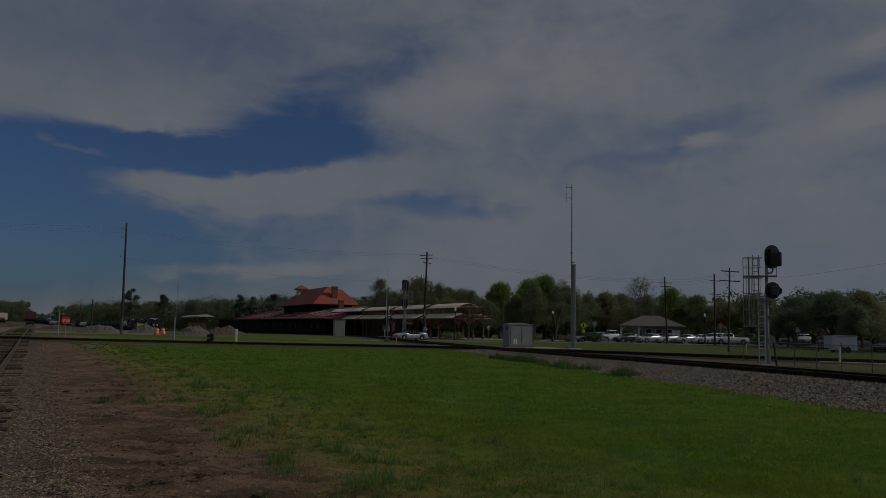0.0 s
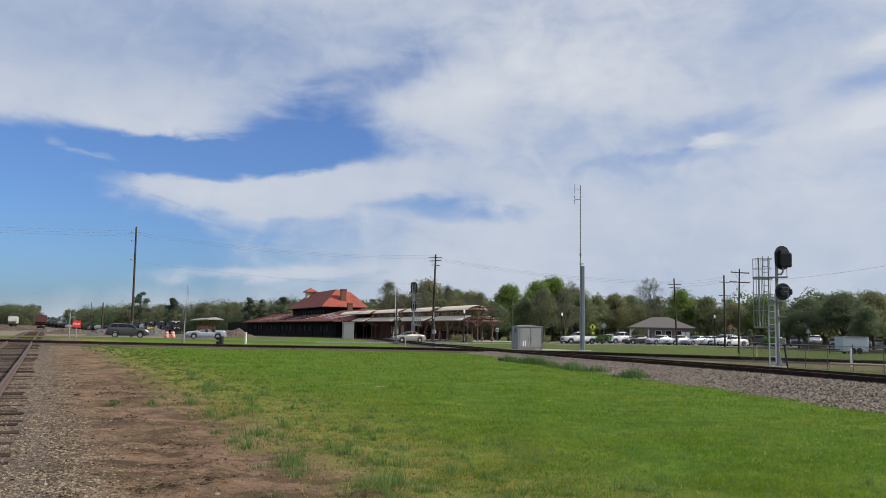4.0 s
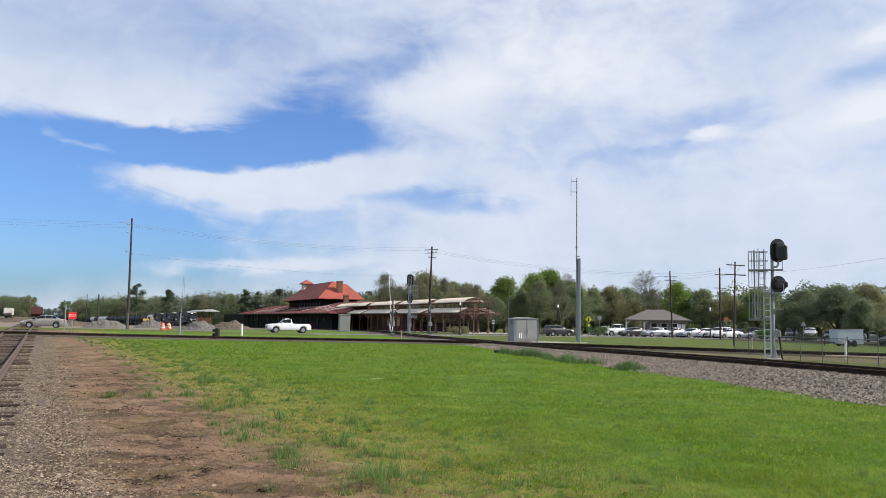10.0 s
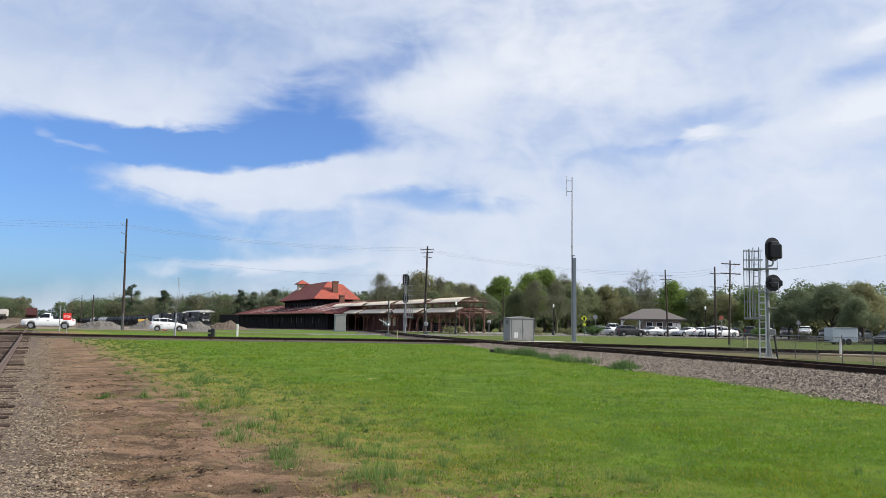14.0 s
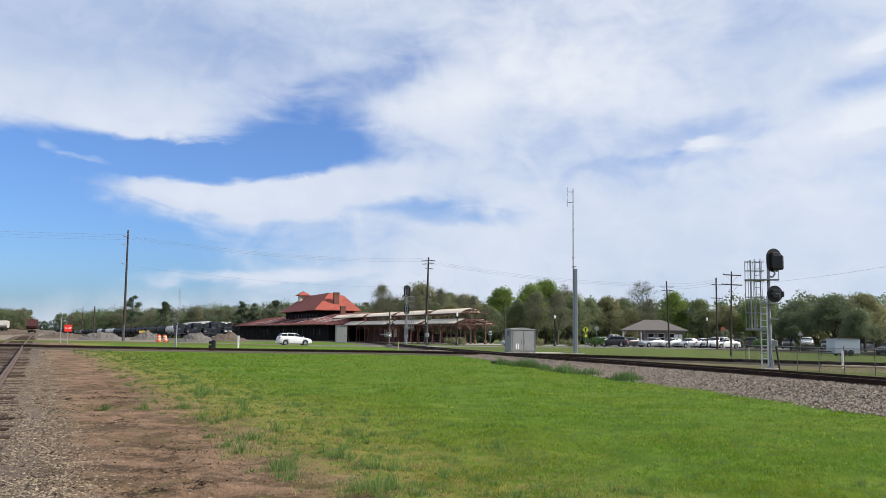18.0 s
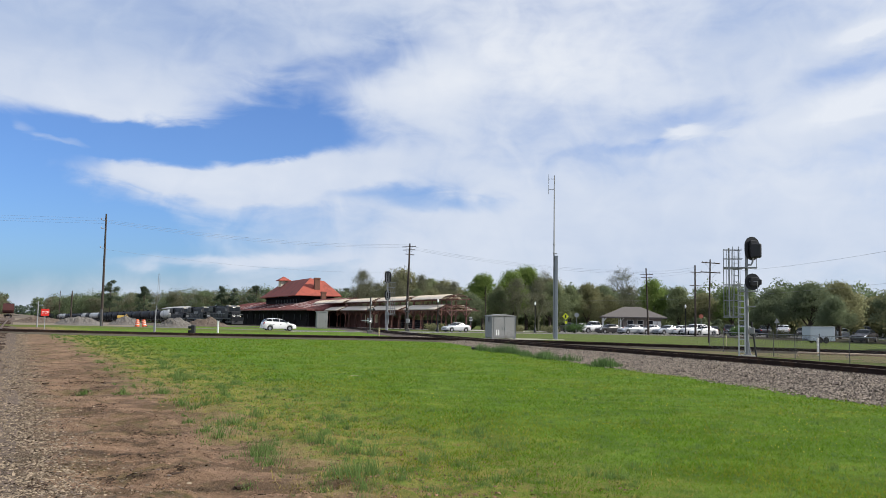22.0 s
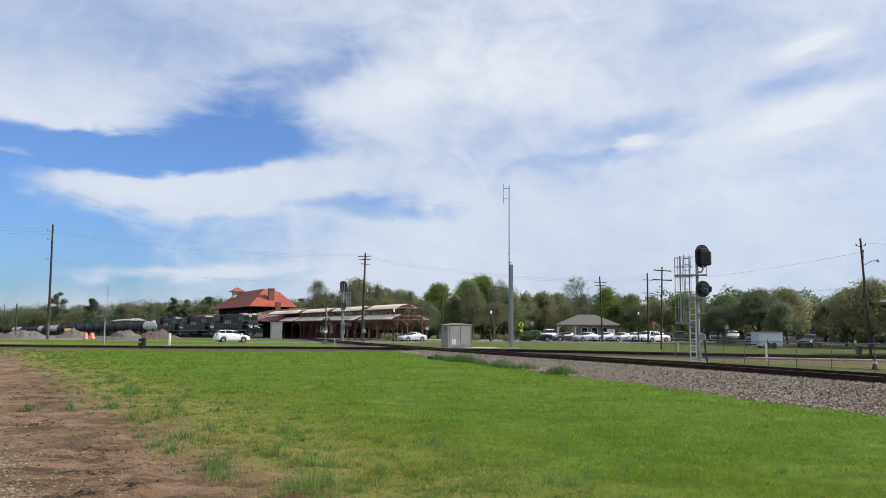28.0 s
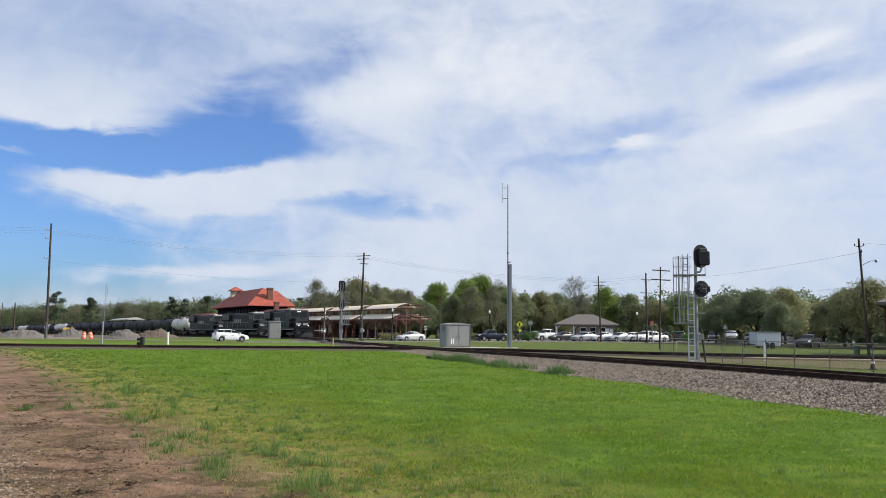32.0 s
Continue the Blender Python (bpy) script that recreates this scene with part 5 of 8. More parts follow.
def stop_sign():
    top = empty("stop_sign", at(-28.95, 63.4, 24) @ Matrix.Diagonal((0.79, 0.79, 0.94, 1)), "square red stop sign on a thin steel post", "sign")
    bm = bmesh.new()
    rod(bm, (0, 0, 0), (0, 0, 1.7), 0.035, 0.035, 8)
    part("post", bm, M_GALV, top)
    bm = bmesh.new()
    box(bm, -0.37, 0.37, -0.06, -0.04, 1.28, 1.86, 0.01)
    part("plate", bm, M_SIGN_RED, top)
    letters("STOP", 0.26, pose(0, -0.066, 1.57, 90), M_WHITE, top)


stop_sign()


# ---- poles, wires, lamps ----
def utility_pole(x, y, h, r, lean, arms, label, extra=None):
    top = empty("utility_pole", at(x, y) @ pose(0, 0, 0, 0, lean), label, "utility pole", "utility poles")
    bm = bmesh.new()
    rod(bm, (0, 0, -0.5), (0, 0, h), r, r * 0.62, 10)
    part("shaft", bm, M_POLE, top)
    for z, w, rz in arms:
        bm = bmesh.new()
        m = pose(0, 0, z, 0, 0, rz)
        box(bm, -w / 2, w / 2, -0.14, -0.07, -0.045, 0.045, 0, m)
        for s in (-1, 1):
            rod(bm, m @ Vector((0, -0.1, -0.7)), m @ Vector((s * w * 0.32, -0.1, -0.05)), 0.009, 0.009, 4)
        a = part("crossarm", bm, M_POLE, top)
        for k in (-0.46, -0.22, 0.22, 0.46):
            bm = bmesh.new()
            lathe(bm, [(0.02, 0.04), (0.035, 0.07), (0.02, 0.1), (0.03, 0.12), (0.012, 0.15)], 8, m @ pose(w * k, -0.11, 0))
            part("insulator", bm, M_GALV, a)
    if extra:
        extra(top)
    return top


def mid_extra(top):
    bm = bmesh.new()
    for s, z in ((1, 9.2), (-1, 8.3)):
        rod(bm, (0, -0.1, z), (0.5 * s, -0.2, z + 0.2), 0.03)
    lathe(bm, [(0.02, 0), (0.14, 0.03), (0.14, 0.55), (0.02, 0.6)], 10, pose(0.45, -0.3, 7.3))
    part("transformer", bm, M_GALV, top)
    bm = bmesh.new()
    pipe(bm, [(-0.7, -0.1, 9.9), (-0.75, -0.1, 7.8), (-0.1, -0.15, 7.2)], 0.03, 5)
    pipe(bm, [(-0.16, -0.2, 0), (-0.14, -0.2, 8.6)], 0.05, 5)
    part("riser_cable", bm, M_BLACK, top)


def lamp_arm(top):
    bm = bmesh.new()
    pipe(bm, [(0, 0, 6.4), (0.6, -0.2, 6.7), (0.95, -0.25, 6.72)], 0.022, 6)
    lathe(bm, [(0.03, 0.08), (0.09, 0.03), (0.11, -0.03), (0.06, -0.14)], 10, pose(1.0, -0.25, 6.72))
    part("street_light", bm, M_GALV, top)
    for s in (-1, 1):
        bm = bmesh.new()
        rod(bm, (0, 0, 7.75), (s * 0.35, 0, 7.85), 0.025)
        lathe(bm, [(0.03, 0), (0.05, 0.06), (0.02, 0.15)], 8, pose(s * 0.35, 0, 7.85))
        part("wire_bracket", bm, M_BLACK, top)


def left_extra(top):
    bm = bmesh.new()
    box(bm, -0.12, 0.12, -0.22, 0.08, 0, 1.9, 0.03)
    part("cable_guard", bm, M_POST, top)
    for z in (12.4, 11.4, 9.1):
        bm = bmesh.new()
        rod(bm, (0, -0.1, z), (-0.45, -0.2, z + 0.05), 0.03)
        lathe(bm, [(0.04, 0), (0.08, 0.08), (0.04, 0.22)], 8, pose(-0.45, -0.2, z + 0.05))
        part("wire_bracket", bm, M_GALV, top)


POLES = {
    "left": (-36.9, 95.2, 13.2, 0.155, -0.6, [], left_extra),
    "mid": (-1.6, 122.6, 13.3, 0.20, 1.1, [(12.8, 2.8, -42), (12.3, 2.4, -42), (11.6, 1.6, 40)], mid_extra),
    "r1": (34.3, 118, 9.9, 0.15, -1.8, [(9.0, 2.3, 20), (8.5, 2.0, 20)], None),
    "r2": (39.5, 112.7, 10.1, 0.16, 0.1, [(9.1, 1.9, 25), (7.2, 2.2, 25)], None),
    "r3": (27.4, 74.6, 7.85, 0.10, 1.6, [(7.5, 1.9, 12), (6.6, 2.0, 8)], None),
    "right": (34.9, 53.8, 8.35, 0.105, -2.8, [(7.4, 0.9, 60)], lamp_arm),
    "thin": (11.8, 138.0, 7.6, 0.12, 0.0, [], None),
}
TOPS = {}
for key, (x, y, h, r, lean, arms, extra) in POLES.items():
    utility_pole(x, y, h, r, lean, arms, "weathered wooden utility pole" + (" with crossarms" if arms else "") + (" leaning over a fence" if key == "right" else ""), extra)
    TOPS[key] = at(x, y) @ pose(0, 0, 0, 0, lean) @ Vector((0, 0, h))
for x, y, h in ((-43.2, 101.6, 4.2), (-62, 141, 5.4)):
    utility_pole(x, y, h, 0.12 if y < 120 else 0.08, 0, [], "short dark wooden yard pole")


def wires(a, b, sag, n, spread, drop):
    a, b = Vector(a), Vector(b)
    side = (b - a).cross(Vector((0, 0, 1))).normalized()
    for k in range(n):
        o = side * (k - (n - 1) / 2) * spread + Vector((0, 0, -drop * k))
        pts = []
        for i in range(17):
            t = i / 16
            pts.append(a.lerp(b, t) + o - Vector((0, 0, sag * 4 * t * (1 - t))))
        bm = bmesh.new()
        pipe(bm, pts, 0.008, 4)
        tagged(finish("overhead_wire", bm, M_WIRE), "thin dark overhead wire between two poles", "wire", "overhead wires")


wires(TOPS["left"] + Vector((0, 0, -0.6)), TOPS["mid"] + Vector((0, 0, -0.1)), 0.9, 3, 0.5, 0.25)
wires(TOPS["left"] + Vector((0, 0, -0.6)), (-95, 70, 12.2), 0.5, 3, 0.5, 0.25)
wires(TOPS["left"] + Vector((0, 0, -4.2)), TOPS["mid"] + Vector((0, 0, -4.5)), 0.8, 1, 0.5, 0.2)
wires(TOPS["mid"] + Vector((0, 0, -0.4)), TOPS["r1"] + Vector((0, 0, -0.4)), 0.8, 3, 0.5, 0.25)
wires(TOPS["r1"] + Vector((0, 0, -0.4)), TOPS["r2"] + Vector((0, 0, -0.2)), 0.2, 3, 0.4, 0.4)
wires(TOPS["r2"] + Vector((0, 0, -1.0)), TOPS["right"] + Vector((0, 0, -1.0)), 0.5, 1, 0.4, 0.1)
wires((28.6, 140, 5.5), TOPS["right"] + Vector((0, 0, -3.4)), 0.6, 1, 0.4, 0.1)
wires(TOPS["right"] + Vector((0, 0, -0.3)), (80, 60, 7.6), 0.3, 1, 0.4, 0.1)
wires(TOPS["right"] + Vector((0, 0, -3.4)), (80, 50, 4.9), 0.3, 1, 0.4, 0.1)


def post_lamp(x, y, h):
    top = empty("street_lamp", at(x, y), "black fluted lamp post with a white globe", "street lamp", "lamp posts by the road")
    bm = bmesh.new()
    lathe(bm, [(0.22, 0), (0.22, 0.35), (0.14, 0.5), (0.10, 0.9), (0.075, 1.2), (0.06, h - 0.6), (0.1, h - 0.55), (0.06, h - 0.45)], 12)
    part("post", bm, M_BLACK, top, smooth=True)
    bm = bmesh.new()
    lathe(bm, [(0.07, h - 0.45), (0.13, h - 0.32), (0.14, h - 0.16), (0.10, h - 0.02), (0.03, h + 0.08)], 12)
    part("globe", bm, M_LAMP_GLOBE, top, "white acorn globe", smooth=True)


for x, y in ((2.95, 114.3), (17.9, 121.2), (40.9, 121.0)):
    post_lamp(x, y, 4.6)


def sign(x, y, h, shape, w, material, label, rz=0, bars=()):
    top = empty("road_sign", at(x, y, rz), label, "sign")
    bm = bmesh.new()
    box(bm, -0.035, 0.035, -0.03, 0.03, 0, h + w * 0.6, 0)
    part("post", bm, M_GALV, top)
    bm = bmesh.new()
    n, ph = {"diamond": (4, 0), "octagon": (8, math.pi / 8), "square": (4, math.pi / 4), "round": (20, 0), "triangle": (3, math.pi / 2)}[shape]
    prism(bm, [(w * math.cos(ph + i * 2 * math.pi / n), h + w * math.sin(ph + i * 2 * math.pi / n)) for i in range(n)], -0.05, -0.03)
    part("plate", bm, material, top)
    for x0, x1, z0, z1 in bars:
        bm = bmesh.new()
        box(bm, x0, x1, -0.062, -0.052, h + z0, h + z1)
        part("symbol", bm, M_BLACK, top)


sign(22.6, 121.5, 2.55, "diamond", 0.5, M_SIGN_YELLOW, "fluorescent yellow diamond warning sign", 0, ((-0.12, 0.12, -0.3, 0.28),))
sign(22.65, 121.4, 1.65, "square", 0.27, M_SIGN_YELLOW, "small yellow plate under the warning sign", 0)
sign(24.3, 121.5, 2.8, "octagon", 0.36, M_GALV, "back of a grey octagonal road sign", 0)
sign(41.5, 116, 2.9, "octagon", 0.34, mat("faded_red_sign", (0.42, 0.12, 0.08), 0.5), "faded red octagonal road sign", 0)
sign(46.8, 103, 2.3, "triangle", 0.42, M_GALV, "grey triangular sign seen from behind", 0)
sign(8.6, 128, 1.9, "square", 0.36, M_WHITE, "small white notice board", 0, ((-0.25, 0.25, 0.05, 0.15), (-0.25, 0.2, -0.15, -0.05)))


# ---- heaps, barrels, fence ----
def heap(x, y, w, d, h, material, label, seed):
    bm = bmesh.new()
    nx, ny = 60, 44
    rows = []
    for j in range(ny + 1):
        row = []
        for i in range(nx + 1):
            a, b = -1 + 2 * i / nx, -1 + 2 * j / ny
            r = math.sqrt(a * a + b * b)
            z = h * max(0.0, 1 - r * r * (1.1 - 0.1 * r)) ** 1.25 * (0.82 + 0.4 * noise.noise((a * 2.6 + seed, b * 2.6, seed)))
            z += (0.16 * noise.noise((a * 9, b * 9, seed)) + 0.11 * noise.noise((a * 26, b * 26, seed))) * min(1.0, 3 * max(0, 1 - r))
            row.append(bm.verts.new((a * w / 2, b * d / 2, max(-0.05, z) if r < 1 else -0.06)))
        rows.append(row)
    for p, q in zip(rows, rows[1:]):
        for i in range(nx):
            bm.faces.new((p[i], p[i + 1], q[i + 1], q[i]))
    ob = finish("mound", bm, material)
    ob.matrix_basis = at(x, y)
    tagged(ob, label, "heap", "spoil heaps by the track")


heap(-41.8, 101, 6.4, 4.5, 1.2, M_PILE, "heap of grey crushed stone", 1)
heap(-38.0, 106, 4.6, 4, 1.15, M_PILE, "heap of grey crushed stone", 2)
heap(-29.8, 100, 5.0, 4, 1.3, M_PILE, "heap of grey crushed stone with a pointed top", 3)
heap(-29.5, 113.5, 6.8, 5, 1.3, M_PILE_BROWN, "low heap of brown earth", 4)
heap(-52.0, 112, 8, 5, 0.9, M_PILE_BROWN, "low heap of brown earth", 5)


def barrel(x, y, tilt):
    top = empty("traffic_barrel", at(x, y) @ pose(0, 0, 0.02, 0, tilt) @ Matrix.Diagonal((0.85, 0.85, 0.85, 1)), "orange and white construction barrel", "barrel", "traffic barrels")
    prof = [(0.30, 0.0), (0.29, 0.25), (0.27, 0.27), (0.27, 0.48), (0.26, 0.5), (0.255, 0.72), (0.24, 0.74), (0.235, 0.95), (0.2, 0.98), (0.1, 1.02)]
    bm = bmesh.new()
    lathe(bm, prof, 16)
    part("drum", bm, M_ORANGE, top)
    for z, r in ((0.29, 0.278), (0.52, 0.268), (0.77, 0.247)):
        bm = bmesh.new()
        lathe(bm, [(r, z), (r, z + 0.075)], 16, cap=False)
        part("reflective_band", bm, M_WHITE, top)
    bm = bmesh.new()
    lathe(bm, [(0.42, -0.02), (0.42, 0.05), (0.32, 0.07)], 16)
    part("base", bm, M_RUBBER, top)


barrel(-32.0, 93.0, 0)
barrel(-31.3, 93.4, -12)


def chain_fence():
    pts = spline([(18.4, 50), (18.75, 41), (19.3, 35.5), (20.4, 31.5), (23.5, 24), (28, 13)], 2.1)
    top = empty("chain_link_fence", Matrix(), "low grey chain-link fence along the track", "fence")
    for p in pts:
        bm = bmesh.new()
        rod(bm, (p.x, p.y, gz(p.x, p.y) - 0.1), (p.x, p.y, gz(p.x, p.y) + 1.25), 0.021, 0.021, 8)
        lathe(bm, [(0.026, 1.25), (0.03, 1.28), (0.008, 1.31)], 8, pose(p.x, p.y, gz(p.x, p.y)))
        part("post", bm, M_POST, top)
    for z in (1.2,):
        bm = bmesh.new()
        pipe(bm, [(p.x, p.y, gz(p.x, p.y) + z) for p in pts], 0.017, 6)
        part("top_rail", bm, M_GALV, top)
    bm = bmesh.new()
    for a, b in zip(pts, pts[1:]):
        n = 34
        for k in range(-16, n):
            for s in (1, -1):
                t0, t1 = k / n, (k + 16) / n
                c0, c1 = max(0.0, t0), min(1.0, t1)
                if c1 <= c0:
                    continue
                z0, z1 = (c0 - t0) / (t1 - t0) * 1.15, (c1 - t0) / (t1 - t0) * 1.15
                if s < 0:
                    z0, z1 = 1.15 - z0, 1.15 - z1
                p, q = a.lerp(b, c0), a.lerp(b, c1)
                g0, g1 = gz(p.x, p.y) + 0.04, gz(q.x, q.y) + 0.04
                d = Vector((0, 0, 0.004))
                quad(bm, Vector((p.x, p.y, g0 + z0)) - d, Vector((q.x, q.y, g1 + z1)) - d, Vector((q.x, q.y, g1 + z1)) + d, Vector((p.x, p.y, g0 + z0)) + d)
    part("wire_mesh", bm, M_POST, top, "fine chain-link mesh")


chain_fence()


# ---- vehicles ----
# length, width, height, wheel radius, wheel places, lower outline, cabin outline (x forward, z up)
STYLES = {
    "sedan": dict(L=4.7, W=1.80, r=0.32, wx=(1.42, -1.33), low=0.22,
                  hood=[(2.33, 0.45), (2.30, 0.68), (2.05, 0.80), (0.95, 0.95), (0.6, 0.98), (-1.55, 1.02), (-2.15, 1.00), (-2.33, 0.88), (-2.35, 0.45)],
                  cab=[(1.0, 0.93), (0.35, 1.36), (0.0, 1.43), (-0.65, 1.43), (-1.05, 1.36), (-1.75, 1.0)], glass=[(0.78, -0.18), (-0.24, -0.85), (-0.9, -1.32)]),
    "hatch": dict(L=4.4, W=1.78, r=0.32, wx=(1.32, -1.28), low=0.24,
                  hood=[(2.18, 0.45), (2.16, 0.70), (1.95, 0.84), (1.15, 1.00), (0.7, 1.02), (-1.6, 1.12), (-2.1, 1.08), (-2.16, 0.85), (-2.18, 0.45)],
                  cab=[(1.3, 0.97), (0.45, 1.43), (0.0, 1.54), (-0.95, 1.57), (-1.7, 1.50), (-2.13, 1.06)], glass=[(0.98, -0.05), (-0.11, -0.98), (-1.05, -1.75)]),
    "suv": dict(L=4.8, W=1.9, r=0.36, wx=(1.45, -1.4), low=0.28,
                hood=[(2.38, 0.5), (2.36, 0.85), (2.15, 1.0), (1.1, 1.12), (0.7, 1.14), (-1.8, 1.18), (-2.3, 1.15), (-2.37, 0.9), (-2.39, 0.5)],
                cab=[(1.15, 1.08), (0.45, 1.60), (0.1, 1.68), (-1.5, 1.69), (-1.95, 1.62), (-2.3, 1.14)], glass=[(0.9, -0.05), (-0.12, -1.05), (-1.13, -1.85)]),
    "pickup": dict(L=5.6, W=1.95, r=0.39, wx=(1.75, -1.75), low=0.36,
                   hood=[(2.78, 0.55), (2.76, 0.98), (2.6, 1.08), (1.35, 1.16), (0.9, 1.17), (-0.55, 1.17), (-2.72, 1.17), (-2.76, 1.1), (-2.78, 0.55)],
                   cab=[(1.3, 1.14), (0.75, 1.75), (0.45, 1.83), (-0.3, 1.83), (-0.5, 1.78), (-0.62, 1.17)], glass=[(1.0, 0.12), (0.06, -0.5)]),
    "work_pickup": dict(L=5.6, W=1.95, r=0.39, wx=(1.75, -1.75), low=0.36,
                        hood=[(2.78, 0.55), (2.76, 0.98), (2.6, 1.08), (1.35, 1.16), (0.9, 1.17), (-0.55, 1.15), (-2.72, 1.15), (-2.76, 1.1), (-2.78, 0.55)],
                        cab=[(1.2, 1.14), (0.62, 1.72), (0.35, 1.80), (-0.1, 1.80), (-0.27, 1.74), (-0.38, 1.15)], glass=[(0.86, -0.16)]),
    "convertible": dict(L=4.8, W=1.80, r=0.32, wx=(1.42, -1.38), low=0.22,
                        hood=[(2.38, 0.45), (2.35, 0.70), (2.1, 0.84), (0.95, 0.98), (0.75, 0.96), (0.7, 0.80), (-1.0, 0.82), (-1.1, 1.02), (-2.1, 1.03), (-2.38, 0.95), (-2.4, 0.45)],
                        cab=None, glass=[]),
}


def car(kind, paint, label, m, group=""):
    S = STYLES[kind]
    hw = S["W"] / 2
    top = empty({"pickup": "pickup_truck", "suv": "suv", "hatch": "hatchback_car", "convertible": "convertible_car", "work_pickup": "pickup_truck"}.get(kind, "sedan_car"), m, label, "pickup truck" if kind.endswith("pickup") else "car", group)
    low, r = S["low"], S["r"] + 0.065
    xmax = S["L"] / 2
    # the centre line seen from the side, softened, and the wheel arches
    xs_f = np.linspace(-xmax, xmax, 400)

    def soften(pts, width=15):
        p = sorted(pts)
        z = np.interp(xs_f, [q[0] for q in p], [q[1] for q in p])
        k = np.hanning(width)
        return np.convolve(np.pad(z, width // 2, mode="edge"), k / k.sum(), "valid")
    deck_f = soften(S["hood"][1:-1] + [(xmax, S["hood"][1][1] - 0.08), (-xmax, S["hood"][-2][1] - 0.08)])
    raw_deck = np.interp(xs_f, *zip(*sorted(S["hood"][1:-1])))
    if S["cab"]:
        p = sorted(S["cab"])
        roof = np.interp(xs_f, [q[0] for q in p], [q[1] for q in p], left=0, right=0)
        top_f = soften(list(zip(xs_f, np.maximum(roof, raw_deck))), 25)
    else:
        top_f = deck_f
    top_f = np.maximum(top_f, deck_f)

    def section(x):
        """Half the outline of the body at x: sideways distance and height, from the sill up to the middle of the roof."""
        e = max(0.0, abs(x) / xmax - 0.66) / 0.34
        w = hw * (1 - 0.20 * e ** 2.4)
        d, t = float(np.interp(x, xs_f, deck_f)), float(np.interp(x, xs_f, top_f))
        zb = low + 0.10 * e ** 3
        for c in S["wx"]:
            if abs(x - c) < r:
                zb = max(zb, S["r"] + math.sqrt(r * r - (x - c) ** 2))
        zb = min(zb, d - 0.12)
        h = t - d
        c = min(1.0, max(0.0, h / 0.3))
        mix = lambda a, b: a + (b - a) * c
        ys = [0.90, 0.965, 1.0, 0.995, 0.97, 0.925, mix(0.86, 0.885), mix(0.74, 0.81), mix(0.55, 0.745), mix(0.28, 0.56), 0.0]
        zs = [zb, zb + (d - zb) * 0.12, zb + (d - zb) * 0.45, zb + (d - zb) * 0.74, d - 0.05, d - 0.005, d + 0.2 * h + 0.006, d + 0.72 * h + 0.012, d + 0.91 * h + 0.02, d + 0.985 * h + 0.03, d + h + 0.036]
        return [w * y for y in ys], zs

    def skin(x, v, s, out=0.0):
        ys, zs = section(x)
        k = min(9, int(v))
        t = v - k
        return Vector((x, s * (ys[k] + (ys[k + 1] - ys[k]) * t + out), zs[k] + (zs[k + 1] - zs[k]) * t + out * 0.6))
    stations = sorted(set([round(v, 3) for v in np.linspace(-xmax, xmax, 40)] + [round(c + r * math.sin(a), 3) for c in S["wx"] for a in np.linspace(-1.57, 1.57, 13)]))
    bm = bmesh.new()
    rings = []
    for x in stations:
        ys, zs = section(x)
        rings.append([bm.verts.new((x, y, z)) for y, z in zip(ys, zs)] + [bm.verts.new((x, -y, z)) for y, z in list(zip(ys, zs))[-2::-1]])
    for a, b in zip(rings, rings[1:]):
        for q in range(len(a) - 1):
            bm.faces.new((a[q], a[q + 1], b[q + 1], b[q]))
    bm.faces.new(rings[0])
    bm.faces.new(rings[-1][::-1])
    bmesh.ops.recalc_face_normals(bm, faces=bm.faces)
    part("body", bm, paint, top, smooth=True)
    bm = bmesh.new()
    box(bm, -xmax * 0.9, xmax * 0.9, -hw * 0.78, hw * 0.78, low - 0.02, low + 0.42)
    part("underbody", bm, M_TRIM, top)

    def patch(name, x0, x1, v0, v1, sides, material, out=0.012):
        """A pane or lens lying on the body's skin."""
        bm = bmesh.new()
        for s in sides:
            grid = [[bm.verts.new(skin(x0 + (x1 - x0) * a / 7, v0 + (v1 - v0) * b / 4, s, out)) for b in range(5)] for a in range(8)]
            for p, q in zip(grid, grid[1:]):
                for b in range(4):
                    bm.faces.new((p[b], p[b + 1], q[b + 1], q[b]))
        bmesh.ops.remove_doubles(bm, verts=bm.verts, dist=0.0005)
        return part(name, bm, material, top, smooth=True)

    if S["cab"]:
        cab = S["cab"]
        for xa, xb in S["glass"]:
            for s in (-1, 1):
                patch("side_window", xb, xa, 6.0, 7.85, (s,), M_GLASS)
        patch("windscreen", cab[1][0] - 0.02, cab[0][0] - 0.06, 7.6, 10.0, (-1, 1), M_GLASS, 0.014)
        patch("rear_window", cab[-1][0] + 0.06, cab[-2][0] + 0.02, 7.6, 10.0, (-1, 1), M_GLASS, 0.014)
    else:
        bm = bmesh.new()
        slab(bm, [(0.95, -0.7, 0.97), (0.95, 0.7, 0.97), (0.45, 0.6, 1.38), (0.45, -0.6, 1.38)], 0.02)
        pipe(bm, [(0.95, -0.74, 0.97), (0.44, -0.63, 1.4), (0.44, 0.63, 1.4), (0.95, 0.74, 0.97)], 0.03, 6)
        part("windscreen", bm, M_GLASS, top)
        for x in (-0.1, -0.95):
            for s in (-0.4, 0.4):
                bm = bmesh.new()
                box(bm, x - 0.12, x + 0.12, s - 0.24, s + 0.24, 0.7, 1.18, 0.05)
                box(bm, x - 0.08, x + 0.05, s - 0.12, s + 0.12, 1.16, 1.32, 0.04)
                part("seat", bm, M_TRIM, top)
    if kind.endswith("pickup"):
        bm = bmesh.new()
        box(bm, -2.62, -0.72 if kind == "pickup" else -0.48, -hw * 0.78, hw * 0.78, 1.15, 1.215, 0.01)
        part("bed_liner", bm, M_TRIM, top)
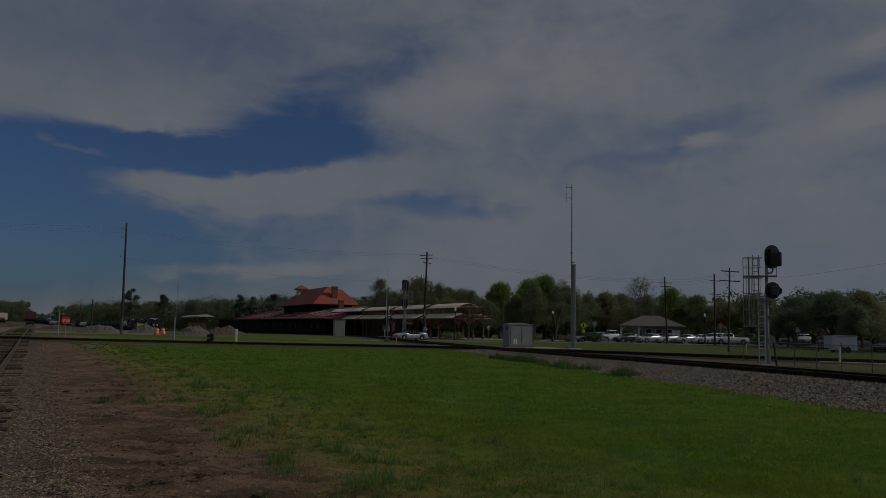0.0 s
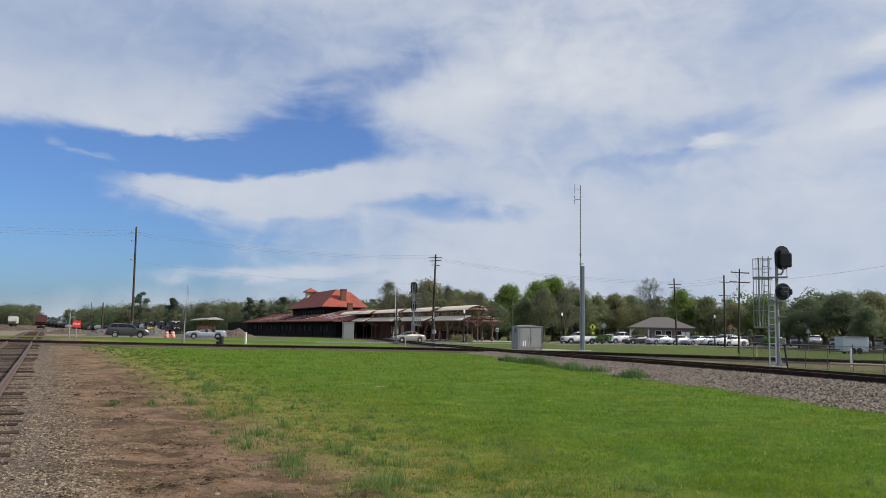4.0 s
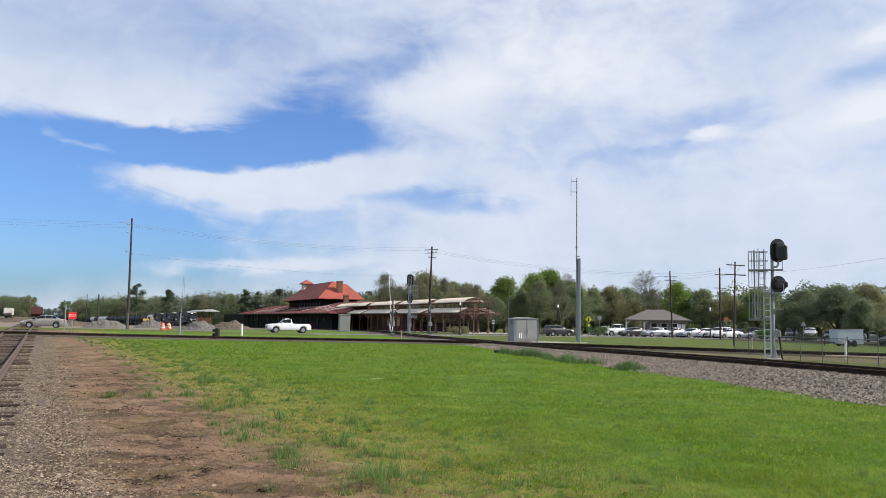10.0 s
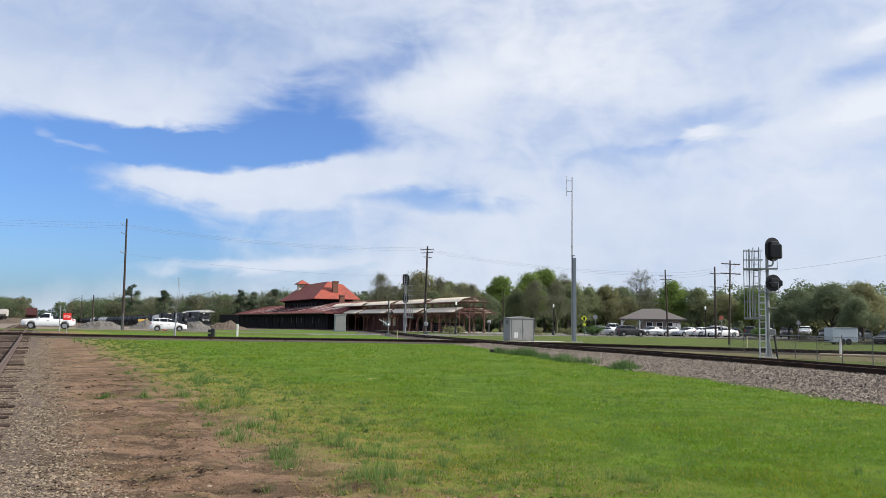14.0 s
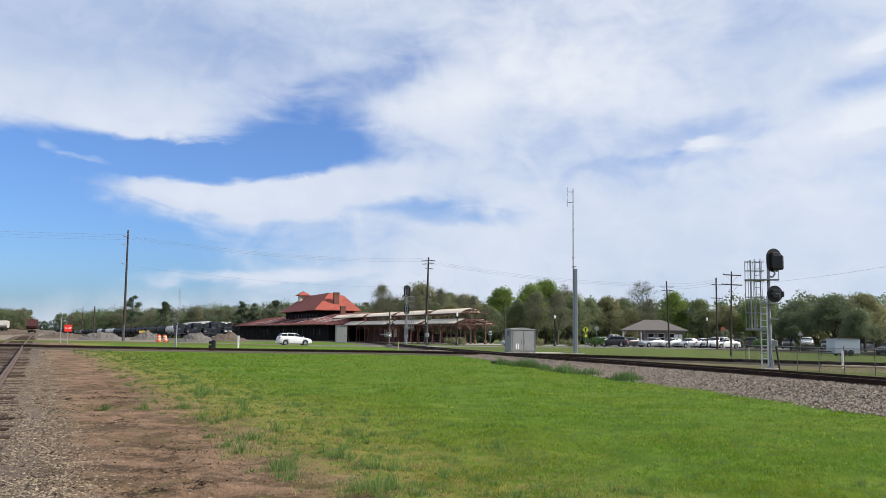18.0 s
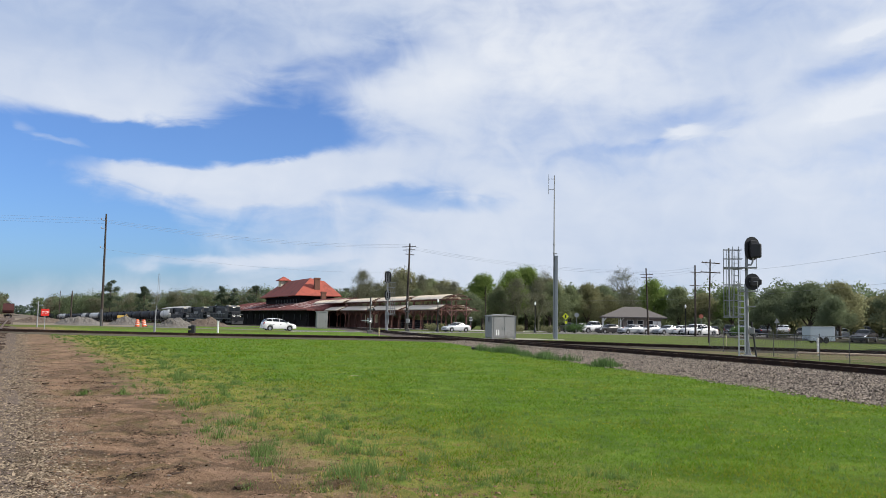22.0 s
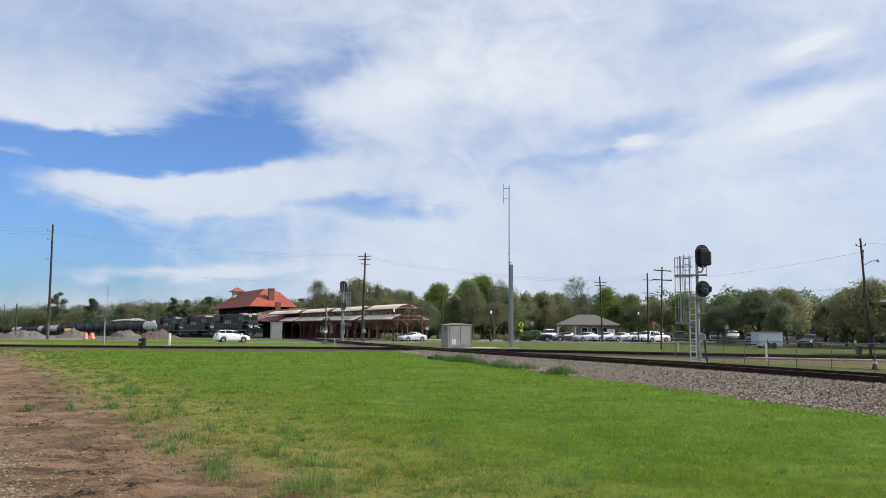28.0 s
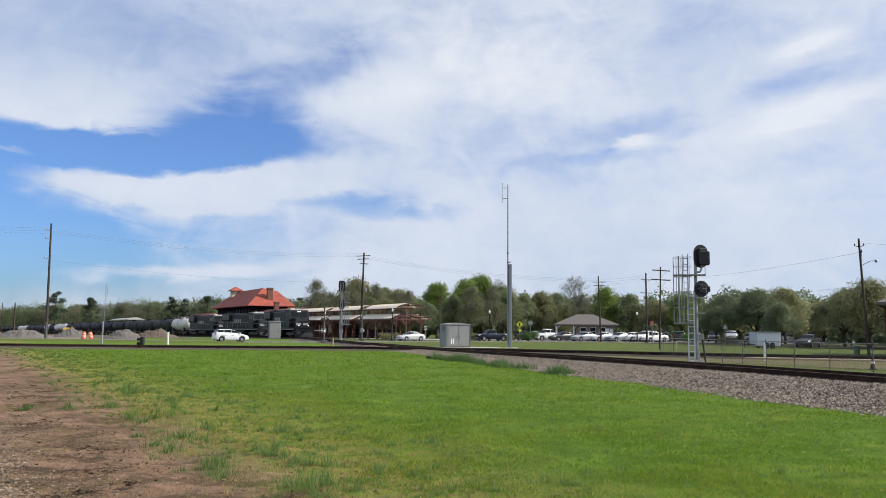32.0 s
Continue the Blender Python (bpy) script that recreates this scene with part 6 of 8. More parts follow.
    # lights, bumpers, grille, mirrors, wheels
    fx0 = S["hood"][1]
    for s in (-1, 1):
        patch("headlight", xmax - 0.36, xmax - 0.03, 3.1, 4.6, (s,), M_CLEAR_LENS)
        patch("tail_light", -xmax + 0.02, -xmax + 0.24, 3.2, 5.0, (s,), M_RED_LENS)
        if S["cab"]:
            mx, mz = S["cab"][0][0] - 0.25, S["cab"][0][1] + 0.06
            bm = bmesh.new()
            box(bm, mx - 0.07, mx + 0.07, s * (hw + 0.03) - 0.09, s * (hw + 0.03) + 0.09, mz - 0.02, mz + 0.14, 0.03)
            part("door_mirror", bm, paint, top)
            for x in [g[0] for g in S["glass"]][1:] + [S["glass"][0][0] + 0.05]:
                bm = bmesh.new()
                box(bm, x - 0.008, x + 0.008, s * hw * 0.96 - 0.03, s * hw * 0.96 + 0.03, low + 0.2, S["cab"][0][1] - 0.08)
                part("door_seam", bm, M_TRIM, top)
            for x in [g[1] + 0.16 for g in S["glass"]][:2]:
                bm = bmesh.new()
                box(bm, x - 0.09, x + 0.09, s * (hw * 0.985) - 0.03, s * (hw * 0.985) + 0.03, S["cab"][0][1] - 0.17, S["cab"][0][1] - 0.13)
                part("door_handle", bm, M_TRIM, top)
    bm = bmesh.new()
    box(bm, xmax - 0.06, xmax + 0.02, -hw * 0.5, hw * 0.5, low + 0.16, fx0[1] - 0.16, 0.02)
    part("grille", bm, M_TRIM, top)
    for x, name in ((S["hood"][0][0], "front_bumper"), (S["hood"][-1][0], "rear_bumper")):
        bm = bmesh.new()
        box(bm, x - 0.1, x + 0.06, -hw * 0.74, hw * 0.74, low + 0.04, low + 0.24, 0.03)
        part(name, bm, M_RIM if kind.endswith("pickup") else paint, top)
    rw = S["r"]
    for x in S["wx"]:
        for s in (-1, 1):
            bm = bmesh.new()
            prof = [(rw * 0.62, -0.10), (rw * 0.93, -0.11), (rw, -0.08), (rw, 0.08), (rw * 0.93, 0.11), (rw * 0.62, 0.10)]
            lathe(bm, prof, 20, pose(0, 0, 0, 90), cap=False)
            tyre = part("wheel", bm, M_RUBBER, top, "black tyre with a silver rim")
            tyre.matrix_basis = pose(x, s * (hw - 0.12), rw)
            bm = bmesh.new()
            lathe(bm, [(rw * 0.63, -0.07), (rw * 0.63, 0.07)], 20, pose(0, 0, 0, 90), cap=True)
            for k in range(5):
                box(bm, -0.035, 0.035, s * 0.07 - 0.02, s * 0.07 + 0.02, 0.04, rw * 0.6, 0, pose(0, 0, 0, 0, k * 72))
            part("rim", bm, M_RIM, tyre)
    return top


# parked cars
PARKED = [
    ("sedan", M_WHITE_CAR, 26.6, 130, 205), ("pickup", M_WHITE_CAR, 28.4, 127.5, 200), ("sedan", M_TAN_DARK, 30.4, 126.0, 203), ("sedan", M_SILVER_CAR, 33.6, 124.6, 205), ("sedan", M_SILVER_LIGHT, 36.6, 124.9, 203), ("sedan", M_SILVER_CAR, 39.1, 124.2, 205), ("sedan", M_WHITE_CAR, 41.9, 124.8, 20), ("suv", M_WHITE_CAR, 43.2, 124.0, 200), ("sedan", M_WHITE_CAR, 44.3, 123.0, 200),
    ("sedan", M_DARK_CAR, 47.6, 127.5, 243), ("suv", M_DARK_CAR, 50.2, 127.2, 66), ("sedan", M_WHITE_CAR, 53.0, 127.0, 245), ("suv", M_TAN_DARK, 55.7, 126.8, 247), ("pickup", M_WHITE_CAR, 58.4, 126.2, 66),
    ("sedan", M_TAN_DARK, 61.2, 125.6, 246), ("suv", M_WHITE_CAR, 64.0, 125.0, 247), ("sedan", M_SILVER_CAR, 66.9, 124.2, 245), ("pickup", M_DARK_CAR, 70.0, 123.4, 246), ("sedan", M_WHITE_CAR, 73.0, 122.6, 245),
    ("sedan", M_DARK_CAR, 51.0, 90.0, 222),
]
PAINT_NAMES = {M_SILVER_CAR.name: "silver", M_DARK_CAR.name: "dark grey", M_NAVY_CAR.name: "navy", M_WHITE_CAR.name: "white", M_TAN_DARK.name: "graphite", M_SILVER_LIGHT.name: "pale silver"}
made = {}
for kind, paint, x, y, rz in PARKED:
    key = (kind, paint.name)
    word = {"suv": "SUV", "pickup": "pickup truck"}.get(kind, kind)
    if key in made:
        copy_thing(made[key], at(x, y, rz, 0.035))
    else:
        made[key] = car(kind, paint, f"{PAINT_NAMES[paint.name]} {word} parked on the asphalt lot", at(x, y, rz, 0.035), "parked cars")


def cargo_trailer():
    top = empty("cargo_trailer", at(41.6, 82.0, 178) @ Matrix.Diagonal((0.82, 1, 0.98, 1)), "pale enclosed cargo trailer parked on grass", "trailer")
    bm = bmesh.new()
    box(bm, -1.6, 1.55, -0.95, 0.95, 0.24, 1.74, 0.06)
    part("body", bm, M_TRAILER, top)
    for k in range(5):
        bm = bmesh.new()
        box(bm, -1.25 + k * 0.62, -1.235 + k * 0.62, -0.956, 0.956, 0.42, 1.7)
        part("seam_strip", bm, M_TRAILER, top)
    bm = bmesh.new()
    box(bm, -1.63, 1.58, -0.98, 0.98, 1.72, 1.79, 0.02)
    part("roof_edge", bm, M_GALV, top)
    for x in (-0.4, 0.35):
        for s in (-1, 1):
            bm = bmesh.new()
            lathe(bm, [(0.18, -0.1), (0.33, -0.1), (0.33, 0.1), (0.18, 0.1)], 14, pose(x, s * 0.98, 0.33, 90))
            part("wheel", bm, M_RUBBER, top)
    bm = bmesh.new()
    rod(bm, (1.7, -0.6, 0.42), (2.9, 0, 0.42), 0.05)
    rod(bm, (1.7, 0.6, 0.42), (2.9, 0, 0.42), 0.05)
    rod(bm, (2.7, 0, 0), (2.7, 0, 0.7), 0.04)
    part("tow_bar", bm, M_BLACK, top)


cargo_trailer()


def pipe_rails():
    for x0, x1, y0, y1, z in ((20.9, 36.0, 43.5, 35.6, 0.19),):
        top = empty("pipe_barrier", Matrix(), "low tan pipe barrier on short posts", "barrier")
        bm = bmesh.new()
        pipe(bm, [(x0, y0, gz(x0, y0) + z), (x1, y1, gz(x1, y1) + z)], 0.06, 8)
        part("pipe", bm, M_PIPE, top)
        for k in range(8):
            t = k / 7
            x, y = x0 + (x1 - x0) * t, y0 + (y1 - y0) * t
            bm = bmesh.new()
            rod(bm, (x, y, gz(x, y) - 0.1), (x, y, gz(x, y) + z), 0.05)
            part("post", bm, M_PIPE, top)
    simple_post("marker_post", 22.6, 44.6, 1.0, 0.07, M_WHITE, "white plastic marker post behind the fence", "post")
    simple_post("marker_post", 22.2, 57.0, 0.95, 0.04, mat("yellowish_post", (0.5, 0.46, 0.25), 0.6), "thin yellowish marker post", "post")
    top = empty("litter_bin", at(36.8, 58.2) @ Matrix.Diagonal((0.7, 0.7, 0.62, 1)), "small green plastic litter bin", "bin")
    bm = bmesh.new()
    lathe(bm, [(0.28, 0), (0.33, 0.9), (0.36, 0.95)], 14)
    part("body", bm, mat("green_bin_plastic", (0.10, 0.13, 0.10), 0.5), top)
    bm = bmesh.new()
    lathe(bm, [(0.37, 0.95), (0.36, 1.02), (0.2, 1.08)], 14)
    part("lid", bm, M_BLACK, top)


pipe_rails()


def traffic_cone(x, y):
    top = empty("traffic_cone", at(x, y) @ Matrix.Diagonal((0.8, 0.8, 0.75, 1)), "grimy dark traffic cone standing by the fence", "cone")
    bm = bmesh.new()
    box(bm, -0.19, 0.19, -0.19, 0.19, 0, 0.04, 0.01)
    part("base", bm, M_RUBBER, top)
    bm = bmesh.new()
    lathe(bm, [(0.15, 0.04), (0.04, 0.7)], 14)
    part("cone", bm, mat("grimy_cone_rubber", (0.05, 0.028, 0.022), 0.8), top)
    bm = bmesh.new()
    lathe(bm, [(0.106, 0.35), (0.082, 0.5)], 14, cap=False)
    part("white_band", bm, M_WHITE, top)


traffic_cone(22.6, 34.6)


# ---- small office and a red house ----
def office():
    top = empty("small_office", at(36.5, 135.5, -12), "small tan brick office with a grey hipped roof and a porch", "building")
    bm = bmesh.new()
    for x0, x1, y0, y1 in ((-1.6, 4.6, -3.5, -3.3), (-1.6, 4.6, 3.3, 3.5), (4.4, 4.6, -3.3, 3.3), (-1.6, -1.4, -3.3, 3.3)):
        box(bm, x0, x1, y0, y1, 0, 2.75)
    part("wall", bm, M_TAN_BRICK, top)
    bm = bmesh.new()
    hip_roof(bm, -5.3, 5.5, -4.4, 4.4, 2.75, 4.5, 4.0, 0.2)
    part("roof", bm, M_SHINGLE, top)
    for x in (-4.8, -2.0):
        for y in (-3.9, 3.9):
            bm = bmesh.new()
            box(bm, x - 0.09, x + 0.09, y - 0.09, y + 0.09, 0, 2.6, 0.01)
            rod(bm, (x, y, 1.9), (x + 0.6, y, 2.6), 0.05)
            part("porch_post", bm, M_WHITE, top)
    for x in (-0.4, 1.2, 2.8):
        window_set(top, x, -3.52, 0.9, 0.9, 1.3, "v", frame_mat=M_WHITE)
    window_set(top, -1.62, 0.8, 0.9, 1.0, 1.3, "u", frame_mat=M_WHITE, pane_mat=mat("blue_window_shade", (0.08, 0.13, 0.25), 0.3))
    for x in (3.6, 4.25):
        bm = bmesh.new()
        box(bm, x - 0.28, x + 0.28, -3.56, -3.5, 0.05, 2.1, 0.01)
        part("door", bm, M_WHITE, top)


M_SILL_BLUE = mat("pale_blue_grey_paint", (0.38, 0.43, 0.50), 0.6, vary=0.1)


def red_house():
    top = empty("house", at(42.6, 53.5, -36), "dark red house with a grey hipped roof and pale porch posts", "house")
    bm = bmesh.new()
    box(bm, -5.4, 5.4, -2.4, 4.2, -0.1, 3.85)
    part("wall", bm, M_WALL_RED, top)
    bm = bmesh.new()
    hip_roof(bm, -5.8, 5.8, -4.8, 4.8, 3.8, 5.3, 3, 0.2)
    part("roof", bm, M_SHINGLE, top)
    for x in (-4.7, -1.6, 1.6, 4.7):
        bm = bmesh.new()
        box(bm, x - 0.14, x + 0.14, -4.5, -4.2, -0.1, 3.8, 0.015)
        box(bm, x - 0.2, x + 0.2, -4.55, -4.15, -0.1, 0.12, 0.015)
        part("porch_post", bm, M_SILL_BLUE, top, "pale blue-grey painted post")
    bm = bmesh.new()
    box(bm, -5.2, 5.2, -4.45, -4.25, 3.56, 3.8, 0.01)
    part("porch_beam", bm, M_SHINGLE, top)
    for x in (-3, 0, 3):
        window_set(top, x, -2.42, 1.0, 1.1, 1.4, "v", frame_mat=M_WHITE)


office()
red_house()


# ---- trees ----
def leaf_cloud(rng, centres, radii, per, size, flat=0.75, loose=0.75):
    """Small leaf sprays round the branch ends, most of them lying across the outward direction."""
    n = len(centres) * per
    c = np.repeat(np.array(centres), per, axis=0)
    r = np.repeat(np.array(radii), per)[:, None]
    d = rng.normal(size=(n, 3))
    d /= np.linalg.norm(d, axis=1)[:, None]
    d[:, 2] *= flat
    p = c + d * r * rng.random((n, 1)) ** 0.4
    out = d + np.array((0, 0, 0.25)) + rng.normal(size=(n, 3)) * loose * 0.6
    out /= np.linalg.norm(out, axis=1)[:, None]
    a = rng.normal(size=(n, 3))
    a -= out * (a * out).sum(1)[:, None]
    a /= np.linalg.norm(a, axis=1)[:, None]
    b = np.cross(out, a)
    s = size * rng.uniform(0.5, 1.3, (n, 1))
    v = np.stack([p - a * s, p - b * s * 0.6, p + a * s, p + b * s * 0.6], 1).reshape(-1, 3)
    f = np.arange(n * 4).reshape(-1, 4)
    return v, f


def np_mesh(name, v, f, material, parent=None):
    me = bpy.data.meshes.new(name)
    k = f.shape[1]
    me.vertices.add(len(v))
    me.vertices.foreach_set("co", np.asarray(v, dtype=np.float32).ravel())
    me.loops.add(f.size)
    me.loops.foreach_set("vertex_index", f.astype(np.int32).ravel())
    me.polygons.add(len(f))
    me.polygons.foreach_set("loop_start", np.arange(0, f.size, k, dtype=np.int32))
    me.update(calc_edges=True)
    me.materials.append(material)
    ob = new(name, me)
    if parent is not None:
        ob.parent = parent
    return ob


def tree(seed, h, spread, trunk_h, leaf, label, per=165, size=0.115, ends=112, bare=False, crown_flat=0.8, low=0.35):
    rng = np.random.default_rng(seed)
    rnd = random.Random(seed)
    top = empty("tree", at(0, -200 - seed * 5), label, "tree", "trees")
    bm = bmesh.new()
    r0 = 0.03 * h
    rod(bm, (0, 0, -0.3), (0.1, 0, trunk_h), r0, r0 * 0.7, 9)
    centres, radii = [], []
    n_limb = 7
    for k in range(n_limb):
        a = k * 2.4 + rnd.uniform(-.4, .4)
        out = spread * rnd.uniform(0.35, 0.62)
        mid = Vector((math.cos(a) * out * 0.6, math.sin(a) * out * 0.6, trunk_h + (h - trunk_h) * rnd.uniform(0.25, 0.5)))
        rod(bm, (0.1 * rnd.random(), 0, trunk_h * rnd.uniform(0.7, 1.0)), mid, r0 * 0.45, r0 * 0.25, 6)
        for j in range(ends // n_limb):
            # uneven crown: ends lie on a lumpy dome
            ph, rr = rnd.uniform(0, 6.283), math.sqrt(rnd.random())
            lump = 0.8 + 0.35 * noise.noise((math.cos(ph) * 1.3 + seed, math.sin(ph) * 1.3, seed))
            zf = rnd.uniform(low, 1.0)
            wide = math.sin(math.pi * min(1, max(0.08, (zf * 0.86 + 0.14))) ** crown_flat) ** 0.6
            end = Vector((math.cos(ph) * rr * spread * wide * lump, math.sin(ph) * rr * spread * wide * lump, h * zf * (0.93 + 0.1 * lump) * 0.95))
            rod(bm, mid, end, r0 * 0.16, r0 * 0.04, 4)
            centres.append(tuple(end))
            radii.append(spread * rnd.uniform(0.16, 0.36))
            if bare:
                for _ in range(12):
                    d = Vector((rnd.gauss(0, 1), rnd.gauss(0, 1), rnd.gauss(0.7, 0.8))).normalized() * spread * rnd.uniform(0.16, 0.3)
                    rod(bm, end, end + d, r0 * 0.035, r0 * 0.01, 3, False)
    part("trunk", bm, M_BARK if not bare else M_TWIG, top)
    if not bare or per:
        v, f = leaf_cloud(rng, centres, radii, per, size)
        np_mesh("crown", v, f, leaf, top)
    return top


def bush(seed, w, h, leaf, label):
    rng = np.random.default_rng(seed)
    rnd = random.Random(seed)
    top = empty("bush", at(0, -150 - seed), label, "bush", "clipped bushes")
    c = [(rnd.uniform(-.6, .6) * w, rnd.uniform(-.4, .4) * w, h * rnd.uniform(0.3, 0.75)) for _ in range(26)]
    v, f = leaf_cloud(rng, c, [w * 0.28] * 26, 110, 0.07)
    v[:, 2] = np.clip(v[:, 2], 0.0, h)
    np_mesh("foliage", v, f, leaf, top)
    bm = bmesh.new()
    for k in range(5):
        rod(bm, (0, 0, -0.1), (rnd.uniform(-.4, .4) * w, rnd.uniform(-.3, .3) * w, h * 0.6), 0.03, 0.01, 5)
    part("stems", bm, M_BARK, top)
    return top


KINDS = {
    "bright": [tree(11, 10, 4.2, 2.4, M_LEAF_BRIGHT, "tall tree in fresh light green leaf"), tree(12, 9, 4.0, 2.0, M_LEAF_BRIGHT, "spreading tree in fresh light green leaf")],
    "mid": [tree(21, 9, 4.0, 2.2, M_LEAF_MID, "leafy mid-green tree in the park"), tree(22, 8, 4.4, 1.8, M_LEAF_MID, "broad mid-green tree in the park")],
    "dark": [tree(31, 7, 4.6, 2.1, M_LEAF_DARK, "dense dark evergreen oak tree", 185, 0.11, 126, low=0.43), tree(32, 8, 4.8, 2.3, M_LEAF_DARK, "dense dark rounded evergreen oak", 185, 0.11, 126, low=0.43)],
    "olive": [tree(41, 8, 4.4, 1.8, M_LEAF_OLIVE, "tree in olive-brown new leaf", 150, 0.11, 112), tree(42, 7, 5.0, 1.6, M_LEAF_OLIVE, "wide tree in olive-brown new leaf", 150, 0.11, 112)],
    "thin": [tree(51, 9, 3.6, 2.2, M_TWIG, "thinly leafed grey-brown park tree", 58, 0.085, 80, True), tree(52, 10, 3.8, 2.6, M_TWIG, "bare branching tree with few leaves", 36, 0.06, 76, True)],
}
SOURCES = {k: list(v) for k, v in KINDS.items()}
used = set()
rnd_t = random.Random(5)


def plant(kind, i, x, y, s, dz=0.0):
    src = SOURCES[kind][i % len(SOURCES[kind])]
    m = at(x, y, rnd_t.uniform(0, 360), dz) @ Matrix.Diagonal((s * rnd_t.uniform(0.92, 1.1), s * rnd_t.uniform(0.92, 1.1), s, 1))
    if src.name in used:
        copy_thing(src, m)
    else:
        used.add(src.name)
        src.matrix_basis = m


# the park behind the road
for kind, i, x, y, s in (
    ("bright", 0, 12.5, 152, 1.06), ("bright", 1, 18.5, 158, 1.28), ("bright", 0, 22.5, 165, 1.23), ("thin", 1, 25.5, 160, 1.23), ("thin", 0, 7.5, 165, 1.10), ("mid", 0, 14.5, 142, 0.87), ("thin", 0, 17.5, 140, 0.95), ("thin", 0, 21.5, 142, 0.95), ("dark", 0, 9.5, 140, 0.86), ("mid", 1, 24.5, 148, 1.10),
    ("mid", 0, 29, 152, 1.06), ("olive", 0, 33, 155, 1.14), ("dark", 1, 37, 160, 1.10), ("thin", 1, 42, 165, 1.10), ("bright", 1, 46, 155, 0.89), ("mid", 1, 50, 152, 0.98), ("olive", 1, 54, 150, 1.03), ("bright", 0, 58, 146, 0.82), ("mid", 0, 62, 148, 0.89), ("thin", 0, 40, 150, 0.90), ("mid", 1, 67, 140, 0.89), ("olive", 0, 27, 162, 1.14), ("olive", 1, 36, 150, 0.90),
    ("dark", 0, 49.5, 112, 0.85), ("dark", 1, 55.0, 111, 0.85), ("olive", 0, 60, 112, 0.87), ("dark", 0, 65, 104, 0.91), ("olive", 1, 64, 92, 0.91), ("dark", 1, 58.5, 95, 0.76), ("olive", 1, 54.6, 84, 1.0), ("olive", 0, 61, 80, 0.87), ("dark", 0, 50.2, 95, 0.84), ("dark", 1, 66, 84, 0.83), ("olive", 0, 68, 76, 0.83), ("dark", 0, 60, 72, 0.58), ("dark", 1, 68, 128, 0.95), ("dark", 0, 75, 122, 1.0), ("dark", 1, 62, 136, 0.9),
    ("thin", 0, -5, 178, 1.18), ("thin", 0, -12.8, 186, 1.36), ("mid", 0, -8.6, 204, 1.32), ("olive", 0, -3.5, 190, 1.5), ("thin", 0, 0.8, 182, 1.25), ("mid", 1, 3.2, 206, 1.4), ("thin", 0, -15.5, 226, 1.3), ("dark", 0, -11.5, 222, 1.35), ("olive", 1, 6.5, 186, 1.45), ("dark", 0, -17, 196, 0.99), ("thin", 0, -10, 196, 1.13), ("mid", 0, 0.0, 174, 1.08), ("olive", 1, 3.0, 164, 1.04), ("dark", 1, 5.0, 155, 0.68), ("mid", 1, 1.5, 196, 1.27), ("thin", 0, -26, 240, 1.18), ("bright", 0, -45, 310, 1.08), ("mid", 1, -60, 310, 1.18), ("dark", 1, -3, 168, 0.72), ("thin", 0, 5, 172, 0.99),
):
    plant(kind, i, x, y, s)
b1, b2 = bush(61, 2.2, 1.75, M_WEED_DARK, "rounded clipped green bush by the road"), bush(62, 2.2, 1.2, M_LEAF_OLIVE, "low brownish bush by the road")
spots = [(b1, 23.4, 118.5), (b2, 14.2, 118.2), (b2, 20.0, 119.0), (b2, 3.0, 119.5), (b2, 11.5, 119.5), (b1, 47.0, 116), (b2, 52, 114)]
for k, (b, x, y) in enumerate(spots):
    if k in (0, 1):
        b.matrix_basis = at(x, y, 0, 0)
    else:
        copy_thing(b, at(x, y, k * 50, 0))


# leaf colour pulled towards blue to paint in the haze of distance
M_LEAF_BLUE = leaf_mat("haze_tinted_distant_leaves", (0.15, 0.19, 0.15))


def far_woods(name, line, depth, h0, h1, count, leaf, label, seed, per=950, size=0.35, clear=True):
    rng = np.random.default_rng(seed)
    rnd = random.Random(seed)
    pts = spline(line, 3.0)
    centres, radii = [], []
    for _ in range(count):
        p = rnd.choice(pts)
        x, y = p.x + rnd.uniform(-depth, depth) * 0.3, p.y + rnd.uniform(0, depth)
        if clear and -6 < (Vector((x, y)) - RAIL_P).dot(RAIL_N) < 24:
            continue
        h = rnd.uniform(h0, h1)
        w = h * rnd.uniform(0.25, 0.4)
        for j in range(9):
            a, zf = rnd.uniform(0, 6.28), rnd.uniform(0.04, 0.88)
            k = math.sin(math.pi * min(0.95, zf * 0.8 + 0.18)) ** 0.5
            centres.append((x + math.cos(a) * w * k * 0.6, y + math.sin(a) * w * k * 0.6, h * zf + gz(x, y)))
            radii.append(w * rnd.uniform(0.4, 0.6))
    v, f = leaf_cloud(rng, centres, radii, per // 9, size, 0.75, 0.5)
    tagged(np_mesh(name, v, f, leaf), label, "woods", kind="stuff")


far_woods("far_woods", [(-560, 860), (-400, 720), (-265, 580), (-165, 480), (-90, 410), (-30, 350)], 40, 16.5, 21.3, 330, M_LEAF_FAR, "distant green spring woodland", 71)
far_woods("far_woods", [(-560, 860), (-400, 720), (-260, 575), (-160, 470), (-85, 400), (-20, 340)], 30, 15, 19.8, 220, M_LEAF_FAR_OLIVE, "distant olive-brown spring woodland", 72)
far_woods("far_pines", [(-300, 620), (-170, 490), (-60, 380)], 40, 20, 24, 14, M_LEAF_DARK, "dark pines standing over distant woods", 73, 500)
far_woods("far_woods", [(-700, 900), (-450, 950), (-330, 900)], 60, 16, 26, 140, M_LEAF_FAR, "woodland at the end of the yard", 74, 450, 0.9)
